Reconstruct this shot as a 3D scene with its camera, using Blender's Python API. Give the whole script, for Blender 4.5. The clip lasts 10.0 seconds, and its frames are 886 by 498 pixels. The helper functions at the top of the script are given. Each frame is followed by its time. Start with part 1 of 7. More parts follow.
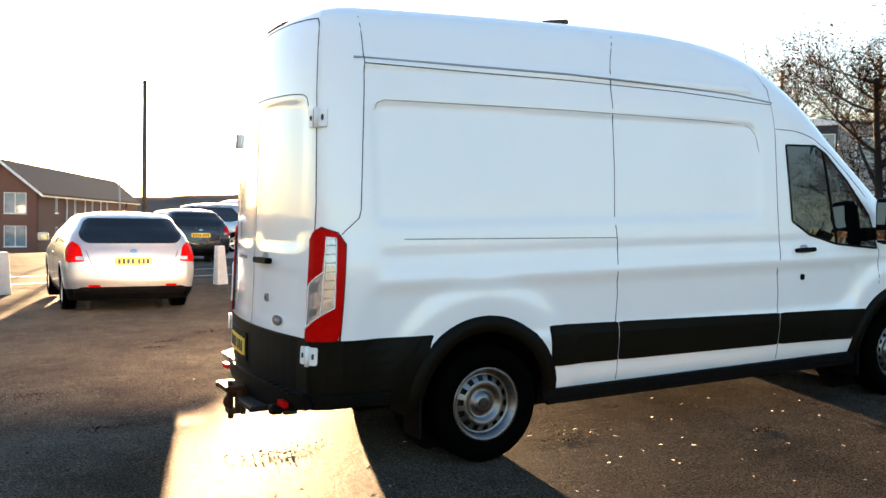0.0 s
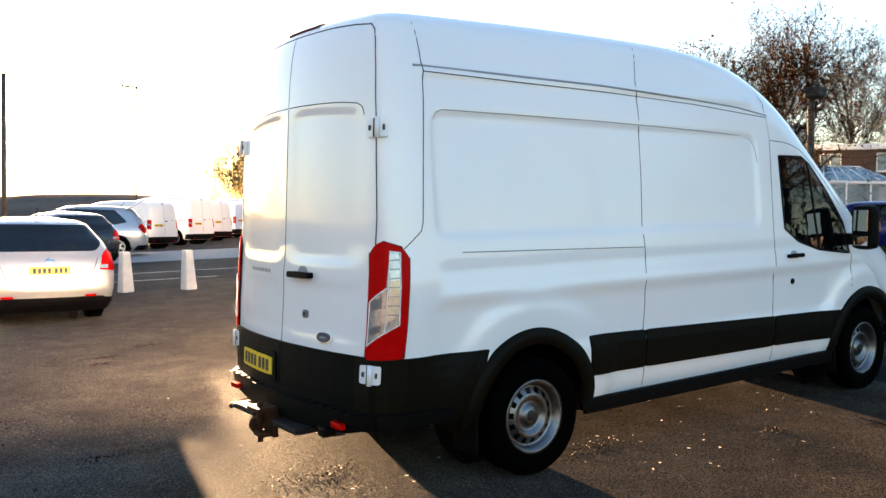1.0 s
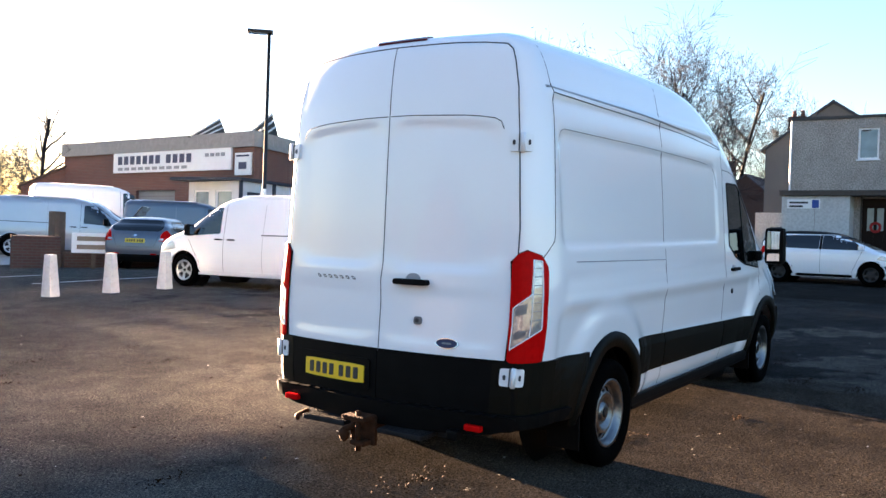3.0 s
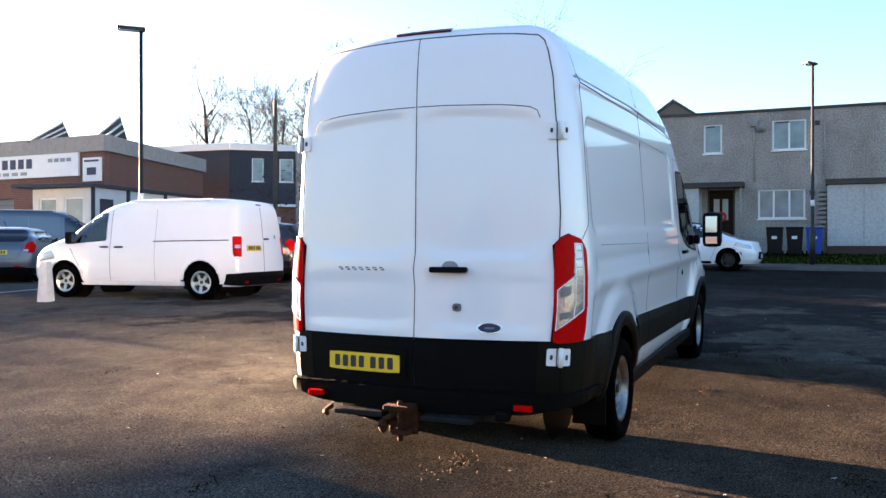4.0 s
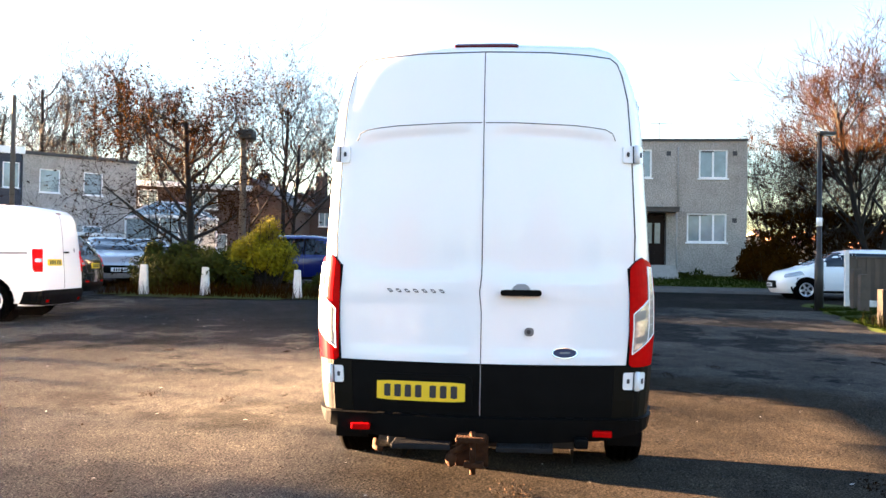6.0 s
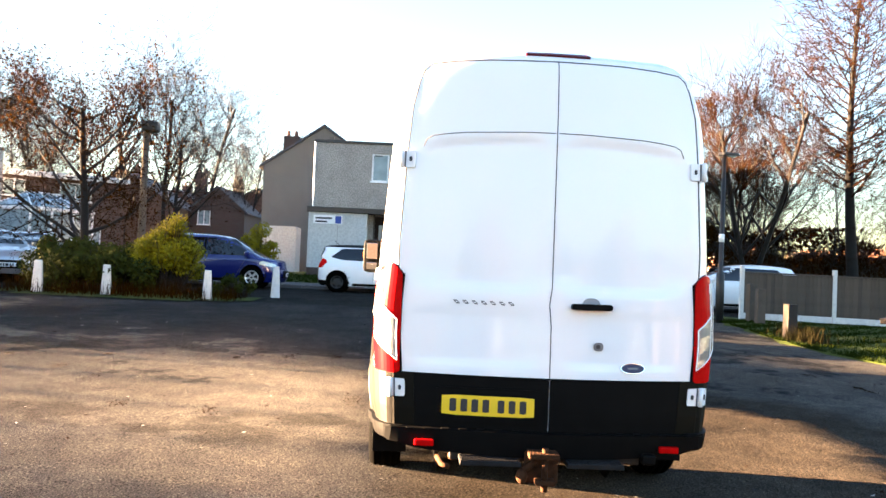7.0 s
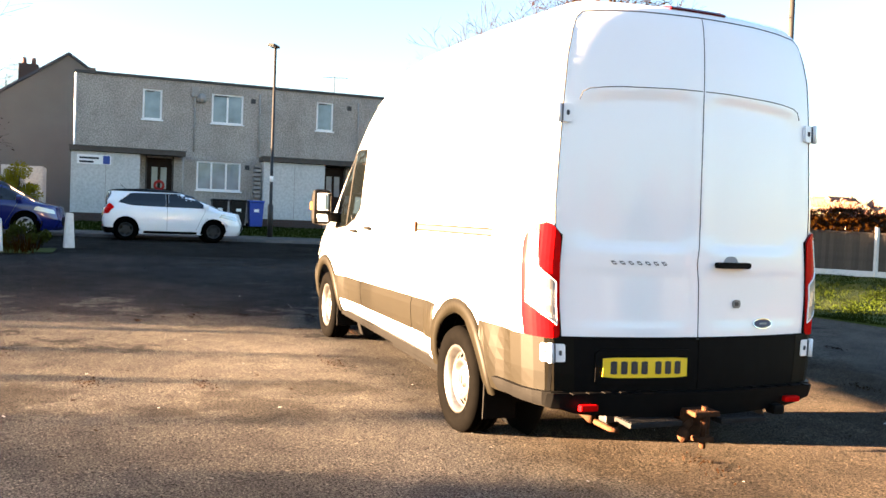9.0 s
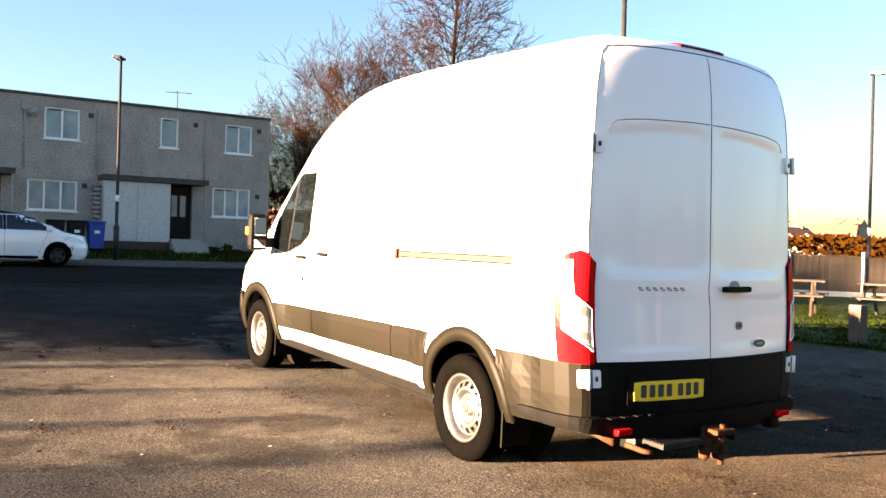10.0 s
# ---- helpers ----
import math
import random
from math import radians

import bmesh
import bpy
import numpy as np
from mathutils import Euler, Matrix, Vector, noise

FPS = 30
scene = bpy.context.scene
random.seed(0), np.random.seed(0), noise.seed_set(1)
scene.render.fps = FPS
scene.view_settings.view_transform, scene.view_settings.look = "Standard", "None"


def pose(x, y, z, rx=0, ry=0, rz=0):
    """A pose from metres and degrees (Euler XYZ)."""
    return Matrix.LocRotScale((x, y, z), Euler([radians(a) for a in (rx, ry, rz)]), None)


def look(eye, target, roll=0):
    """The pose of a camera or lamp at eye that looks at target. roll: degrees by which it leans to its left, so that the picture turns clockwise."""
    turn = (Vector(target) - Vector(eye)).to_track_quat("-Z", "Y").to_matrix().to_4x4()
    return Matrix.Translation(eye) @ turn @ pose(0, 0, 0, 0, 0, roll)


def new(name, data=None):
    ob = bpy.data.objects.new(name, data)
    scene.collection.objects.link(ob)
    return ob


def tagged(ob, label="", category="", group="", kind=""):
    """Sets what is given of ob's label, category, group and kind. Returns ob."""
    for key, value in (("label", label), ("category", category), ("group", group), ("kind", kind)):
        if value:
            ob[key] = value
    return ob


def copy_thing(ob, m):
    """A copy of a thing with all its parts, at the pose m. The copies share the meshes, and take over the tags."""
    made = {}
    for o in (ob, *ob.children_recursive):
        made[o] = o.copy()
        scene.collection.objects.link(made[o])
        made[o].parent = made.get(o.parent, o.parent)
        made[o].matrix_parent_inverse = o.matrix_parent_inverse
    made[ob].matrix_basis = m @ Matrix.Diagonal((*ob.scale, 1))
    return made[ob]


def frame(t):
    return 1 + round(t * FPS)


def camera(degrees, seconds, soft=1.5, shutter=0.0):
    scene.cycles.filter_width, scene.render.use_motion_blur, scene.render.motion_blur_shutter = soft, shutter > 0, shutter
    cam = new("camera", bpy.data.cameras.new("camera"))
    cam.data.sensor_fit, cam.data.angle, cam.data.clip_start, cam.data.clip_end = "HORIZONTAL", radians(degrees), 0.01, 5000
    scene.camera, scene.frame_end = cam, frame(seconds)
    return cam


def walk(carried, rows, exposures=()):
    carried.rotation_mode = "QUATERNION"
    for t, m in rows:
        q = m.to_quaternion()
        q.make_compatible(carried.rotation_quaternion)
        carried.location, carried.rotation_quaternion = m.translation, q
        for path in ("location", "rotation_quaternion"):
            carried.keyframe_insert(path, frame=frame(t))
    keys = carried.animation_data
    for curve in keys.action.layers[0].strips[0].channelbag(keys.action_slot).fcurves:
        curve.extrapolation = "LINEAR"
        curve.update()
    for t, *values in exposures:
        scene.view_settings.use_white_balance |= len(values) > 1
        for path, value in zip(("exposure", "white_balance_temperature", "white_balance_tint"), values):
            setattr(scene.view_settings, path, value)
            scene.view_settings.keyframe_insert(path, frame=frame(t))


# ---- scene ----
cam = camera(54.5, 10.0)
PATH = [
    (0, (-0.073, 0.195, 1.708), (0.835, 1.976, 1.643), 0.9),
    (0.5, (-0.528, 0.468, 1.744), (0.534, 2.157, 1.611), 1.0),
    (1, (-0.951, 0.85, 1.769), (0.227, 2.465, 1.706), 0.6),
    (1.5, (-1.454, 1.17, 1.747), (-0.161, 2.694, 1.655), 0.5),
    (2, (-1.853, 1.536, 1.727), (-0.437, 2.948, 1.703), -1.5),
    (2.5, (-2.334, 1.901, 1.691), (-0.781, 3.161, 1.673), -1.5),
    (2.7, (-2.502, 2.084, 1.703), (-0.917, 3.303, 1.681), 0.4),
    (3.8, (-3.3, 3.143, 1.618), (-1.5, 4.014, 1.614), 0.6),
    (4, (-3.378, 3.327, 1.593), (-1.554, 4.148, 1.586), 0.0),
    (4.5, (-3.519, 3.796, 1.592), (-1.623, 4.432, 1.576), -0.2),
    (5, (-3.721, 4.275, 1.58), (-1.763, 4.68, 1.554), 1.6),
    (5.5, (-3.724, 4.797, 1.599), (-1.745, 5.087, 1.597), -0.4),
    (5.7, (-3.694, 5.017, 1.597), (-1.711, 5.273, 1.624), 0.3),
    (6.8, (-3.591, 6.277, 1.642), (-1.591, 6.278, 1.671), 1.6),
    (7, (-3.543, 6.509, 1.616), (-1.546, 6.416, 1.67), 2.4),
    (7.5, (-3.414, 7.074, 1.609), (-1.439, 6.757, 1.633), 3.1),
    (8, (-3.152, 7.64, 1.619), (-1.211, 7.159, 1.64), 2.1),
    (8.5, (-3.022, 8.28, 1.629), (-1.114, 7.682, 1.621), 3.7),
    (9, (-2.741, 8.783, 1.626), (-0.873, 8.071, 1.57), 2.1),
    (9.5, (-2.491, 9.332, 1.642), (-0.703, 8.438, 1.595), 1.8),
    (10, (-2.169, 9.796, 1.652), (-0.48, 8.725, 1.651), 1.6),
]
walk(cam, [(t, look(eye, target, roll)) for t, eye, target, roll in PATH], [(0.0, 3.95, 6550, 16), (1.0, 3.9, 6400, 17), (2.0, 3.84, 5950, 19), (2.5, 3.82, 5650, 20), (4.5, 3.94, 5580, 20), (5.5, 4.4, 6000, 20), (7.5, 4.58, 6150, 18), (8.5, 4.42, 6200, 18), (9.3, 3.98, 6150, 18), (10.0, 3.5, 5950, 18)])

# ---- world and light ----
SUN_AZ, SUN_EL = 11.7, 5.0          # degrees clockwise from +y, and above the horizon
world = bpy.data.worlds.new("world")
scene.world = world
world.use_nodes = True
wt = world.node_tree
sky = wt.nodes.new("ShaderNodeTexSky")
sky.sky_type, sky.sun_disc = "NISHITA", False
sky.sun_elevation, sky.sun_rotation = radians(SUN_EL), radians(SUN_AZ)
sky.air_density, sky.dust_density, sky.ozone_density = 1.0, 0.8, 1.8
bg = wt.nodes["Background"]
bg.inputs["Strength"].default_value = 0.05
wt.links.new(sky.outputs[0], bg.inputs[0])
sun = new("sun", bpy.data.lights.new("sun", "SUN"))
sun.data.energy, sun.data.angle, sun.data.color = 13.5, radians(0.6), (1.0, 0.645, 0.325)
_a, _e = radians(SUN_AZ), radians(SUN_EL)
sun.matrix_world = look((0, 0, 60), Vector((0, 0, 60)) - Vector((math.sin(_a) * math.cos(_e), math.cos(_a) * math.cos(_e), math.sin(_e))))


# ---- materials ----
def mat(name, col, rough=0.6, metal=0.0, var=0.12, scale=6.0, fine=0.0, bump=0.0, bscale=60.0, spec=0.5, coat=0.0, tint=None,
        trans=0.0, rand=0.0, emit=0.0, dirt=0.0, fscale=0.0):
    """Base colour with stains at one scale and grain at a finer one, and fine relief."""
    m = bpy.data.materials.new(name)
    m.use_nodes = True
    nt = m.node_tree
    b = nt.nodes["Principled BSDF"]
    b.inputs["Roughness"].default_value, b.inputs["Metallic"].default_value = rough, metal
    b.inputs["Specular IOR Level"].default_value = spec
    b.inputs["Coat Weight"].default_value = coat
    b.inputs["Coat Roughness"].default_value = 0.04
    b.inputs["Transmission Weight"].default_value = trans
    co = nt.nodes.new("ShaderNodeTexCoord").outputs["Object"]

    def noise_at(s, d=6.0):
        n = nt.nodes.new("ShaderNodeTexNoise")
        n.inputs["Scale"].default_value, n.inputs["Detail"].default_value = s, d
        nt.links.new(co, n.inputs["Vector"])
        return n.outputs[0]

    def mix(fac, a, c, kind="MIX"):
        x = nt.nodes.new("ShaderNodeMix")
        x.data_type, x.blend_type = "RGBA", kind
        for sock, v in ((x.inputs[0], fac), (x.inputs[6], a), (x.inputs[7], c)):
            if isinstance(v, (int, float)):
                sock.default_value = v
            elif isinstance(v, tuple):
                sock.default_value = (*v, 1)
            else:
                nt.links.new(v, sock)
        return x.outputs[2]

    dark = tuple(max(0.0, c * (1 - var * 2.2)) for c in col)
    light = tuple(min(1.0, c * (1 + var)) for c in (tint or col))
    out = mix(noise_at(scale), dark, light)
    if fine:
        r = nt.nodes.new("ShaderNodeValToRGB")
        r.color_ramp.elements[0].position, r.color_ramp.elements[1].position = 0.38, 0.62
        nt.links.new(noise_at(fscale or bscale, 3.0), r.inputs[0])
        out = mix(r.outputs[0], mix(fine, out, (0, 0, 0)), out)
    if dirt:
        r = nt.nodes.new("ShaderNodeValToRGB")
        r.color_ramp.elements[0].position, r.color_ramp.elements[1].position = 0.55, 0.75
        nt.links.new(noise_at(scale * 2.7, 8.0), r.inputs[0])
        w = nt.nodes.new("ShaderNodeMath")
        w.operation = "MULTIPLY"
        w.inputs[1].default_value = dirt
        nt.links.new(r.outputs[0], w.inputs[0])
        out = mix(w.outputs[0], out, (0.040, 0.032, 0.023))
    if rand:
        oi = nt.nodes.new("ShaderNodeObjectInfo")
        hs = nt.nodes.new("ShaderNodeHueSaturation")
        mp = nt.nodes.new("ShaderNodeMapRange")
        mp.inputs[3].default_value, mp.inputs[4].default_value = 1 - rand, 1 + rand
        nt.links.new(oi.outputs["Random"], mp.inputs[0])
        nt.links.new(mp.outputs[0], hs.inputs["Value"])
        nt.links.new(out, hs.inputs["Color"])
        out = hs.outputs[0]
    nt.links.new(out, b.inputs["Base Color"])
    if bump:
        bn = nt.nodes.new("ShaderNodeBump")
        bn.inputs["Strength"].default_value, bn.inputs["Distance"].default_value = bump, 0.02
        nt.links.new(noise_at(bscale, 4.0), bn.inputs["Height"])
        nt.links.new(bn.outputs[0], b.inputs["Normal"])
    if emit:
        b.inputs["Emission Color"].default_value, b.inputs["Emission Strength"].default_value = (*col, 1), emit
    return m


def brick_mat(name, c1, c2, mortar, scale=1.0):
    m = mat(name, c1, 0.85, bump=0.0)
    nt = m.node_tree
    b = nt.nodes["Principled BSDF"]
    t = nt.nodes.new("ShaderNodeTexBrick")
    t.inputs["Color1"].default_value, t.inputs["Color2"].default_value, t.inputs["Mortar"].default_value = (*c1, 1), (*c2, 1), (*mortar, 1)
    t.inputs["Scale"].default_value = scale
    t.inputs["Brick Width"].default_value, t.inputs["Row Height"].default_value, t.inputs["Mortar Size"].default_value = 0.225, 0.075, 0.01
    co = nt.nodes.new("ShaderNodeTexCoord")
    sx = nt.nodes.new("ShaderNodeSeparateXYZ")
    ad = nt.nodes.new("ShaderNodeMath")
    cb = nt.nodes.new("ShaderNodeCombineXYZ")
    nt.links.new(co.outputs["Object"], sx.inputs[0])
    nt.links.new(sx.outputs[0], ad.inputs[0])
    nt.links.new(sx.outputs[1], ad.inputs[1])
    nt.links.new(ad.outputs[0], cb.inputs[0])
    nt.links.new(sx.outputs[2], cb.inputs[1])
    nt.links.new(cb.outputs[0], t.inputs["Vector"])
    nt.links.new(t.outputs[0], b.inputs["Base Color"])
    return m


def glass_mat(name, col, rough=0.02):
    m = mat(name, col, rough, 0.0, 0.05, 2.0, spec=0.8)
    return m


def asphalt_mat(name, base, wet=0.5, warm=(1.05, 1.0, 0.93), mould_dimming=None, damp_shade=None):
    """Worn tarmac: stone grain, patches, damp areas that are smoother and darker."""
    m = bpy.data.materials.new(name)
    m.use_nodes = True
    nt = m.node_tree
    b = nt.nodes["Principled BSDF"]
    co = nt.nodes.new("ShaderNodeTexCoord").outputs["Object"]

    def noise_at(s, d, rough=0.55):
        n = nt.nodes.new("ShaderNodeTexNoise")
        n.inputs["Scale"].default_value, n.inputs["Detail"].default_value, n.inputs["Roughness"].default_value = s, d, rough
        nt.links.new(co, n.inputs["Vector"])
        return n.outputs[0]

    def ramp(f, p0, p1, c0, c1):
        r = nt.nodes.new("ShaderNodeValToRGB")
        r.color_ramp.elements[0].position, r.color_ramp.elements[1].position = p0, p1
        r.color_ramp.elements[0].color, r.color_ramp.elements[1].color = (*c0, 1), (*c1, 1)
        nt.links.new(f, r.inputs[0])
        return r.outputs[0]

    def mul(a, c):
        x = nt.nodes.new("ShaderNodeMix")
        x.data_type, x.blend_type = "RGBA", "MULTIPLY"
        x.inputs[0].default_value = 1.0
        nt.links.new(a, x.inputs[6])
        nt.links.new(c, x.inputs[7])
        return x.outputs[2]

    big = ramp(noise_at(0.6, 9.0, 0.62), 0.36, 0.66, tuple(base * 0.78 * w for w in warm), tuple(base * 1.18 * w for w in warm))
    grain = ramp(noise_at(78.0, 3.0, 0.75), 0.37, 0.67, (0.18, 0.18, 0.20), (2.10, 2.02, 1.88))
    damp = ramp(noise_at(0.42, 12.0, 0.68), 0.57, 0.61, (1, 1, 1), (0.58, 0.57, 0.56))
    blotch = ramp(noise_at(3.2, 5.0, 0.6), 0.36, 0.62, (0.80, 0.80, 0.82), (1.12, 1.11, 1.08))
    specks = ramp(noise_at(60.0, 2.0, 0.5), 0.54, 0.68, (0.92, 0.92, 0.92), (1.7, 1.65, 1.55))
    col = mul(mul(mul(mul(big, grain), damp), blotch), specks)
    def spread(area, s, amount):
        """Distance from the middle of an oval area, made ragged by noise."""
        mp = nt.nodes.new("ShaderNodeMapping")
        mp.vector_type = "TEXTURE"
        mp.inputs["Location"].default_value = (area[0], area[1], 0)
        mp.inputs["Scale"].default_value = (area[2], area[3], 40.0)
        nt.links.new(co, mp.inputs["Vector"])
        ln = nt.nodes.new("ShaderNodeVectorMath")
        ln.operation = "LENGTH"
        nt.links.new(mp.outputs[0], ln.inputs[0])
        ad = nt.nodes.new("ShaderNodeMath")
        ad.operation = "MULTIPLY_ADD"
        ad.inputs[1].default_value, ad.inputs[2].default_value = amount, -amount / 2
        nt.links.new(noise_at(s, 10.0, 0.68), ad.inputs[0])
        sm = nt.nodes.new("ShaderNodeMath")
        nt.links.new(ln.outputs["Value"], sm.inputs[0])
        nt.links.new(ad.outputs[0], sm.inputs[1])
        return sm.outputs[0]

    if mould_dimming:
        # brown leaf mould, ragged at the edge, darkened to dim sunlight by the van
        col = mul(col, ramp(spread(mould_dimming, 0.9, 0.55), 0.80, 1.10, (0.65, 0.58, 0.51), (1, 1, 1)))
    if damp_shade:
        # damp ground with the lot's shade painted into its colour, broken by dry patches
        col = mul(col, ramp(spread(damp_shade, 0.75, 3.4), 0.86, 0.98, (0.40, 0.42, 0.46), (1, 1, 1)))
    nt.links.new(col, b.inputs["Base Color"])
    rg = ramp(noise_at(0.42, 12.0, 0.68), 0.53, 0.60, (0.60, 0.60, 0.60), (0.60 - wet * 0.5,) * 3)
    nt.links.new(rg, b.inputs["Roughness"])
    b.inputs["Specular IOR Level"].default_value = 0.0010
    b.inputs["Diffuse Roughness"].default_value = 1.0
    bn = nt.nodes.new("ShaderNodeBump")
    bn.inputs["Strength"].default_value, bn.inputs["Distance"].default_value = 0.8, 0.006
    nt.links.new(noise_at(150.0, 3.0, 0.65), bn.inputs["Height"])
    b2 = nt.nodes.new("ShaderNodeBump")
    b2.inputs["Strength"].default_value, b2.inputs["Distance"].default_value = 0.5, 0.02
    nt.links.new(noise_at(14.0, 6.0, 0.6), b2.inputs["Height"])
    nt.links.new(b2.outputs[0], bn.inputs["Normal"])
    nt.links.new(bn.outputs[0], b.inputs["Normal"])
    return m


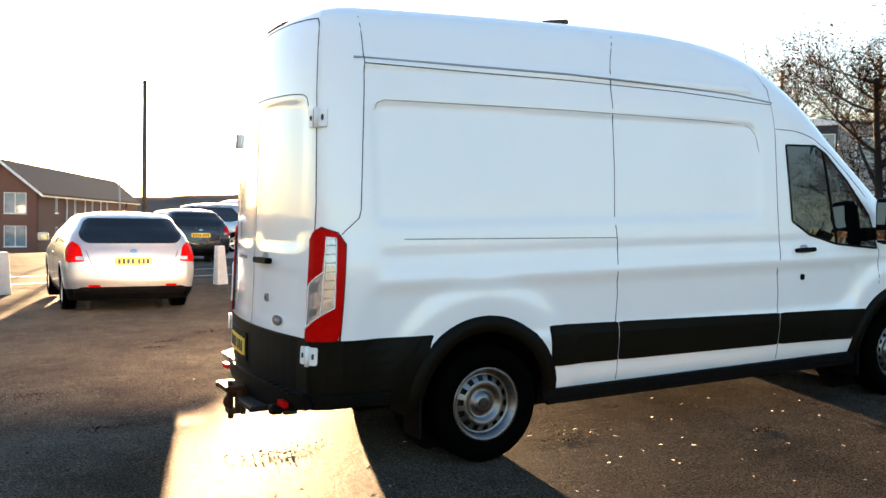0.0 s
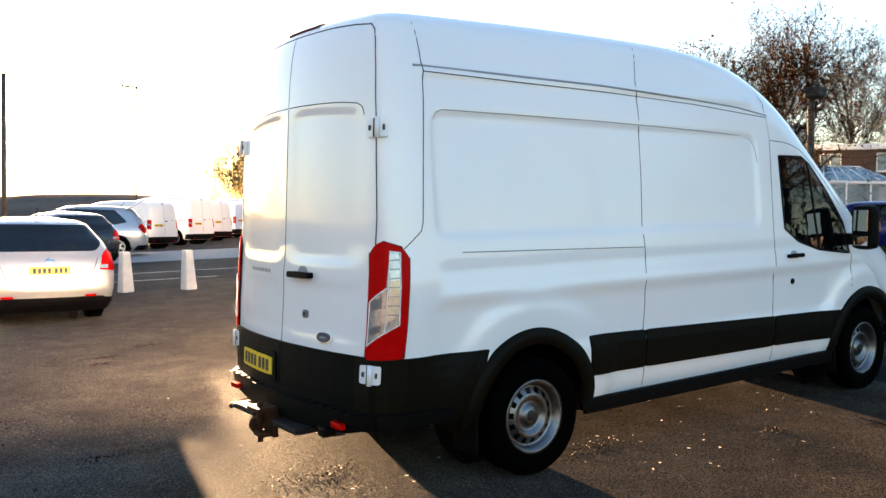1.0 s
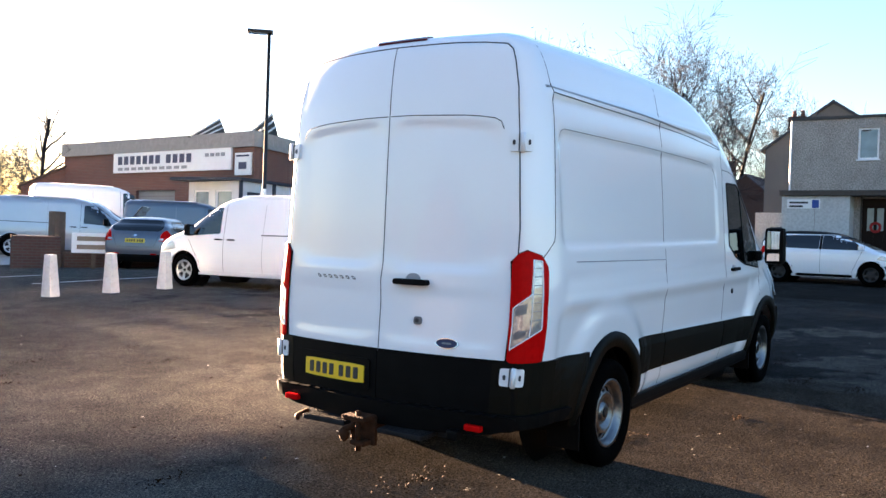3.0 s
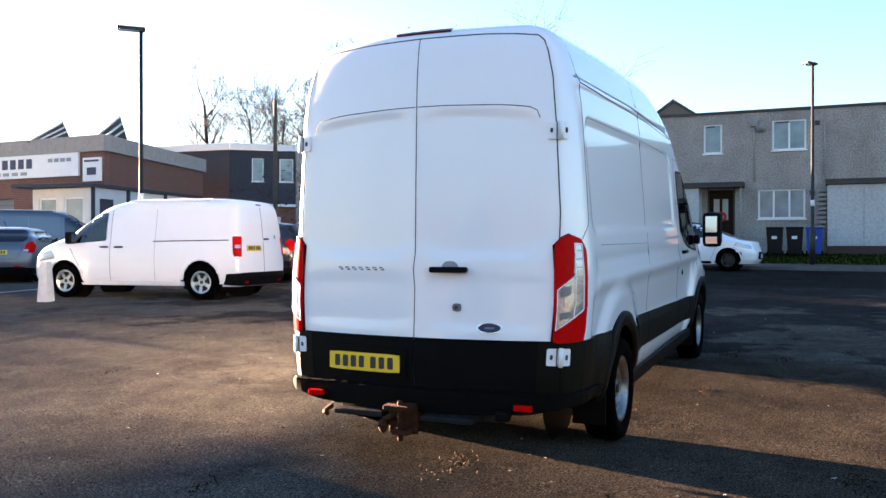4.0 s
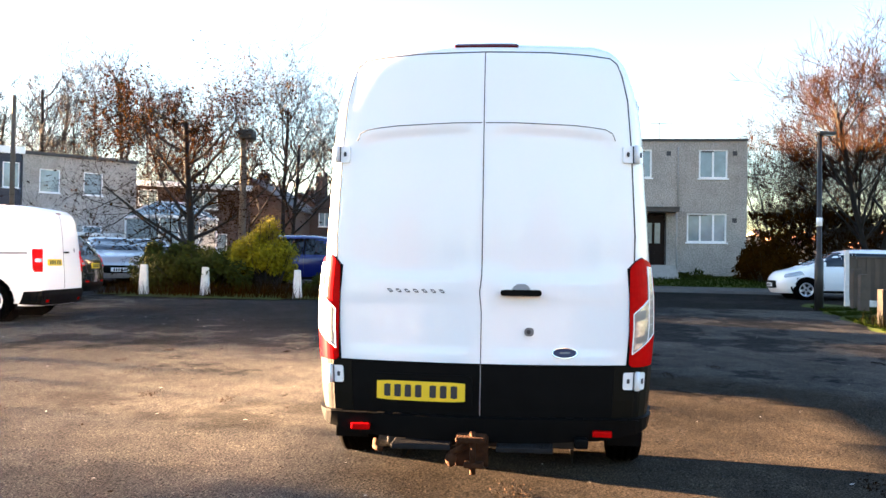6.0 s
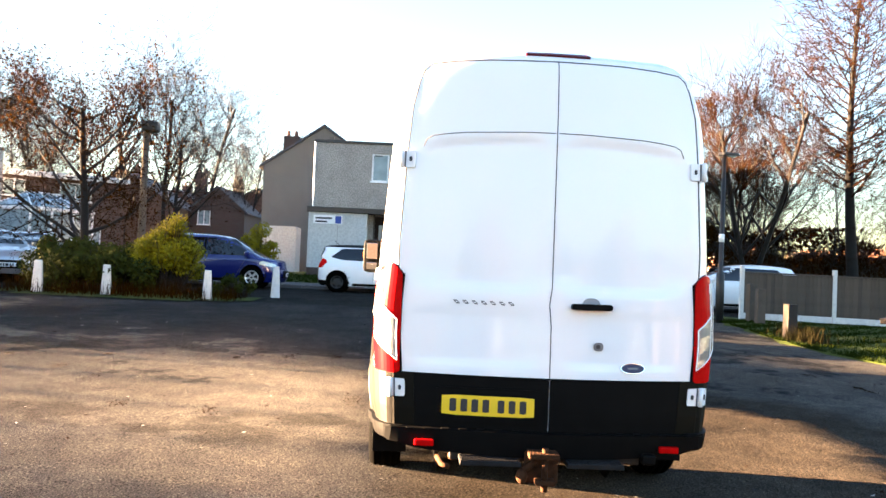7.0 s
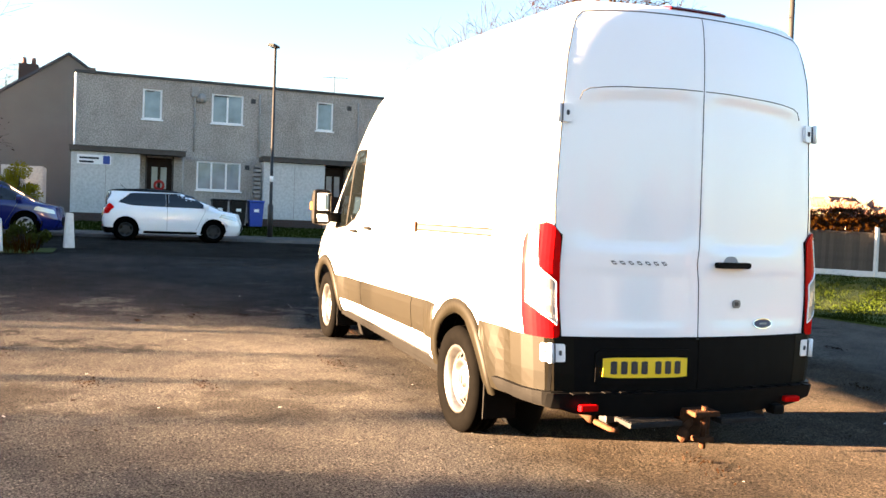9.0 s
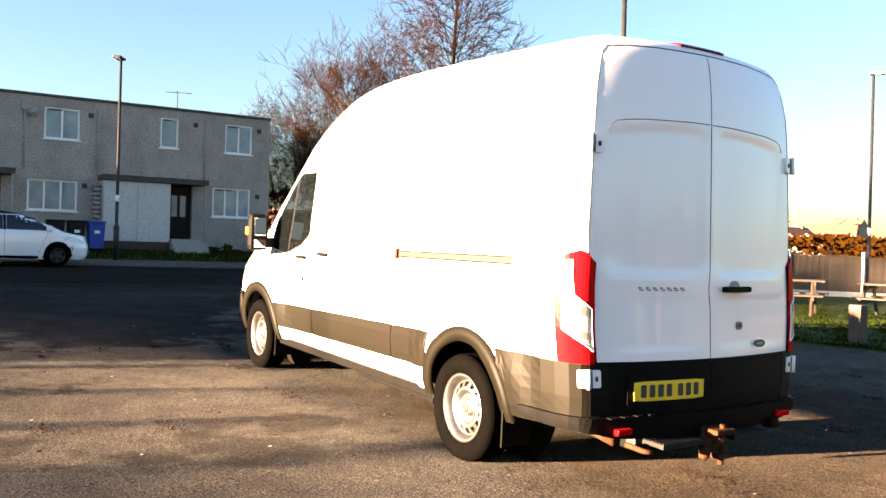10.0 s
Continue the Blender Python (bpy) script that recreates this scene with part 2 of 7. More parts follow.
M = {
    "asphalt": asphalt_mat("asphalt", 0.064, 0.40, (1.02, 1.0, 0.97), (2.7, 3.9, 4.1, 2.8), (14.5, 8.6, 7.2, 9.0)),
    "road": asphalt_mat("road_asphalt", 0.018, 0.3, (1.0, 1.0, 1.0)),
    "white": mat("white_paint", (0.84, 0.85, 0.87), 0.20, 0, 0.015, 1.5, spec=0.5, coat=0.8),
    "white_van": mat("white_van_paint", (0.78, 0.79, 0.80), 0.3, 0, 0.02, 1.5, coat=0.5),
    "silver": mat("silver_paint", (0.45, 0.46, 0.48), 0.3, 0.55, 0.03, 2, coat=0.7),
    "grey_paint": mat("grey_paint", (0.10, 0.12, 0.15), 0.3, 0.4, 0.03, 2, coat=0.7),
    "blue_paint": mat("blue_paint", (0.006, 0.012, 0.115), 0.25, 0.2, 0.03, 2, coat=0.9),
    "black_paint": mat("black_paint", (0.012, 0.012, 0.014), 0.25, 0.0, 0.03, 2, coat=0.8),
    "red_paint": mat("red_paint", (0.22, 0.012, 0.015), 0.3, 0.0, 0.03, 2, coat=0.7),
    "plastic": mat("black_plastic", (0.004, 0.004, 0.004), 0.55, 0, 0.25, 9, spec=0.05),
    "faded": mat("faded_black_plastic", (0.0038, 0.0031, 0.0013), 0.55, 0, 0.25, 3, spec=0.10),
    "seam": mat("panel_gap", (0.07, 0.07, 0.075), 0.8, spec=0.1),
    # grey for small lines; on the van's creases and hollows it paints their shade
    "mid_grey": mat("pressed_line", (0.30, 0.31, 0.33), 0.6, spec=0.2),
    "rubber": mat("tyre_rubber", (0.0011, 0.0010, 0.0009), 0.85, 0, 0.4, 14, bump=0.05, bscale=90, spec=0.02),
    "steel": mat("silver_steel_wheel", (0.19, 0.191, 0.194), 0.36, 0.95, 0.2, 14, dirt=0.5),
    "alloy": mat("alloy_wheel", (0.55, 0.56, 0.58), 0.3, 0.8, 0.08, 14),
    "chrome": mat("chrome", (0.72, 0.73, 0.75), 0.12, 1.0, 0.02, 9),
    "glass": glass_mat("tinted_glass", (0.0018, 0.0024, 0.0026)),
    "mirror": mat("mirror_glass", (0.62, 0.63, 0.65), 0.03, 1.0, 0.01),
    "red_lens": mat("red_lens", (0.50, 0.003, 0.002), 0.25, 0, 0.15, 30, spec=0.03),
    "dark_red": mat("dark_red_lens", (0.085, 0.003, 0.004), 0.3, 0, 0.1, 30, coat=0.1, spec=0.2),
    "clear_lens": mat("clear_lens", (0.50, 0.51, 0.52), 0.18, 0.55, 0.3, 40, spec=0.5),
    "amber": mat("amber_lens", (0.62, 0.18, 0.02), 0.2, 0, 0.1, 30, coat=0.8),
    "yellow": mat("yellow_plate", (0.82, 0.55, 0.015), 0.35, 0, 0.04, 6),
    "ink": mat("black_ink", (0.02, 0.02, 0.025), 0.5),
    "sign_blue": mat("sign_blue", (0.02, 0.06, 0.30), 0.5),
    "sign_navy": mat("sign_navy", (0.012, 0.018, 0.07), 0.5),
    "emblem": mat("dull_chrome", (0.16, 0.165, 0.175), 0.4, 0.5, 0.05, 9),
    "rust": mat("rusty_steel", (0.034, 0.017, 0.009), 0.8, 0.2, 0.45, 22, tint=(0.06, 0.026, 0.012), bump=0.4, bscale=80, spec=0.1),
    "tread": mat("grey_step_plate", (0.014, 0.014, 0.015), 0.6, 0.1, 0.3, 12, bump=0.3, bscale=70, spec=0.15),
    "leaf_litter": mat("fallen_leaves", (0.012, 0.0055, 0.002), 0.85, 0, 0.3, 3, tint=(0.018, 0.008, 0.0026), spec=0.05),
    "dash": mat("grey_pebbledash", (0.40, 0.365, 0.33), 0.95, 0, 0.17, 1.1, fine=0.44, bump=0.7, bscale=42, tint=(0.47, 0.43, 0.39), dirt=0.22, fscale=20.0),
    "dash2": mat("brown_grey_render", (0.17, 0.16, 0.145), 0.95, 0, 0.12, 0.7, fine=0.2, bump=0.4, bscale=40),
    "panel": mat("pale_render", (0.52, 0.53, 0.52), 0.85, 0, 0.06, 0.9, fine=0.18, fscale=11.0, bump=0.3, bscale=45, dirt=0.1),
    "felt": mat("roof_felt", (0.06, 0.06, 0.06), 0.9, 0, 0.2, 2),
    "fascia": mat("dark_timber_fascia", (0.06, 0.05, 0.042), 0.7, 0, 0.25, 3),
    "upvc": mat("white_window_frame", (0.78, 0.79, 0.80), 0.4, 0, 0.03),
    "curtain": mat("pale_curtain", (0.52, 0.55, 0.56), 0.9, 0, 0.1, 4),
    "pane": mat("window_pane", (0.26, 0.34, 0.38), 0.05, 0.0, 0.35, 1.6, spec=0.5),
    "door_wood": mat("dark_brown_door", (0.012, 0.0055, 0.0035), 0.5, 0, 0.25, 5, spec=0.12),
    "door_red": mat("red_wreath", (0.35, 0.015, 0.015), 0.8),
    "soffit": mat("wall_shade", (0.12, 0.11, 0.10), 0.9),
    "brick": brick_mat("red_brick", (0.13, 0.045, 0.028), (0.17, 0.062, 0.038), (0.15, 0.125, 0.105)),
    "brick_dark": brick_mat("dark_brick", (0.045, 0.024, 0.019), (0.060, 0.030, 0.023), (0.055, 0.05, 0.045)),
    "rail": mat("brown_door_rail", (0.016, 0.013, 0.009), 0.6, 0.2, 0.3, 20),
    "tile_roof": mat("brown_roof_tiles", (0.10, 0.055, 0.04), 0.8, 0, 0.2, 2, fine=0.3, bump=0.4, bscale=12),
    "slate": mat("slate_roof", (0.055, 0.055, 0.065), 0.7, 0, 0.2, 2, bump=0.3, bscale=14),
    "clad": mat("dark_blue_cladding", (0.012, 0.020, 0.038), 0.6, 0, 0.15, 3),
    "concrete": mat("concrete", (0.36, 0.35, 0.33), 0.9, 0, 0.15, 5, fine=0.2, bump=0.3, bscale=50, dirt=0.25),
    "white_post": mat("whitewashed_concrete", (0.62, 0.62, 0.60), 0.85, 0, 0.12, 8, bump=0.3, bscale=50, dirt=0.28),
    "kerb": mat("kerb_stone", (0.13, 0.127, 0.122), 0.9, 0, 0.15, 5, fine=0.2, bump=0.3, bscale=50, rand=0.12),
    "paving": mat("pavement_tarmac", (0.055, 0.054, 0.053), 0.9, 0, 0.2, 1.5, fine=0.3, bump=0.4, bscale=60),
    "paint_line": mat("worn_white_line", (0.5, 0.5, 0.48), 0.7, 0, 0.3, 6, dirt=0.5),
    "grass": mat("grass_blades", (0.009, 0.018, 0.0014), 0.9, 0, 0.35, 0.9, tint=(0.015, 0.024, 0.002), spec=0.02),
    "soil": mat("grassy_soil", (0.038, 0.062, 0.008), 0.95, 0, 0.35, 1.2, tint=(0.050, 0.066, 0.011), bump=0.15, bscale=25, spec=0.1),
    "timber": mat("raw_timber", (0.0125, 0.0062, 0.0020), 0.75, 0, 0.15, 6, bump=0.25, bscale=60, rand=0.12),
    "old_timber": mat("weathered_timber", (0.075, 0.058, 0.043), 0.85, 0, 0.25, 5, bump=0.3, bscale=50, rand=0.2),
    "bark": mat("bark", (0.0042, 0.0031, 0.0022), 0.95, 0, 0.25, 5, bump=0.6, bscale=28),
    "twig_dull": mat("dull_reddish_twigs", (0.0042, 0.0016, 0.0011), 0.95, 0, 0.25, 2, spec=0.02),
    "twig": mat("bare_twigs", (0.0055, 0.0037, 0.0023), 0.9, 0, 0.25, 2),
    "twig_red": mat("reddish_twigs", (0.015, 0.0065, 0.0020), 0.95, 0, 0.25, 2, spec=0.02),
    "leaf": mat("hedge_leaves", (0.014, 0.022, 0.0036), 0.8, 0, 0.35, 2, tint=(0.034, 0.042, 0.006), spec=0.03),
    "leaf_yellow": mat("golden_leaves", (0.105, 0.11, 0.003), 0.6, 0, 0.35, 3, tint=(0.20, 0.17, 0.005), spec=0.04),
    "leaf_brown": mat("dry_brown_leaves", (0.015, 0.0056, 0.0008), 0.9, 0, 0.35, 3, tint=(0.028, 0.0115, 0.0014), spec=0.0),
    "bin_black": mat("bin_black", (0.007, 0.007, 0.007), 0.5, spec=0.2),
    "bin_blue": mat("bin_blue", (0.012, 0.05, 0.32), 0.5),
    "iron": mat("dark_painted_steel", (0.016, 0.016, 0.016), 0.5, 0.3, 0.2, 8),
    "galv": mat("galvanised_steel", (0.30, 0.31, 0.32), 0.45, 0.7, 0.15, 8),
    "far_green": mat("far_field", (0.055, 0.09, 0.03), 0.95, 0, 0.3, 0.02),
    "far_wood": mat("far_woodland", (0.05, 0.033, 0.024), 0.95, 0, 0.35, 0.3),
    "far_roof": mat("far_roof_tiles", (0.15, 0.06, 0.034), 0.9, 0, 0.2, 1, rand=0.3),
    "far_wall": mat("far_house_wall", (0.24, 0.19, 0.145), 0.9, 0, 0.15, 1, rand=0.3),
    "cabin": mat("white_cabin_panel", (0.6, 0.62, 0.63), 0.6, 0, 0.08, 2),
    "shutter": mat("grey_shutter", (0.2, 0.2, 0.2), 0.6, 0, 0.1, 2),
}


# ---- mesh helpers ----
def mesh_ob(name, verts, faces, material, parent=None, label="", smooth=False, kind=""):
    me = bpy.data.meshes.new(name)
    me.from_pydata([tuple(v) for v in verts], [], [tuple(f) for f in faces])
    me.materials.append(material)
    if smooth:
        me.polygons.foreach_set("use_smooth", [True] * len(me.polygons))
    me.update()
    ob = new(name, me)
    if parent:
        ob.parent = parent
    if label:
        ob["label"] = label
    if kind:
        ob["kind"] = kind
    return ob


def part(name, bm, material, parent=None, label="", smooth=False):
    """Links a bmesh as one mesh object under a thing or a part."""
    bm.normal_update()
    me = bpy.data.meshes.new(name)
    bm.to_mesh(me)
    bm.free()
    me.materials.append(material)
    if smooth:
        me.polygons.foreach_set("use_smooth", [True] * len(me.polygons))
    ob = new(name, me)
    if parent:
        ob.parent = parent
    if label:
        ob["label"] = label
    return ob


def thing(name, x, y, z, rz=0.0, label="", category="", group="", rx=0.0, ry=0.0):
    ob = new(name)
    ob.empty_display_size = 0.2
    ob.matrix_basis = pose(x, y, z, rx, ry, rz)
    return tagged(ob, label, category, group)


def add_box(bm, lo, hi, bevel=0.0, m=None):
    lo, hi = Vector(lo), Vector(hi)
    r = bmesh.ops.create_cube(bm, size=1.0, matrix=Matrix.LocRotScale((lo + hi) / 2, None, hi - lo))
    vs = r["verts"]
    if bevel:
        es = list({e for v in vs for e in v.link_edges})
        r2 = bmesh.ops.bevel(bm, geom=es, offset=bevel, segments=2, affect="EDGES", profile=0.6)
        vs = r2["verts"]
    if m is not None:
        bmesh.ops.transform(bm, matrix=m, verts=list({v for v in vs if v.is_valid}))
    return bm


def box(name, lo, hi, material, parent=None, bevel=0.0, label="", m=None):
    return part(name, add_box(bmesh.new(), lo, hi, bevel, m), material, parent, label)


def tube(name, pts, rads, material, parent=None, sides=8, label="", smooth=True):
    v, f = [], []
    tube_into(v, f, pts, rads, sides, caps=True)
    return mesh_ob(name, v, f, material, parent, label, smooth)


def tube_into(v, f, pts, rads, sides=5, caps=False):
    base, n = len(v), len(pts)
    pts = [Vector(p) for p in pts]
    u = None
    for i, p in enumerate(pts):
        d = (pts[min(i + 1, n - 1)] - pts[max(i - 1, 0)])
        d = d.normalized() if d.length > 1e-9 else Vector((0, 0, 1))
        if u is None:
            u = d.orthogonal().normalized()
        else:
            u = u - d * u.dot(d)
            u = u.normalized() if u.length > 1e-6 else d.orthogonal().normalized()
        w = d.cross(u)
        r = rads[i] if isinstance(rads, (list, tuple)) else rads
        for k in range(sides):
            a = 2 * math.pi * k / sides
            v.append(p + (u * math.cos(a) + w * math.sin(a)) * r)
    for i in range(n - 1):
        for k in range(sides):
            k2 = (k + 1) % sides
            a, b = base + i * sides, base + (i + 1) * sides
            f.append((a + k, a + k2, b + k2, b + k))
    if caps:
        f.append(tuple(base + k for k in range(sides))[::-1])
        f.append(tuple(base + (n - 1) * sides + k for k in range(sides)))


def lathe(name, prof, material, parent=None, seg=40, gaps=None, label=""):
    """Turns a profile of (radius, y) round the y axis; gaps(i, k) leaves faces out."""
    v, f = [], []
    for r, y in prof:
        for k in range(seg):
            a = 2 * math.pi * k / seg
            v.append((r * math.cos(a), y, r * math.sin(a)))
    for i in range(len(prof) - 1):
        for k in range(seg):
            if gaps and gaps(i, k):
                continue
            k2 = (k + 1) % seg
            f.append((i * seg + k, i * seg + k2, (i + 1) * seg + k2, (i + 1) * seg + k))
    return mesh_ob(name, v, f, material, parent, label, True)


def G(x, y):
    """Height of the ground: the lot rises gently away from the entrance."""
    xx = max(-60.0, min(x, 15.0)) * 0.031 + max(0.0, min(x - 15.0, 18.0)) * 0.02
    fall = 0.04 * max(0.0, min(y, 110.0) - 30.0) * max(0.0, min(1.0, (25.0 - x) / 20.0))
    return 0.15 + 0.007 * max(-40.0, min(y, 45.0)) + xx - fall


# ---- vehicles: a body is a stack of plan outlines ----
class Body:
    """Half width, rear and front ends and corner sizes by height; sides, ends and corners as one surface."""

    def __init__(self, z, hw, xr, xf, rr, dr, rf, df, bow=0.03, fbow=0.1, soft=0.02, press=None, lift=None):
        self.z = z
        self.t = [np.array(a, float) for a in (hw, xr, xf, rr, dr, rf, df)]
        self.bow, self.fbow, self.soft, self.press = bow, fbow, soft, press
        self.known, self.lift = {}, lift

    def at(self, z):
        z = round(z, 4)
        if z not in self.known:
            self.known[z] = self.mean_at(z)
        return self.known[z]

    def mean_at(self, z):
        s = min(self.soft, self.z[-1] - z, z - self.z[0])
        k = (z - s, z - s / 2, z, z + s / 2, z + s)
        return [float(np.interp(k, self.z, a).mean()) for a in self.t]

    def point(self, mode, a, z, sgn=1):
        hw, xr, xf, rr, dr, rf, df = self.at(z)
        zone = mode
        if mode == "wrap":
            arc = 0.785 * (rr + dr)
            if a < 0:
                mode, a = "rear", (hw - dr + a)
            elif a <= arc:
                th = a / arc * math.pi / 2
                x = xr + rr * (1 - math.cos(th))
                return Vector((x, sgn * (hw - dr + dr * math.sin(th)), z + self.raised(x, z)))
            else:
                mode, a = "side", xr + rr + a - arc
            zone = mode
            if mode == "rear":
                a = a * sgn
        if mode == "side":
            y = hw
            if a < xr + rr:
                t = min(1.0, (xr + rr - a) / rr)
                y = hw - dr + dr * math.sqrt(max(0, 1 - t * t))
            elif a > xf - rf:
                t = min(1.0, (a - xf + rf) / rf)
                y = hw - df + df * math.sqrt(max(0, 1 - t * t))
            if self.press:
                y -= self.press("side", a, z)
            return Vector((a, sgn * y, z + self.raised(a, z)))
        edge, end, ln, dp, bw, d = (hw - dr, xr, rr, dr, self.bow, 1) if mode == "rear" else (hw - df, xf, rf, df, self.fbow, -1)
        y = abs(a)
        if y <= edge:
            x = end - d * bw * (1 - (y / max(edge, 1e-3)) ** 2)
        else:
            t = min(1.0, (y - edge) / dp)
            x = end + d * ln * (1 - math.sqrt(max(0, 1 - t * t)))
        if self.press and mode == "rear":
            x += self.press("rear", a, z)
        return Vector((x, a, z + self.raised(x, z)))

    def raised(self, x, z):
        return self.lift(x, z) if self.lift else 0.0

    def normal(self, mode, a, z, sgn=1):
        e = 0.012
        z0, z1 = max(self.z[0], z - e), min(self.z[-1], z + e)
        n = (self.point(mode, a + e, z, sgn) - self.point(mode, a - e, z, sgn)).cross(self.point(mode, a, z1, sgn) - self.point(mode, a, z0, sgn))
        if n.length < 1e-9:
            return Vector((0, 0, 1))
        n.normalize()
        out = Vector((0, sgn, 0)) if mode == "side" else Vector((-1, sgn * 0.5 if mode == "wrap" else 0, 0)) if mode != "front" else Vector((1, 0, 0))
        return n if n.dot(out) > 0 else -n

    def half(self, z, n):
        hw, xr, xf, rr, dr, rf, df = self.at(z)
        pts = [self.point("rear", (hw - dr) * i / n[0], z) for i in range(n[0])]
        for i in range(n[1]):
            th = math.pi / 2 * i / n[1]
            x = xr + rr * (1 - math.cos(th))
            pts.append(Vector((x, hw - dr + dr * math.sin(th), z + self.raised(x, z))))
        pts += [self.point("side", xr + rr + (xf - rf - xr - rr) * i / n[2], z) for i in range(n[2])]
        for i in range(n[3]):
            th = math.pi / 2 * i / n[3]
            x = xf - rf * (1 - math.sin(th))
            pts.append(Vector((x, hw - df * (1 - math.cos(th)), z + self.raised(x, z))))
        pts += [self.point("front", (hw - df) * (1 - i / n[4]), z) for i in range(n[4] + 1)]
        return pts

    def build(self, rows, n, wheels, arch, material, parent, label="", skip=None):
        """The shell, open below, with the wheel arches cut out."""
        v, f = [], []
        m = sum(n) + 1
        for z in rows:
            h = self.half(z, n)
            v += h + [Vector((p.x, -p.y, p.z)) for p in h]
        w = 2 * m
        hw = self.at(rows[0])[0]
        for i in range(len(rows) - 1):
            for s in (0, m):
                for k in range(m - 1):
                    q = (i * w + s + k, i * w + s + k + 1, (i + 1) * w + s + k + 1, (i + 1) * w + s + k)
                    c = (v[q[0]] + v[q[1]] + v[q[2]] + v[q[3]]) / 4
                    if abs(c.y) > hw * 0.6 and any((c.x - x) ** 2 + (c.z - z) ** 2 < arch * arch for x, z in wheels):
                        continue
                    if skip and skip(c):
                        continue
                    f.append(q if s else q[::-1])
        top = (len(rows) - 1) * w
        for k in range(m - 1):
            f.append((top + k, top + k + 1, top + m + k + 1, top + m + k))
        bm = bmesh.new()
        me = bpy.data.meshes.new("tmp")
        me.from_pydata(v, [], f)
        bm.from_mesh(me)
        bpy.data.meshes.remove(me)
        bmesh.ops.remove_doubles(bm, verts=bm.verts, dist=0.0004)
        bmesh.ops.recalc_face_normals(bm, faces=bm.faces)
        return part("body", bm, material, parent, label, True)


def rounded(poly, r, n=4):
    out, k = [], len(poly)
    for i in range(k):
        a, p, b = (Vector(poly[j % k]) for j in (i - 1, i, i + 1))
        u, w = a - p, b - p
        d = min(r, u.length * 0.45, w.length * 0.45)
        u, w = p + u.normalized() * d, p + w.normalized() * d
        for j in range(n + 1):
            t = j / n
            out.append(u * (1 - t) ** 2 + p * (2 * t * (1 - t)) + w * t * t)
    return out


def patch(name, body, mode, poly, off, material, parent, sgn=1, r=0.03, nx=14, nz=8, label="", lean=0.004):
    """A panel that follows the body's surface, proud of it by off, with an edge."""
    pl = rounded([tuple(p) for p in poly], r)
    lo, hi = min(p.x for p in pl), max(p.x for p in pl)

    def cut(a):
        zs = []
        for i in range(len(pl)):
            p, q = pl[i - 1], pl[i]
            if (p.x - a) * (q.x - a) <= 0 and abs(p.x - q.x) > 1e-9:
                zs.append(p.y + (q.y - p.y) * (a - p.x) / (q.x - p.x))
        return (min(zs), max(zs)) if zs else (0, 0)

    v, f = [], []
    e = (hi - lo) * 0.0008
    cols = [lo + e + (hi - lo - 2 * e) * (0.5 - 0.5 * math.cos(math.pi * i / nx)) * 1.0 for i in range(nx + 1)]
    for a in cols:
        z0, z1 = cut(a)
        for j in range(nz + 1):
            z = z0 + (z1 - z0) * j / nz
            v.append(body.point(mode, a, z, sgn) + body.normal(mode, a, z, sgn) * off)
    st = nz + 1
    for i in range(nx):
        for j in range(nz):
            f.append((i * st + j, (i + 1) * st + j, (i + 1) * st + j + 1, i * st + j + 1))
    ring = [(i, 0) for i in range(nx + 1)] + [(nx, j) for j in range(1, nz + 1)] + [(i, nz) for i in range(nx - 1, -1, -1)] + [(0, j) for j in range(nz - 1, 0, -1)]
    base = len(v)
    for i, j in ring:
        a = cols[i]
        z0, z1 = cut(a)
        z = z0 + (z1 - z0) * j / nz
        v.append(body.point(mode, a, z, sgn) - body.normal(mode, a, z, sgn) * lean)
    for k, (i, j) in enumerate(ring):
        k2 = (k + 1) % len(ring)
        f.append((i * st + j, ring[k2][0] * st + ring[k2][1], base + k2, base + k))
    return mesh_ob(name, v, f, material, parent, label, False)


def ribbon(name, body, mode, pts, width, off, material, parent, sgn=1, step=0.05, label="", closed=False):
    """A raised strip along a line on the body's surface."""
    src = [Vector(p) for p in pts] + ([Vector(pts[0])] if closed else [])
    line = []
    for a, b in zip(src, src[1:]):
        n = max(1, int((b - a).length / step))
        line += [a + (b - a) * i / n for i in range(n)]
    line.append(src[-1])
    v, f = [], []
    for i, p in enumerate(line):
        d = line[min(i + 1, len(line) - 1)] - line[max(i - 1, 0)]
        d = d.normalized() if d.length > 1e-9 else Vector((1, 0))
        q = Vector((-d.y, d.x)) * (width / 2)
        for s, o in ((-1, -0.003), (-0.92, off), (0.92, off), (1, -0.003)):
            c = p + q * s
            c.y = max(body.z[0], min(c.y, body.z[-1]))
            v.append(body.point(mode, c.x, c.y, sgn) + body.normal(mode, c.x, c.y, sgn) * o)
    for i in range(len(line) - 1):
        for k in range(3):
            f.append((i * 4 + k, i * 4 + k + 1, (i + 1) * 4 + k + 1, (i + 1) * 4 + k))
    return mesh_ob(name, v, f, material, parent, label, True)


WHEELS = {}


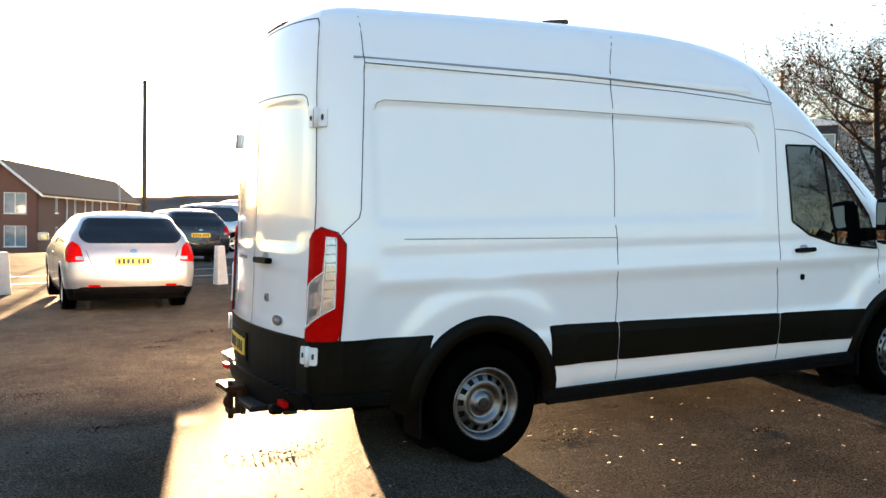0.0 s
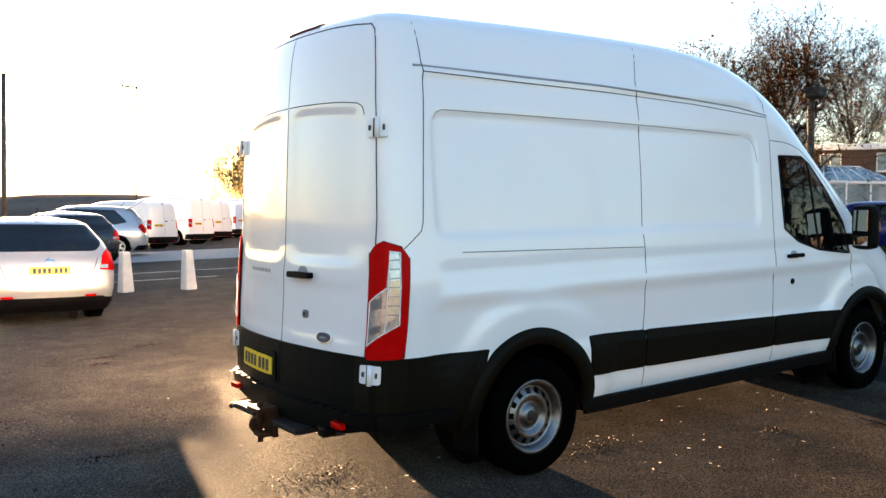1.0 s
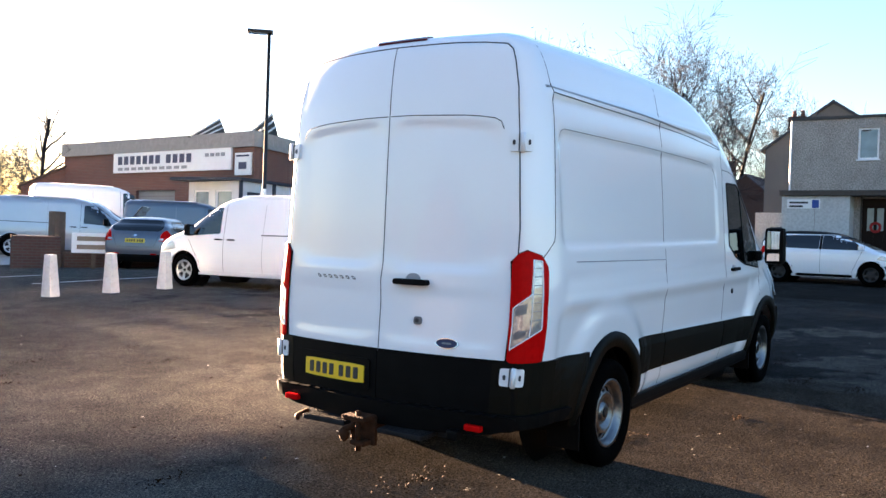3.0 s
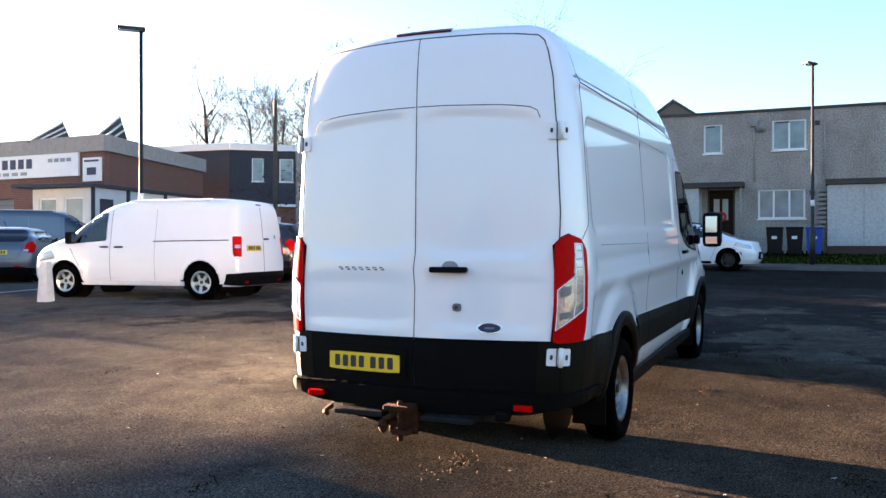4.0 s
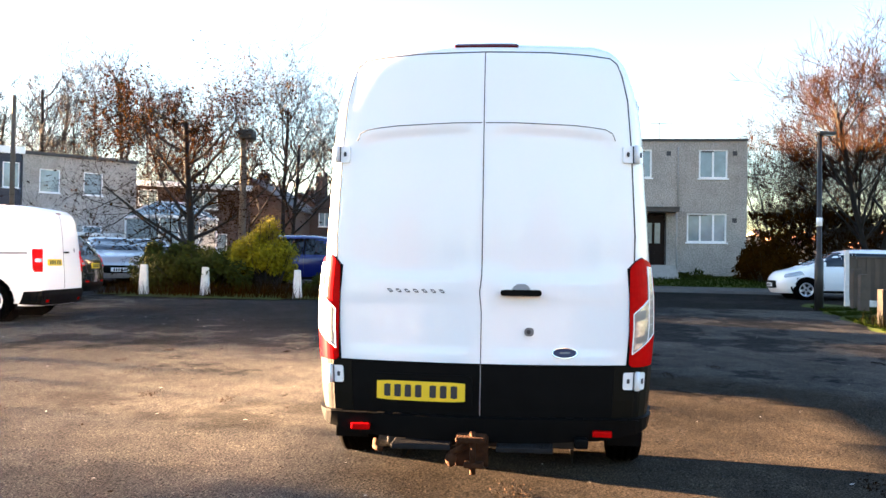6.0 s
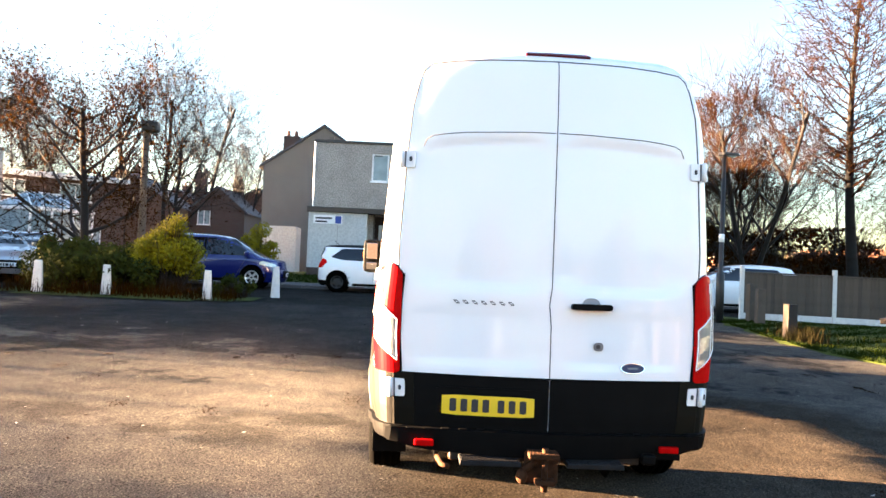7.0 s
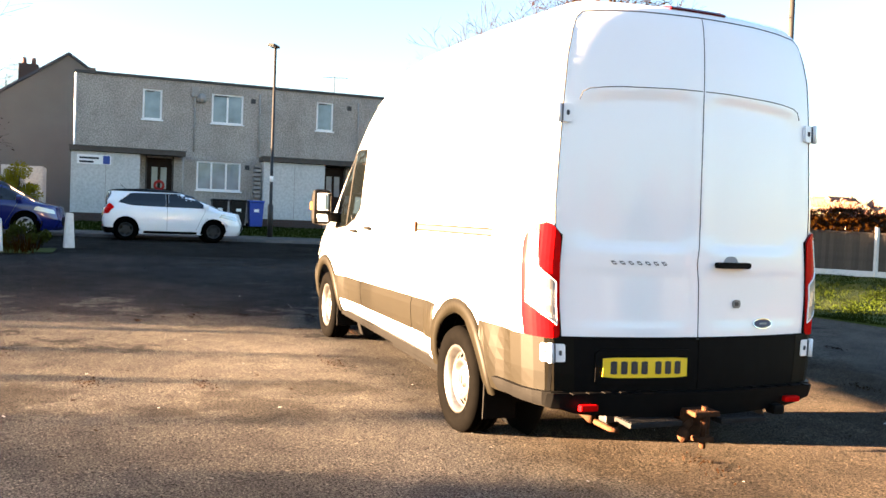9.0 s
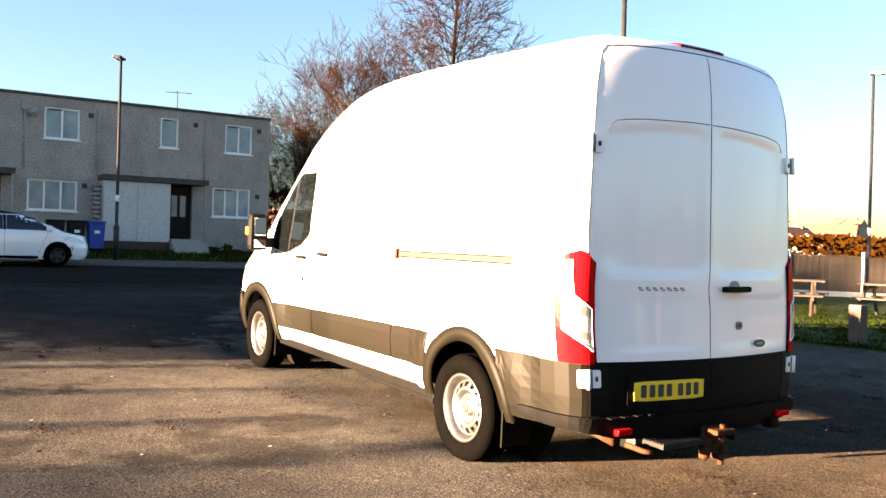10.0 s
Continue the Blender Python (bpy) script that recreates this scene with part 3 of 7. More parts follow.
def wheel_kit(style, R, width):
    """Meshes of one wheel, axle along y, outer face towards +y."""
    key = (style, R, width)
    if key in WHEELS:
        return WHEELS[key]
    h, q = width / 2, 0.62 * R
    tyre = [(q, h * 0.70), (q + 0.02, h * 0.93), (R * 0.84, h * 1.02), (R * 0.95, h * 0.93), (R * 0.992, h * 0.70)]
    groove = []
    for c in (0.45, 0.0, -0.45):
        groove += [(R, h * (c + 0.12)), (R - 0.009, h * (c + 0.09)), (R - 0.009, h * (c - 0.09)), (R, h * (c - 0.12))]
    tyre += groove + [(R * 0.992, -h * 0.70), (R * 0.95, -h * 0.93), (q, -h * 0.9)]
    sg = 56 if R > 0.34 else 28
    a = lathe("tyre", tyre, M["rubber"], seg=sg)
    if style == "steel":
        prof = [(q, -h * 0.6), (q + 0.004, h * 0.72), (q + 0.008, h * 0.84), (q - 0.012, h * 0.82), (q - 0.03, h * 0.45), (q - 0.040, h * 0.30),
                (q - 0.048, h * 0.36), (q - 0.080, h * 0.52), (q - 0.088, h * 0.56), (q - 0.108, h * 0.58), (q - 0.118, h * 0.30), (0.066, h * 0.26), (0.06, h * 0.5), (0.03, h * 0.54), (0.0, h * 0.54)]
        b = lathe("rim", prof, M["steel"], seg=sg, gaps=lambda i, k: i == 7 - 1 and k % 4 < 2)
    else:
        prof = [(q, -h * 0.6), (q + 0.004, h * 0.72), (q + 0.008, h * 0.84), (q - 0.012, h * 0.82), (q - 0.03, h * 0.66), (q * 0.62, h * 0.62), (q * 0.36, h * 0.60), (0.06, h * 0.62), (0.03, h * 0.55), (0, h * 0.55)]
        b = lathe("rim", prof, M["alloy"] if style == "alloy" else M["iron"], seg=60, gaps=lambda i, k: (i == 4 and k % 12 < 8) or (i == 5 and 1 <= k % 12 < 7))
    c = lathe("drum", [(q - 0.005, -h * 0.5), (q - 0.006, -h * 0.1), (q * 0.55, 0), (0, 0)], M["iron"], seg=24)
    v, f = [], []
    for k in range(5):
        t = 2 * math.pi * k / 5
        p = Vector((0.052 * math.cos(t), 0, 0.052 * math.sin(t))) * (q / 0.22)
        tube_into(v, f, [p + Vector((0, h * 0.2, 0)), p + Vector((0, h * 0.44, 0))], 0.012, 6, True)
    tube_into(v, f, [(0, h * 0.2, 0), (0, h * 0.62, 0), (0, h * 0.64, 0)], [0.034, 0.032, 0.02], 12, True)
    d = mesh_ob("hub", v, f, M["iron"])
    kit = [o.data for o in (a, b, c, d)]
    for o in (a, b, c, d):
        bpy.data.objects.remove(o)
    WHEELS[key] = kit
    return kit


def add_wheel(parent, style, R, width, x, y, z=None):
    kit = wheel_kit(style, R, width)
    w = new("wheel", kit[2])
    w.parent = parent
    w.matrix_basis = pose(x, y, R if z is None else z, 0, 0, 0 if y > 0 else 180)
    for nm, k in (("tyre", 0), ("rim", 1), ("hub", 3)):
        o = new(nm, kit[k])
        o.parent = w
    return w


def plate(parent, body, mode, yc, zc, off, bars=(3, 2), material="yellow", wide=0.52, high=0.111, backing=True):
    """A number plate whose characters are plain bars."""
    h, w = high / 2, wide / 2
    p = patch("number_plate", body, mode, [(yc - w, zc - h), (yc + w, zc - h), (yc + w, zc + h), (yc - w, zc + h)], off, M[material], parent, r=0.008, nx=4, nz=2, label="yellow number plate with dark bars" if material == "yellow" else "white number plate with dark bars")
    n = 7
    for i in range(n):
        cx = yc + (i - (n - 1) / 2) * wide * 0.118 * (1 if mode == "front" else -1) + (-0.012 if i > 3 else 0.012)
        patch("bar", body, mode, [(cx - wide * 0.036, zc - h * 0.66), (cx + wide * 0.036, zc - h * 0.66), (cx + wide * 0.036, zc + h * 0.66), (cx - wide * 0.036, zc + h * 0.66)], off + 0.003, M["ink"], p, r=0.004, nx=2, nz=1, lean=-off)
    return p


def rail(poly_x, z0, z1):
    return [(poly_x[0], z0), (poly_x[1], z0), (poly_x[1], z1), (poly_x[0], z1)]


# ---- the large white panel van ----
def inside(a, z, a0, a1, z0, z1, r, edge):
    """1 within a rounded rectangle, falling to 0 over edge at its border."""
    dx, dz = max(a0 + r - a, 0, a - a1 + r), max(z0 + r - z, 0, z - z1 + r)
    d = r - math.hypot(dx, dz) if (dx or dz) else min(a - a0, a1 - a, z - z0, z1 - z, r)
    t = max(0.0, min(1.0, d / edge))
    return t * t * (3 - 2 * t)


def van_press(zone, a, z):
    if zone == "side":
        d = 0.012 * inside(a, z, -0.70, 2.30, 1.42, 2.14 - 0.012 * max(0.0, a), 0.10, 0.035)
        # a soft hollow over a crest, and the flat below it down to the trim
        d += 0.007 * math.exp(-((z - 1.245) / 0.05) ** 2) * inside(a, z, -0.72, 4.0, 1.05, 1.42, 0.1, 0.1)
        d -= 0.010 * math.exp(-((z - 1.115) / 0.035) ** 2) * inside(a, z, -0.72, 4.0, 0.95, 1.30, 0.1, 0.1)
        d += 0.016 * inside(a, z, -0.80, 3.30, 0.70, 1.10, 0.12, 0.09)
        d -= 0.016 * math.exp(-((z - 2.345) / 0.022) ** 2) * (1 if -0.8 < a < 2.45 else 0)
        for w in (0.0, 3.75):
            r = math.hypot(a - w, z - 0.38)
            t = max(0.0, min(1.0, (0.76 - r) / 0.16))
            d -= 0.030 * t * t * (3 - 2 * t) * (1 if z > 0.3 else 0)
        return d
    y = abs(a)
    d = 0.011 * inside(y, z, 0.03, 0.775, 1.28, 2.20 - 0.05 * (y / 0.77) ** 2, 0.12, 0.05)
    d += 0.006 * inside(y, z, 0.03, 0.83, 0.84, 1.20, 0.10, 0.06)
    return d


VAN = Body(
    z=[0.36, 0.45, 0.60, 0.80, 1.00, 1.20, 1.40, 1.60, 2.00, 2.20, 2.34, 2.455, 2.56, 2.63, 2.685, 2.717, 2.738],
    hw=[0.935, 0.97, 0.995, 1.01, 1.025, 1.025, 1.005, 0.992, 0.962, 0.944, 0.920, 0.888, 0.848, 0.802, 0.728, 0.65, 0.44],
    xr=[-1.045, -1.055, -1.06, -1.05, -1.035, -1.02, -1.008, -0.998, -0.978, -0.966, -0.956, -0.942, -0.925, -0.905, -0.868, -0.78, -0.43],
    xf=[4.70, 4.78, 4.80, 4.76, 4.66, 4.40, 3.98, 3.70, 3.20, 2.99, 2.85, 2.73, 2.61, 2.47, 2.26, 1.95, 1.20],
    rr=[0.26, 0.28, 0.30, 0.30, 0.30, 0.30, 0.30, 0.29, 0.27, 0.26, 0.24, 0.22, 0.20, 0.18, 0.18, 0.22, 0.3],
    dr=[0.11, 0.12, 0.135, 0.14, 0.14, 0.14, 0.135, 0.125, 0.105, 0.09, 0.08, 0.075, 0.07, 0.07, 0.08, 0.12, 0.2],
    rf=[0.5, 0.55, 0.6, 0.7, 0.8, 0.8, 0.6, 0.5, 0.45, 0.5, 0.6, 0.7, 0.8, 0.8, 0.8, 0.8, 0.6],
    df=[0.3, 0.3, 0.3, 0.3, 0.3, 0.32, 0.28, 0.22, 0.20, 0.20, 0.22, 0.25, 0.3, 0.33, 0.36, 0.36, 0.3],
    bow=0.095, fbow=0.12, soft=0.025, press=van_press, lift=lambda x, z: 0.035 * math.sin(math.pi * max(0.0, min(1.0, (x + 0.9) / 3.6))) * max(0.0, min(1.0, (z - 2.2) / 0.45)))


def big_van():
    x0, y0 = 2.505, 5.644
    v = thing("panel_van", x0, y0, G(x0, y0), 0, "long high-roof white panel van with black lower trim, parked on tarmac", "van", rx=0.0, ry=-1.78)
    zs = sorted(set([round(0.36 + 0.022 * i, 4) for i in range(108)] + [2.65, 2.66, 2.67, 2.68, 2.69, 2.70, 2.708, 2.715, 2.722, 2.73, 2.738]))
    VAN.build([z for z in zs if z <= 2.738], (14, 8, 150, 10, 8), [(0, 0.36), (3.75, 0.36)], 0.458, M["white"], v, skip=lambda c: c.z < 0.44 and (c.x < -0.3 or c.x > 4.1))
    for s in (1, -1):
        for x in (0.0, 3.75):
            add_wheel(v, "steel", 0.35, 0.22, x, s * 0.925)
            pts = [(x + 0.465 * math.cos(t), 0.37 + 0.465 * math.sin(t)) for t in np.linspace(-0.05, math.pi + 0.05, 30)]
            ribbon("wheel_arch_trim", VAN, "side", pts, 0.10, 0.022, M["faded"], v, s, 0.06)
            bm = bmesh.new()
            r = bmesh.ops.create_cone(bm, cap_ends=True, segments=24, radius1=0.45, radius2=0.45, depth=0.32, matrix=pose(x, s * 0.74, 0.40, 90))
            bmesh.ops.delete(bm, geom=[fc for fc in bm.faces if fc.normal.z < -0.3 or s * fc.normal.y > 0.8], context="FACES")
            part("wheel_well", bm, M["plastic"], v)
            box("mud_flap", (x - 0.44, s * 0.90 - 0.11, 0.19), (x - 0.425, s * 0.90 + 0.11, 0.52), M["plastic"], v, 0.004)
        # lower trim along the side
        patch("side_trim", VAN, "side", [(0.47, 0.535), (1.0, 0.525), (1.0, 0.775), (0.45, 0.79), (0.50, 0.66)], 0.012, M["faded"], v, s, 0.01, 8, 4)
        patch("side_trim", VAN, "side", [(1.012, 0.525), (2.465, 0.505), (2.465, 0.735), (1.012, 0.775)], 0.012, M["faded"], v, s, 0.01, 10, 4)
        patch("side_trim", VAN, "side", [(2.48, 0.505), (3.25, 0.49), (3.28, 0.60), (3.36, 0.715), (2.48, 0.735)], 0.012, M["faded"], v, s, 0.01, 8, 4)
        box("sill", (0.42, s * 0.965 - 0.03, 0.315), (3.30, s * 0.965 + 0.005, 0.384), M["plastic"], v, 0.012)
        box("sill_cover", (0.46, s * 0.955 - 0.03, 0.285), (1.6 if s > 0 else 3.3, s * 0.955, 0.338), M["plastic"], v, 0.006)
        patch("rear_quarter_trim", VAN, "wrap", [(-0.10, 0.405), (0.30, 0.42), (0.63, 0.41), (0.64, 0.52), (0.745, 0.795), (-0.10, 0.80)], 0.012, M["faded"], v, s, 0.01, 16, 6)
        # panel gaps
        ribbon("panel_gap", VAN, "side", [(1.02, 0.39), (0.985, 0.77), (0.992, 0.96), (0.977, 1.10), (0.989, 1.29), (0.98, 1.40), (1.0, 1.76), (1.005, 2.06), (1.0, 2.335), (1.035, 2.47), (1.10, 2.62)], 0.006, 0.001, M["seam"], v, s)
        ribbon("panel_gap", VAN, "side", [(2.49, 0.39), (2.457, 0.67), (2.455, 0.88), (2.428, 1.06), (2.452, 1.19), (2.448, 1.37), (2.451, 1.62), (2.462, 2.07), (2.64, 2.063), (2.75, 2.045), (2.87, 2.01), (3.05, 1.905), (3.22, 1.765), (3.43, 1.57)], 0.006, 0.001, M["seam"], v, s)
        ribbon("panel_gap", VAN, "side", [(2.462, 2.07), (2.441, 2.25), (2.42, 2.40), (2.38, 2.50)], 0.005, 0.001, M["mid_grey"], v, s)
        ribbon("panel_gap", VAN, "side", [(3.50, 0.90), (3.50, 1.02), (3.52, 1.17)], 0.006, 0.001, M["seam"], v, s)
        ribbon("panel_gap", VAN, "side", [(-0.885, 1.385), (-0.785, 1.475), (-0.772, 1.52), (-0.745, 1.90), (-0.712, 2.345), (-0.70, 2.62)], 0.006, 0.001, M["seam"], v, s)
        ribbon("roof_gutter", VAN, "side", [(-0.77, 2.374), (0.0, 2.358), (0.66, 2.348), (1.58, 2.320), (2.10, 2.298), (2.455, 2.258)], 0.012, 0.002, M["mid_grey"], v, s)
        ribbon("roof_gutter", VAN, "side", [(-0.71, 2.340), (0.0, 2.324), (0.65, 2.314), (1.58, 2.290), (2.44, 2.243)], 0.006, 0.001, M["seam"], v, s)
        # shade along the pressed crease, painted as a thin grey strip
        ribbon("pressed_line", VAN, "side", [(-0.665, 2.085), (-0.65, 2.12), (-0.605, 2.139), (0.63, 2.132), (1.81, 2.107), (2.17, 2.089), (2.235, 2.065), (2.275, 2.02), (2.292, 1.90)], 0.005, 0.001, M["mid_grey"], v, s)
        if s < 0:
            ribbon("pressed_line", VAN, "side", [(-0.52, 1.351), (0.983, 1.322)], 0.007, 0.0015, M["mid_grey"], v, s)
        else:
            patch("sliding_door_rail", VAN, "side", [(-0.50, 1.315), (0.93, 1.285), (0.93, 1.335), (-0.50, 1.365)], 0.006, M["rail"], v, s, 0.01, 12, 2)
            ribbon("rail_edge", VAN, "side", [(-0.50, 1.318), (0.93, 1.288)], 0.010, 0.014, M["faded"], v, s)
            ribbon("rail_edge", VAN, "side", [(-0.50, 1.362), (0.93, 1.332)], 0.010, 0.012, M["faded"], v, s)
            patch("rail_end", VAN, "side", rail((-0.57, -0.49), 1.305, 1.375), 0.02, M["white_van"], v, s, 0.01, 4, 2)
            box("rail_stop", (0.92, s * 1.0, 1.27), (0.95, s * 1.035, 1.35), M["rust"], v, 0.004)
            patch("door_handle", VAN, "side", rail((2.16, 2.33), 1.215, 1.25), 0.035, M["plastic"], v, s, 0.015, 8, 4)
        patch("door_handle", VAN, "side", rail((2.60, 2.79), 1.17, 1.20), 0.035, M["plastic"], v, s, 0.015, 8, 4)
        # shade in the hollow behind the handle, painted as a grey patch
        patch("handle_recess", VAN, "side", [(2.63, 1.165), (2.76, 1.165), (2.73, 1.225), (2.66, 1.225)], 0.004, M["mid_grey"], v, s, 0.02, 6, 3)
        patch("key_lock", VAN, "side", rail((2.675, 2.715), 0.965, 1.01), 0.008, M["plastic"], v, s, 0.018, 6, 4)
        # cab window
        patch("cab_window", VAN, "side", [(2.565, 1.955), (2.592, 1.40), (2.757, 1.30), (3.05, 1.22), (3.50, 1.175), (3.43, 1.43), (3.20, 1.70), (2.985, 1.90), (2.87, 1.955)], 0.003, M["glass"], v, s, 0.03, 26, 10)
        ribbon("window_seal", VAN, "side", [(2.565, 1.955), (2.592, 1.40), (2.757, 1.30), (3.05, 1.22), (3.50, 1.175), (3.43, 1.43), (3.20, 1.70), (2.985, 1.90), (2.87, 1.955)], 0.016, 0.005, M["plastic"], v, s, closed=True)
        ribbon("window_bar", VAN, "side", [(2.95, 1.91), (3.05, 1.23)], 0.025, 0.006, M["plastic"], v, s)
        # rear lamps
        lamp = patch("tail_light", VAN, "wrap", [(-0.020, 0.795), (0.222, 0.80), (0.226, 1.33), (0.188, 1.395), (0.093, 1.425), (0.033, 1.405), (-0.018, 1.365)], 0.016, M["red_lens"], v, s, 0.03, 14, 12, "red and clear tail light")
        glass = [(-0.006, 0.868), (0.186, 0.985), (0.182, 1.365), (0.131, 1.372), (0.124, 1.185), (-0.006, 1.10)]
        lens = patch("lamp_glass", VAN, "wrap", glass, 0.020, M["clear_lens"], lamp, s, 0.008, 14, 8, "clear reversing lens")
        ribbon("lens_border", VAN, "wrap", glass, 0.006, 0.023, M["white_van"], lens, s, 0.02, closed=True)
        ribbon("lens_border", VAN, "wrap", [(0.124, 1.185), (0.120, 1.03), (0.114, 0.95)], 0.005, 0.023, M["white_van"], lens, s, 0.03)
        for k in range(7):
            zr = 1.325 - 0.048 * k
            ribbon("lens_rib", VAN, "wrap", [(0.129, zr), (0.180, zr + 0.002)], 0.005, 0.0225, M["mid_grey"], lens, s, 0.02)
        for z0, z1 in ((1.055, 1.11), (0.925, 0.965)):
            patch("reflector_cup", VAN, "wrap", [(0.012, z0), (0.092, z0 + 0.02), (0.094, z1 + 0.02), (0.012, z1)], 0.0215, M["emblem"], lens, s, 0.012, 5, 3, lean=-0.019)
        ribbon("lamp_gap", VAN, "wrap", [(-0.024, 0.79), (-0.022, 1.365)], 0.014, 0.010, M["plastic"], lamp, s, 0.05)
        ribbon("lamp_edge", VAN, "wrap", [(-0.020, 0.795), (0.222, 0.80), (0.226, 1.33), (0.188, 1.395), (0.093, 1.425), (0.033, 1.405), (-0.018, 1.365)], 0.010, 0.008, M["dark_red"], lamp, s, closed=True)
        # door hinges
        for z, nm in ((2.03, "upper"), (0.715, "lower")):
            h = patch("door_hinge", VAN, "wrap", rail((-0.048, 0.112), z - 0.050, z + 0.050), 0.020, M["white_van"], v, s, 0.012, 8, 4, "white painted door hinge")
            patch("hinge_slot", VAN, "wrap", rail((-0.028, -0.012), z - 0.014, z + 0.014), 0.025, M["seam"], h, s, 0.006, 3, 2, lean=-0.02)
            patch("hinge_slot", VAN, "wrap", rail((0.078, 0.092), z - 0.016, z + 0.016), 0.025, M["seam"], h, s, 0.006, 3, 2, lean=-0.02)
            patch("hinge_gap", VAN, "wrap", rail((0.014, 0.022), z - 0.05, z + 0.05), 0.024, M["seam"], h, s, 0.002, 2, 3, lean=-0.02)
            tube("hinge_pin", [VAN.point("wrap", 0.045, z - 0.055, s) + VAN.normal("wrap", 0.045, z, s) * 0.026, VAN.point("wrap", 0.045, z + 0.055, s) + VAN.normal("wrap", 0.045, z, s) * 0.026], 0.014, M["white_van"], h, 8)
        box("bumper_reflector", (-1.172, s * 0.70 - 0.055, 0.405), (-1.135, s * 0.70 + 0.055, 0.44), M["red_lens"], v, 0.008, "red bumper reflector")
        # mirror
        arm = box("door_mirror", (3.34, s * 1.20 - 0.10, 1.21), (3.48, s * 1.20 + 0.09, 1.57), M["plastic"], v, 0.055)
        gl = box("mirror_glass", (3.332, s * 1.20 - 0.062, 1.36), (3.341, s * 1.20 + 0.055, 1.53), M["mirror"], arm, 0.003)
        gl.matrix_basis = pose(3.336, s * 1.20, 1.445, 0, 3.2, 0) @ pose(-3.336, -s * 1.20, -1.445)
        box("mirror_glass", (3.332, s * 1.20 - 0.062, 1.245), (3.341, s * 1.20 + 0.055, 1.32), M["mirror"], arm, 0.003)
        box("mirror_arm", (3.36, s * 0.98 - 0.04, 1.24), (3.46, s * 1.12 + 0.04, 1.34), M["plastic"], v, 0.02)
        box("indicator", (3.40, s * 1.20 + s * 0.06 - 0.03, 1.36), (3.485, s * 1.20 + s * 0.06 + 0.035, 1.44), M["amber"], arm, 0.01)
        patch("headlight", VAN, "side", [(4.15, 0.86), (4.68, 0.80), (4.62, 0.98), (4.2, 1.12)], 0.006, M["clear_lens"], v, s, 0.04, 10, 5)
        patch("front_bumper_trim", VAN, "side", [(4.17, 0.38), (4.76, 0.38), (4.78, 0.74), (4.25, 0.74)], 0.012, M["faded"], v, s, 0.02, 12, 5)
    patch("windscreen", VAN, "front", [(-0.72, 1.46), (0.72, 1.46), (0.66, 2.12), (-0.66, 2.12)], 0.004, M["glass"], v, 1, 0.06, 20, 10)
    patch("grille", VAN, "front", [(-0.5, 0.72), (0.5, 0.72), (0.52, 0.95), (-0.52, 0.95)], 0.012, M["plastic"], v, 1, 0.05, 10, 4)
    patch("front_bumper", VAN, "front", rail((-0.66, 0.66), 0.38, 0.70), 0.012, M["faded"], v, 1, 0.03, 10, 5)
    # rear doors
    for s in (1, -1):
        ed = [(s * y, z) for y, z in ((0.853, 0.795), (0.882, 1.30), (0.888, 1.55), (0.862, 2.06), (0.838, 2.35), (0.805, 2.50), (0.778, 2.572), (0.738, 2.608), (0.60, 2.625), (0.40, 2.636), (0.0, 2.640))]
        ribbon("door_gap", VAN, "rear", ed, 0.008, 0.001, M["seam"], v)
        # shade of the door's pressed crease, painted as a dark strip
        ribbon("pressed_line", VAN, "rear", [(s * y, z) for y, z in ((0.012, 2.212), (0.185, 2.211), (0.52, 2.198), (0.62, 2.189), (0.71, 2.176), (0.75, 2.155), (0.768, 2.11))], 0.006, 0.001, M["seam"], v)
        lower = patch("door_trim", VAN, "rear", [(s * 0.002, 0.47), (s * 0.90, 0.47), (s * 0.90, 0.795), (s * 0.002, 0.795)], 0.010, M["plastic"], v, 1, 0.006, 12, 6)
    ribbon("door_gap", VAN, "rear", [(0.0, 0.80), (0.0, 1.10), (0.012, 1.22), (0.0, 1.32), (0.0, 2.64)], 0.006, 0.001, M["seam"], v, 1, 0.03)
    ribbon("door_trim_edge", VAN, "rear", [(-0.90, 0.80), (0.90, 0.80)], 0.010, 0.012, M["plastic"], v)
    patch("number_plate_holder", VAN, "rear", rail((0.045, 0.645), 0.545, 0.735), 0.020, M["plastic"], v, 1, 0.02, 8, 4)
    plate(v, VAN, "rear", 0.345, 0.638, 0.026)
    patch("rear_bumper", VAN, "rear", [(-0.90, 0.43), (-0.72, 0.385), (-0.3, 0.365), (0.3, 0.365), (0.72, 0.385), (0.90, 0.43), (0.90, 0.50), (-0.90, 0.50)], 0.05, M["plastic"], v, 1, 0.03, 26, 5, lean=0.06)
    for s in (1, -1):
        patch("bumper_corner", VAN, "wrap", [(-0.06, 0.415), (0.10, 0.43), (0.44, 0.435), (0.50, 0.50), (-0.06, 0.505)], 0.035, M["plastic"], v, s, 0.02, 14, 4)
    for k in range(17):
        box("step_rib", (-1.165, -0.84 + k * 0.10, 0.500), (-1.125, -0.84 + k * 0.10 + 0.045, 0.506), M["plastic"], v, 0.002)
    # handle, lock, badge, lettering shapes, brake lamp
    hd = patch("rear_handle", VAN, "rear", rail((-0.345, -0.11), 1.20, 1.235), 0.045, M["plastic"], v, 1, 0.016, 10, 4, "black rear door handle")
    # grey patch that paints the shade behind the rear handle
    patch("handle_recess", VAN, "rear", [(-0.30, 1.20), (-0.16, 1.20), (-0.19, 1.27), (-0.27, 1.27)], 0.003, M["mid_grey"], v, 1, 0.03, 8, 4)
    lk = patch("key_lock", VAN, "rear", rail((-0.305, -0.25), 0.968, 1.017), 0.010, M["emblem"], v, 1, 0.024, 10, 6)
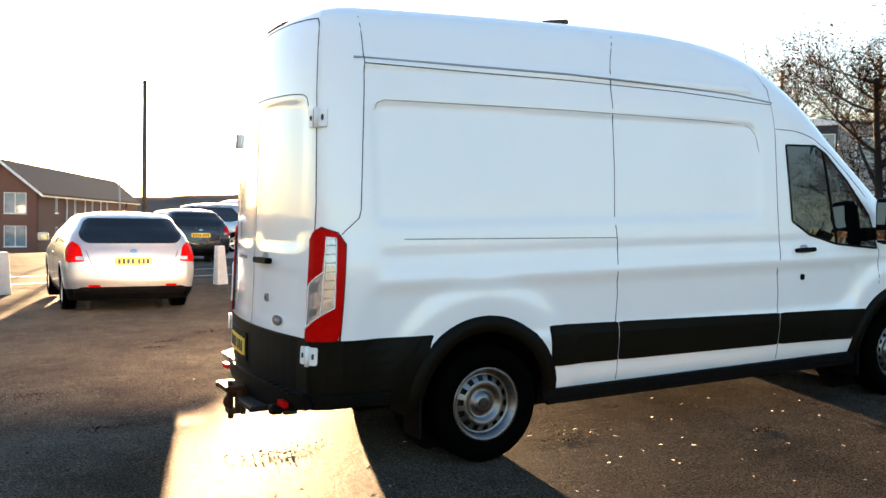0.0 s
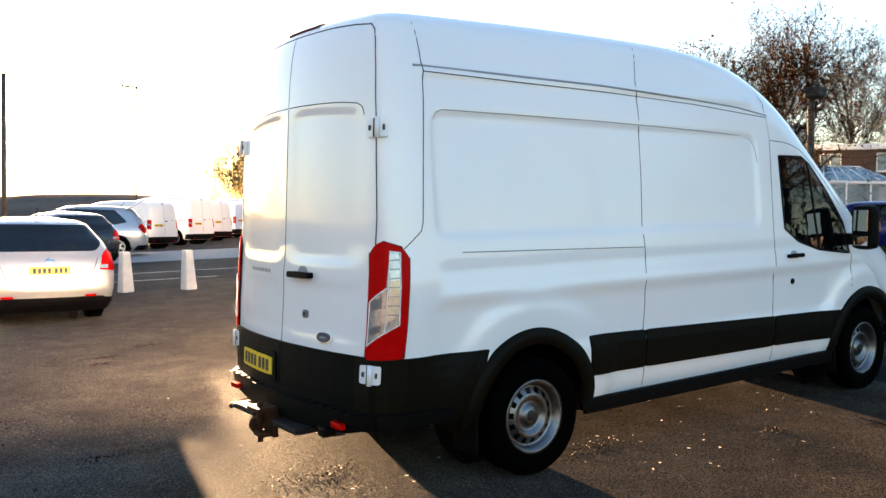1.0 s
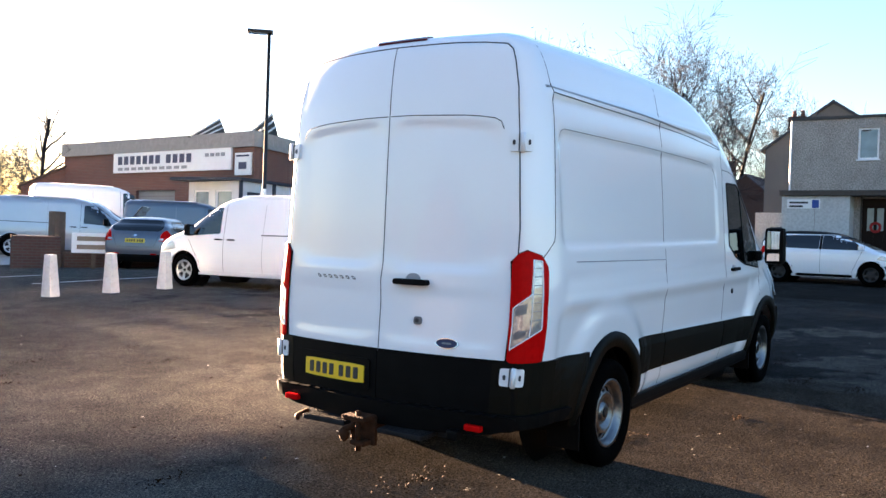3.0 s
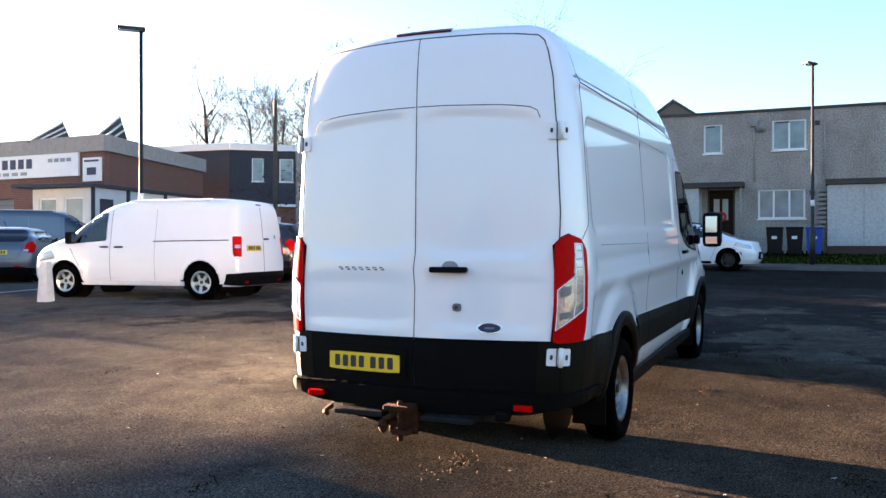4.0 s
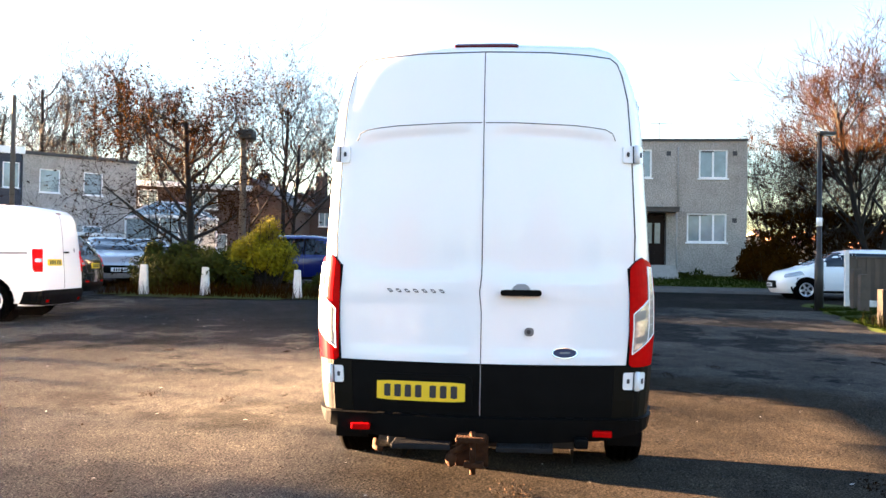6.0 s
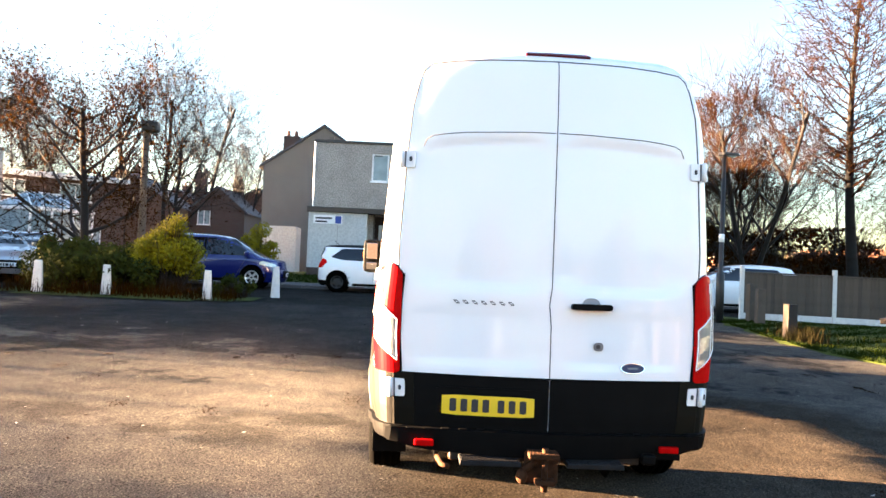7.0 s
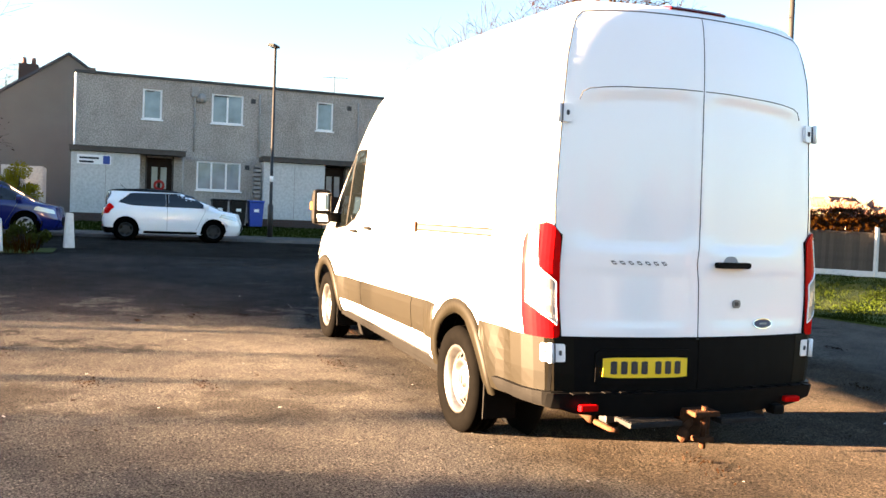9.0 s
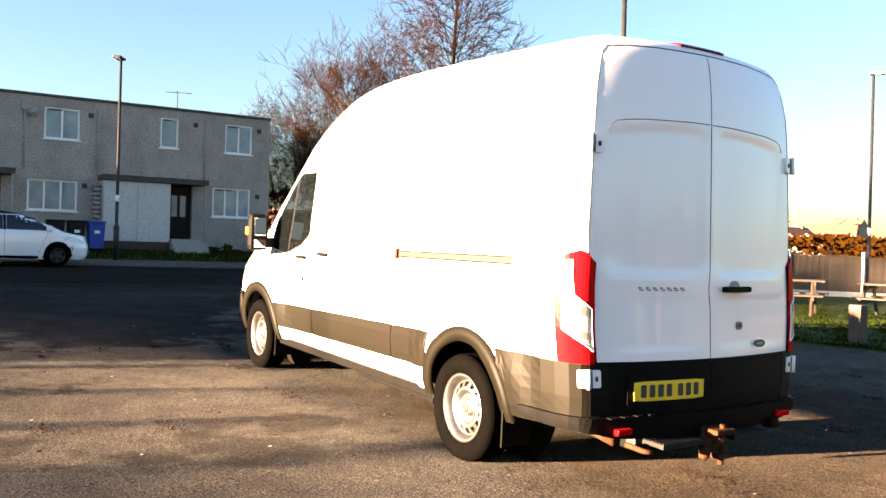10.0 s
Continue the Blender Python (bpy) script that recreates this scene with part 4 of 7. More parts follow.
    patch("key_slot", VAN, "rear", rail((-0.287, -0.262), 0.98, 1.005), 0.014, M["ink"], lk, 1, 0.01, 4, 3, lean=-0.008)
    oval = [(-0.483 + 0.075 * math.cos(t), 0.874 + 0.031 * math.sin(t)) for t in np.linspace(0, 2 * math.pi, 18, endpoint=False)]
    bd = patch("badge", VAN, "rear", oval, 0.010, M["chrome"], v, 1, 0.004, 16, 5, "dark oval badge with chrome rim")
    oval = [(-0.483 + 0.068 * math.cos(t), 0.874 + 0.0265 * math.sin(t)) for t in np.linspace(0, 2 * math.pi, 18, endpoint=False)]
    inner = patch("badge_field", VAN, "rear", oval, 0.013, M["sign_navy"], bd, 1, 0.004, 14, 4, lean=-0.009)
    patch("badge_bar", VAN, "rear", rail((-0.515, -0.451), 0.868, 0.879), 0.0145, M["emblem"], bd, 1, 0.004, 4, 1, lean=-0.012)
    for k in range(7):
        yy = 0.545 - k * 0.052
        patch("emblem_bar", VAN, "rear", [(yy - 0.020, 1.208), (yy + 0.006, 1.208), (yy + 0.020, 1.230), (yy - 0.008, 1.230)], 0.004, M["emblem"], v, 1, 0.003, 4, 2)
        patch("emblem_slot", VAN, "rear", rail((yy - 0.010, yy + 0.009), 1.216, 1.222), 0.005, M["white"], v, 1, 0.002, 2, 1, lean=-0.003)
    patch("brake_light", VAN, "rear", [(-0.20, 2.672), (0.195, 2.677), (0.15, 2.712), (-0.155, 2.710)], 0.012, M["dark_red"], v, 1, 0.012, 14, 3, "dark red high brake light")
    # underside
    box("floor_pan", (-1.02, -0.86, 0.40), (4.5, 0.86, 0.46), M["plastic"], v, 0.01)
    # Unseen sheet added to block part of the sunlight passing under the van.
    box("under_shield", (0.6, -0.62, 0.20), (3.0, -0.58, 0.41), M["plastic"], v)
    box("chassis_rail", (-1.0, 0.40, 0.26), (3.4, 0.48, 0.41), M["plastic"], v, 0.01)
    box("rear_axle", (-0.06, -0.85, 0.30), (0.06, 0.85, 0.40), M["iron"], v, 0.02)
    box("fuel_tank", (1.3, -0.75, 0.26), (2.6, -0.1, 0.42), M["plastic"], v, 0.04)
    box("gearbox", (2.9, -0.3, 0.22), (4.4, 0.3, 0.45), M["plastic"], v, 0.05)
    tube("exhaust_pipe", [(2.6, 0.25, 0.3), (0.3, 0.3, 0.31), (-0.5, 0.45, 0.31), (-0.9, 0.52, 0.29)], 0.03, M["rust"], v)
    # tow bar
    tb = box("tow_bar", (-1.10, -0.55, 0.285), (-1.02, 0.55, 0.35), M["iron"], v, 0.01, "rusty tow bar with jaw coupling")
    tb.matrix_basis = pose(0.0, 0.0, 0.03)
    box("tow_neck", (-1.22, -0.035, 0.27), (-1.05, 0.105, 0.36), M["rust"], tb, 0.01)
    box("jaw_top", (-1.33, -0.045, 0.355), (-1.20, 0.125, 0.385), M["rust"], tb, 0.008)
    box("jaw_plate", (-1.235, -0.055, 0.20), (-1.205, 0.135, 0.375), M["rust"], tb, 0.008)
    box("jaw_bottom", (-1.31, -0.03, 0.205), (-1.21, 0.08, 0.235), M["rust"], tb, 0.008)
    tube("tow_pin", [(-1.285, 0.03, 0.17), (-1.285, 0.03, 0.41)], 0.018, M["rust"], tb, 8)
    tube("tow_ball", [(-1.27, 0.155, 0.205), (-1.27, 0.155, 0.225), (-1.27, 0.155, 0.25), (-1.27, 0.155, 0.275), (-1.27, 0.155, 0.29)], [0.012, 0.027, 0.034, 0.027, 0.012], M["rust"], tb, 12)
    tube("ball_arm", [(-1.27, 0.155, 0.28), (-1.24, 0.09, 0.31), (-1.2, 0.06, 0.31)], 0.02, M["rust"], tb, 8)
    for y0_, y1_ in ((0.16, 0.50), (-0.42, -0.10)):
        st = box("step_plate", (-1.27, y0_, 0.295), (-1.10, y1_, 0.325), M["tread"], tb, 0.006, "worn grey step plate")
        for k in range(6):
            box("step_groove", (-1.26 + k * 0.027, y0_ + 0.01, 0.324), (-1.248 + k * 0.027, y1_ - 0.01, 0.329), M["tread"], st)
    tube("tow_loop", [(-1.1, 0.62, 0.30), (-1.22, 0.60, 0.29), (-1.25, 0.56, 0.285)], 0.016, M["rust"], tb, 6)
    box("tow_socket", (-1.20, -0.62, 0.31), (-1.12, -0.54, 0.37), M["plastic"], tb, 0.015)
    return v


# ---- ground, road, pavements ----
def sheet(name, xs, ys, height, material, label, keep=None, smooth=True, parent=None):
    v, f, idx = [], [], {}
    for i, x in enumerate(xs):
        for j, y in enumerate(ys):
            idx[i, j] = len(v)
            v.append((x, y, height(x, y)))
    for i in range(len(xs) - 1):
        for j in range(len(ys) - 1):
            if keep and not keep((xs[i] + xs[i + 1]) / 2, (ys[j] + ys[j + 1]) / 2):
                continue
            f.append((idx[i, j], idx[i + 1, j], idx[i + 1, j + 1], idx[i, j + 1]))
    ob = mesh_ob(name, v, f, material, parent, "", smooth)
    return tagged(ob, label, name.split("_")[0], kind="structure")


def steps(lo, hi, d):
    return [lo + d * i for i in range(int(round((hi - lo) / d)) + 1)]


def far_drop(x, y):
    """Far off the land sinks, so that the near ground closes the view."""
    d = max(0.0, math.hypot(x - 5, y - 8) - 75)
    return G(x, y) - 0.02 * d


gx = [-900, -400, -200, -120] + steps(-80, 90, 5) + [120, 200, 400, 900]
gy = [-900, -400, -200, -120] + steps(-80, 100, 5) + [130, 200, 400, 900]
sheet("ground", gx, gy, far_drop, M["asphalt"], "worn grey tarmac of the parking lot with damp patches")

# the street along the houses and its kerbs
sheet("road", [17.2, 19.0, 21.0, 23.0, 25.0], steps(-60, 70, 2.5), lambda x, y: G(x, y) + 0.006, M["road"], "dark tarmac street in front of the houses")
KERB = 25.0


def slab_strip(name, x0, x1, y0, y1, base, h, material, label):
    ob = mesh_ob(name, [], [], material)
    bm = bmesh.new()
    ys = steps(y0, y1, 2.0)
    rows = []
    for y in ys:
        z0, z1 = base(x0, y), base(x1, y)
        rows.append([bm.verts.new(p) for p in ((x0, y, z0 - 0.1), (x0, y, z0 + h), (x1, y, z1 + h), (x1, y, z1 - 0.1))])
    for a, b in zip(rows, rows[1:]):
        for k in range(3):
            bm.faces.new((a[k], b[k], b[k + 1], a[k + 1]))
    bm.normal_update()
    bm.to_mesh(ob.data)
    bm.free()
    return tagged(ob, label, name, kind="structure")


slab_strip("pavement", KERB + 0.13, 27.2, -60, 70, G, 0.11, M["paving"], "tarmac pavement behind the kerb")
for yy0 in np.arange(-14, 22, 0.915):
    zk = G(KERB, yy0)
    k = box("kerb_stone", (KERB, yy0, zk - 0.1), (KERB + 0.13, yy0 + 0.905, zk + 0.11), M["kerb"], None, 0.012)
    k.parent = bpy.data.objects["pavement"]


def garden(x, y):
    t = max(0.0, min(1.0, (x - 27.2) / 4.5))
    return G(27.2, y) + 0.10 + (1.32 - G(27.2, y) - 0.10) * t


sheet("lawn", steps(27.2, 33.2, 1.0) + [45], steps(-60, 70, 2.5), garden, M["soil"], "mown front lawns below the houses")


# ---- houses ----
def wall_grid(name, u0, u1, z0, z1, holes, thick, place, material, parent):
    """A wall with openings through it; place(u, z, d) gives the point d behind its face."""
    us = sorted({u0, u1, *[h[0] for h in holes], *[h[1] for h in holes]})
    zs = sorted({z0, z1, *[h[2] for h in holes], *[h[3] for h in holes]})
    v, f, at = [], [], {}

    def p(u, z, d):
        if (u, z, d) not in at:
            at[u, z, d] = len(v)
            v.append(place(u, z, d))
        return at[u, z, d]

    solid = {}
    for a, b in zip(us, us[1:]):
        for c, e in zip(zs, zs[1:]):
            mu, mz = (a + b) / 2, (c + e) / 2
            solid[a, c] = not any(h[0] < mu < h[1] and h[2] < mz < h[3] for h in holes)
            if solid[a, c]:
                f.append((p(a, c, 0), p(b, c, 0), p(b, e, 0), p(a, e, 0)))
                f.append((p(a, c, thick), p(a, e, thick), p(b, e, thick), p(b, c, thick)))
    for h in list(holes) + [(u0, u1, z0, z1)]:
        q = [(h[0], h[2]), (h[1], h[2]), (h[1], h[3]), (h[0], h[3])]
        for (a, c), (b, e) in zip(q, q[1:] + q[:1]):
            f.append((p(a, c, 0), p(b, e, 0), p(b, e, thick), p(a, c, thick)))
    return mesh_ob(name, v, f, material, parent)


def oriented_box(name, place, u0, u1, z0, z1, d0, d1, material, parent, label=""):
    c = [place(u, z, d) for u in (u0, u1) for z in (z0, z1) for d in (d0, d1)]
    f = [(0, 1, 3, 2), (4, 6, 7, 5), (0, 4, 5, 1), (2, 3, 7, 6), (0, 2, 6, 4), (1, 5, 7, 3)]
    return mesh_ob(name, c, f, material, parent, label)


def window(place, parent, u0, u1, z0, z1, lights=2, top=False, name="window", bright=False):
    """A white plastic window in a wall opening: frame, bars, panes, curtain behind and a sill."""
    w = oriented_box("window_frame" if name == "window" else name, place, u0, u1, z0, z0 + 0.06, 0.04, 0.11, M["upvc"], parent, "white plastic window frame")
    oriented_box("frame_bar", place, u0, u1, z1 - 0.06, z1, 0.04, 0.11, M["upvc"], w)
    n = lights
    for i in range(n + 1):
        c = u0 + (u1 - u0) * i / n
        a = min(max(c - 0.035, u0), u1 - 0.07)
        oriented_box("frame_bar", place, a, a + 0.07, z0 + 0.06, z1 - 0.06, 0.04, 0.11, M["upvc"], w)
    if top:
        oriented_box("vent_slot", place, u0 + 0.12, u0 + 0.12 + (u1 - u0) * 0.42, z1 - 0.10, z1 - 0.055, 0.03, 0.06, M["ink"], w)
    for i in range(n):
        a, b = u0 + (u1 - u0) * i / n + 0.035, u0 + (u1 - u0) * (i + 1) / n - 0.035
        oriented_box("pane", place, a, b, z0 + 0.05, z1 - 0.05, 0.07, 0.08, M["pane"], w)
    oriented_box("window_sill", place, u0 - 0.05, u1 + 0.05, z0 - 0.055, z0 - 0.002, -0.05, 0.06, M["upvc"], w)
    return w


def terrace():
    """The flat-roofed two-storey pebbledashed houses; u runs along -y."""
    X = 32.2
    h = thing("terraced_house", X, 0, 1.4, 0, "grey pebbledashed flat-roofed two-storey terraced houses", "house")
    place = lambda u, z, d: Vector((d, -u, z - 1.4))
    y0, y1, zt = -3.27, 10.31, 6.80
    wins = [(7.23, 7.94, 5.26, 6.41, 1, True), (4.16, 5.38, 5.29, 6.44, 2, True), (0.52, 1.22, 5.30, 6.47, 1, True), (-2.50, -1.36, 5.29, 6.46, 2, True),
            (4.19, 5.89, 2.65, 3.78, 3, False), (-2.48, -0.90, 2.68, 3.86, 3, True)]
    holes = [(-w[1], -w[0], w[2], w[3]) for w in wins] + [(-7.72, -6.80, 1.72, 3.80), (-0.88, 0.02, 1.74, 3.90)]
    wall_grid("wall", -y1, -y0, 0.9, zt, holes, 0.25, place, M["dash"], h)
    for w in wins:
        window(place, h, -w[1], -w[0], w[2], w[3], w[4], w[5])
        oriented_box("room_back", place, -w[1] - 0.3, -w[0] + 0.3, w[2] - 0.3, w[3] + 0.2, 0.30, 0.32, M["curtain"], h)
    oriented_box("end_wall", place, -y1, -y1 + 0.25, 0.9, zt, 0.25, 7.5, M["dash"], h)
    oriented_box("end_wall", place, -y0 - 0.25, -y0, 0.9, zt, 0.25, 7.5, M["dash"], h)
    oriented_box("back_wall", place, -y1 + 0.25, -y0 - 0.25, 0.9, zt, 7.25, 7.5, M["dash"], h)
    r = oriented_box("roof", place, -y1 - 0.04, -y0 + 0.04, zt + 0.003, zt + 0.10, -0.06, 7.56, M["felt"], h)
    oriented_box("roof_vent", place, -y1 + 0.35, -y1 + 1.05, zt + 0.10, zt + 0.30, 1.2, 1.8, M["felt"], r)
    oriented_box("chimney_pot", place, -y1 + 0.45, -y1 + 0.65, zt + 0.30, zt + 0.42, 1.3, 1.6, M["soffit"], r)
    tube("corner_bead", [place(-y1 + 0.01, 1.6, -0.01), place(-y1 + 0.01, zt, -0.01)], 0.035, M["upvc"], h, 6)
    # down pipes, vents, lamps
    for yy in (6.02, 3.52, -0.53):
        tube("down_pipe", [place(-yy, 6.55, -0.06), place(-yy, 4.1, -0.06)], 0.03, M["concrete"], h, 6)
    oriented_box("rain_hopper", place, -6.14, -5.90, 6.25, 6.62, -0.14, -0.01, M["concrete"], h)
    for yy, z in ((3.78, 6.26), (-0.15, 6.30), (-2.78, 6.30), (3.95, 3.62), (-2.78, 3.58)):
        oriented_box("air_brick", place, -yy - 0.09, -yy + 0.09, z - 0.09, z + 0.09, -0.02, 0.0, M["ink"], h)
    tube("satellite_dish", [place(-5.78, 6.2, -0.05), place(-5.78, 6.2, -0.12)], [0.16, 0.19], M["concrete"], h, 12)
    # projecting stores with canopies, doors beside them
    for a, b, d0, d1 in ((8.0, 10.36, 6.80, 7.72), (1.0, 3.42, -0.02, 0.88)):
        s = oriented_box("store", place, -b, -a, 1.60, 3.84, -0.9, -0.004, M["panel"], h, "pale rendered outdoor store")
        oriented_box("store_plinth", place, -b + 0.01, -a - 0.01, 1.0, 1.598, -0.88, -0.004, M["brick_dark"], s)
        oriented_box("joint_strip", place, -(a + b) / 2 - 0.01, -(a + b) / 2 + 0.01, 1.62, 3.8, -0.908, -0.901, M["concrete"], s)
        c = oriented_box("canopy", place, -b - 0.06, -d0 + 0.42, 3.86, 4.02, -1.02, -0.004, M["fascia"], h, "dark flat canopy")
        oriented_box("canopy_top", place, -b - 0.08, -d0 + 0.44, 4.022, 4.05, -1.05, -0.004, M["felt"], c)
        dr = oriented_box("front_door", place, -d1, -d0, 1.74, 3.80, 0.06, 0.12, M["door_wood"], h, "dark brown front door with two arched panes")
        for k in (0, 1):
            m0 = -d1 + 0.17 + k * 0.33
            oriented_box("door_pane", place, m0, m0 + 0.22, 2.62, 3.45, 0.045, 0.058, M["pane"], dr)
            oriented_box("door_panel", place, m0, m0 + 0.22, 1.90, 2.45, 0.045, 0.058, M["door_wood"], dr)
        oriented_box("door_frame", place, -d1 - 0.06, -d1, 1.74, 3.86, -0.02, 0.14, M["fascia"], dr)
        oriented_box("door_frame", place, -d0, -d0 + 0.06, 1.74, 3.86, -0.02, 0.14, M["fascia"], dr)
        tube("canopy_post", [place(-d0 + 0.34, 1.5, -0.85), place(-d0 + 0.34, 3.86, -0.85)], 0.035, M["concrete"], h, 6)
        for k in range(4):
            oriented_box("door_step", place, -d1 - 0.08, -d0 + 0.30, 1.0, 1.72 - k * 0.16, -1.05 - k * 0.28 + 0.0, -0.77 - k * 0.28, M["concrete"], h)
        oriented_box("porch_slab", place, -d1 - 0.0, -d0 + 0.30, 1.0, 1.725, -0.768, -0.004, M["concrete"], h)
    # louvred stack of bricks beside the second store
    for k in range(12):
        oriented_box("louvre", place, -3.72, -3.46, 1.75 + k * 0.17, 1.86 + k * 0.17, -0.55, -0.02, M["concrete"], h)
    sg = oriented_box("street_sign", place, -10.16, -9.0, 3.38, 3.72, -0.93, -0.905, M["upvc"], h, "white street sign with dark bars")
    for z in (3.60, 3.46):
        oriented_box("sign_bar", place, -10.08, -9.42 if z > 3.5 else -9.6, z - 0.035, z + 0.035, -0.936, -0.931, M["ink"], sg)
    oriented_box("sign_crest", place, -9.28, -9.04, 3.40, 3.70, -0.936, -0.931, M["sign_blue"], sg)
    tube("wreath", [place(-7.26 + 0.16 * math.cos(t), 2.75 + 0.16 * math.sin(t), 0.03) for t in np.linspace(0, 6.283, 14)], 0.05, M["door_red"], h, 6)
    v, f = [], []
    tube_into(v, f, [place(0.2, 6.9, 3), place(0.2, 8.1, 3)], 0.02, 5)
    tube_into(v, f, [place(-0.3, 8.0, 3), place(0.8, 8.05, 3)], 0.012, 5)
    for k in range(6):
        tube_into(v, f, [place(-0.2 + k * 0.18, 8.03, 2.8), place(-0.2 + k * 0.18, 8.03, 3.2)], 0.007, 4)
    mesh_ob("roof_aerial", v, f, M["iron"], h)
    return h


terrace()


# ---- other vehicles ----
def hatch_body(wb, H, W, ro, fo, tail=0.35, belt=0.98, nose=0.82, fwd=0.10):
    """A hatchback shell: rear axle at 0, front axle at wb."""
    w = W / 2
    z = [0.20, 0.32, 0.50, 0.66, nose, belt - 0.06, belt, belt + 0.16, H - 0.20, H - 0.09, H - 0.035, H]
    hw = [w * k for k in (0.90, 0.955, 0.99, 1.0, 0.99, 0.97, 0.95, 0.885, 0.775, 0.715, 0.63, 0.28)]
    xr = [-ro + 0.10, -ro + 0.02, -ro, -ro + 0.01, -ro + 0.03, -ro + 0.06, -ro + 0.10, -ro + tail * 0.55, -ro + tail, -ro + tail * 1.25, -ro + tail * 1.8, -ro + tail + 0.9]
    xf = [wb + fo - 0.10, wb + fo - 0.02, wb + fo, wb + fo - 0.05, wb + fo - 0.22, wb - 0.02, wb - 0.16, wb - 0.50, wb - 0.95, wb - 1.18, wb - 1.40, wb - 1.75]
    xf = [a + fwd * k for a, k in zip(xf, (0, 0, 0, 0, 0.35, 1, 1, 1, 1, 1, 1, 0.6))]
    n = len(z)
    return Body(z, hw, xr, xf, [0.25] * n, [0.16] * n, [0.55] * 5 + [0.5] * (n - 5), [0.28] * 5 + [0.16] * (n - 5), 0.06, 0.12, 0.03)


def hatch(name, x, y, rz, paint, label, wb=2.6, H=1.46, W=1.80, ro=0.85, fo=0.85, R=0.31, rim="alloy", z=None, group="", doors=4, tail=0.35, rear_plate=True, black_roof=False, cat="car", fwd=0.10, nose=0.82):
    b = hatch_body(wb, H, W, ro, fo, tail, nose=nose, fwd=fwd)
    c = thing(name, x, y, G(x, y) if z is None else z, rz, label, cat, group)
    rows = [0.20 + (H - 0.20) * i / 40 for i in range(38)] + [H - 0.05, H - 0.03, H - 0.015, H]
    b.build(sorted(set(rows)), (6, 4, 46, 6, 6), [(0, R + 0.02), (wb, R + 0.02)], R + 0.06, paint, c)
    bl = 0.985
    for s in (1, -1):
        for wx in (0, wb):
            add_wheel(c, rim, R, 0.20, wx, s * (W / 2 - 0.12))
            pts = [(wx + (R + 0.055) * math.cos(t), R + 0.02 + (R + 0.055) * math.sin(t)) for t in np.linspace(0.05, math.pi - 0.05, 18)]
            ribbon("wheel_arch", b, "side", pts, 0.035, 0.006, paint, c, s, 0.08)
            bm = bmesh.new()
            bmesh.ops.create_cone(bm, cap_ends=True, segments=16, radius1=R + 0.06, radius2=R + 0.06, depth=0.34, matrix=pose(wx, s * (W / 2 - 0.23), R + 0.02, 90))
            bmesh.ops.delete(bm, geom=[fc for fc in bm.faces if fc.normal.z < -0.3 or s * fc.normal.y > 0.8], context="FACES")
            part("wheel_well", bm, M["plastic"], c)
        xs0, xs1, zt = -ro + tail + 0.30, wb - 0.42 + fwd, H - 0.135
        mid = wb * 0.46
        patch("side_window", b, "side", [(xs0 - 0.05, bl + 0.10), (xs0 + 0.30, bl + 0.02), (mid - 0.04, bl), (mid - 0.04, zt + 0.015), (xs0 + 0.30, zt)], 0.004, M["glass"], c, s, 0.03, 12, 6)
        patch("side_window", b, "side", [(mid + 0.04, bl), (xs1, bl - 0.005), (xs1 - 0.46, zt - 0.02), (xs1 - 0.72, zt + 0.015), (mid + 0.04, zt + 0.015)], 0.004, M["glass"], c, s, 0.03, 14, 6)
        ribbon("pillar_trim", b, "side", [(mid, bl - 0.01), (mid, zt + 0.02)], 0.07, 0.003, M["plastic"], c, s)
        ribbon("door_gap", b, "side", [(mid, 0.34), (mid, bl + 0.01)], 0.008, 0.002, M["seam"], c, s)
        ribbon("door_gap", b, "side", [(wb - 0.50, 0.34), (wb - 0.42 + fwd * 0.7, bl - 0.04)], 0.008, 0.002, M["seam"], c, s)
        patch("door_handle", b, "side", rail((mid + 0.10, mid + 0.28), 0.80, 0.825), 0.022, paint, c, s, 0.01, 5, 2)
        patch("sill_trim", b, "side", rail((R + 0.16, wb - R - 0.16), 0.215, 0.29), 0.008, M["plastic"], c, s, 0.01, 6, 2)
        mr = box("door_mirror", (wb - 0.58 + fwd, s * (W / 2 + 0.08) - 0.085, 0.97), (wb - 0.42 + fwd, s * (W / 2 + 0.08) + 0.085, 1.11), paint, c, 0.035)
        box("mirror_glass", (wb - 0.585 + fwd, s * (W / 2 + 0.08) - 0.06, 0.99), (wb - 0.578 + fwd, s * (W / 2 + 0.08) + 0.06, 1.09), M["mirror"], mr)
        t = patch("tail_light", b, "wrap", [(-0.10, 0.76), (0.20, 0.74), (0.30, 0.93), (0.17, 1.05), (0.0, 0.98)], 0.008, M["red_lens"], c, s, 0.03, 10, 6, "red tail light")
        patch("lamp_glass", b, "wrap", [(-0.09, 0.78), (0.03, 0.78), (0.04, 0.83), (-0.08, 0.83)], 0.011, M["clear_lens"], t, s, 0.01, 5, 2)
        patch("bumper_reflector", b, "wrap", rail((-0.28, -0.12), 0.40, 0.43), 0.012, M["red_lens"], c, s, 0.008, 4, 2)
        patch("headlight", b, "side", [(wb + fo - 0.66, 0.74), (wb + fo - 0.12, 0.64), (wb + fo - 0.15, 0.75), (wb + fo - 0.58, 0.85)], 0.006, M["clear_lens"], c, s, 0.03, 10, 4, "clear headlight")
    ww = W / 2
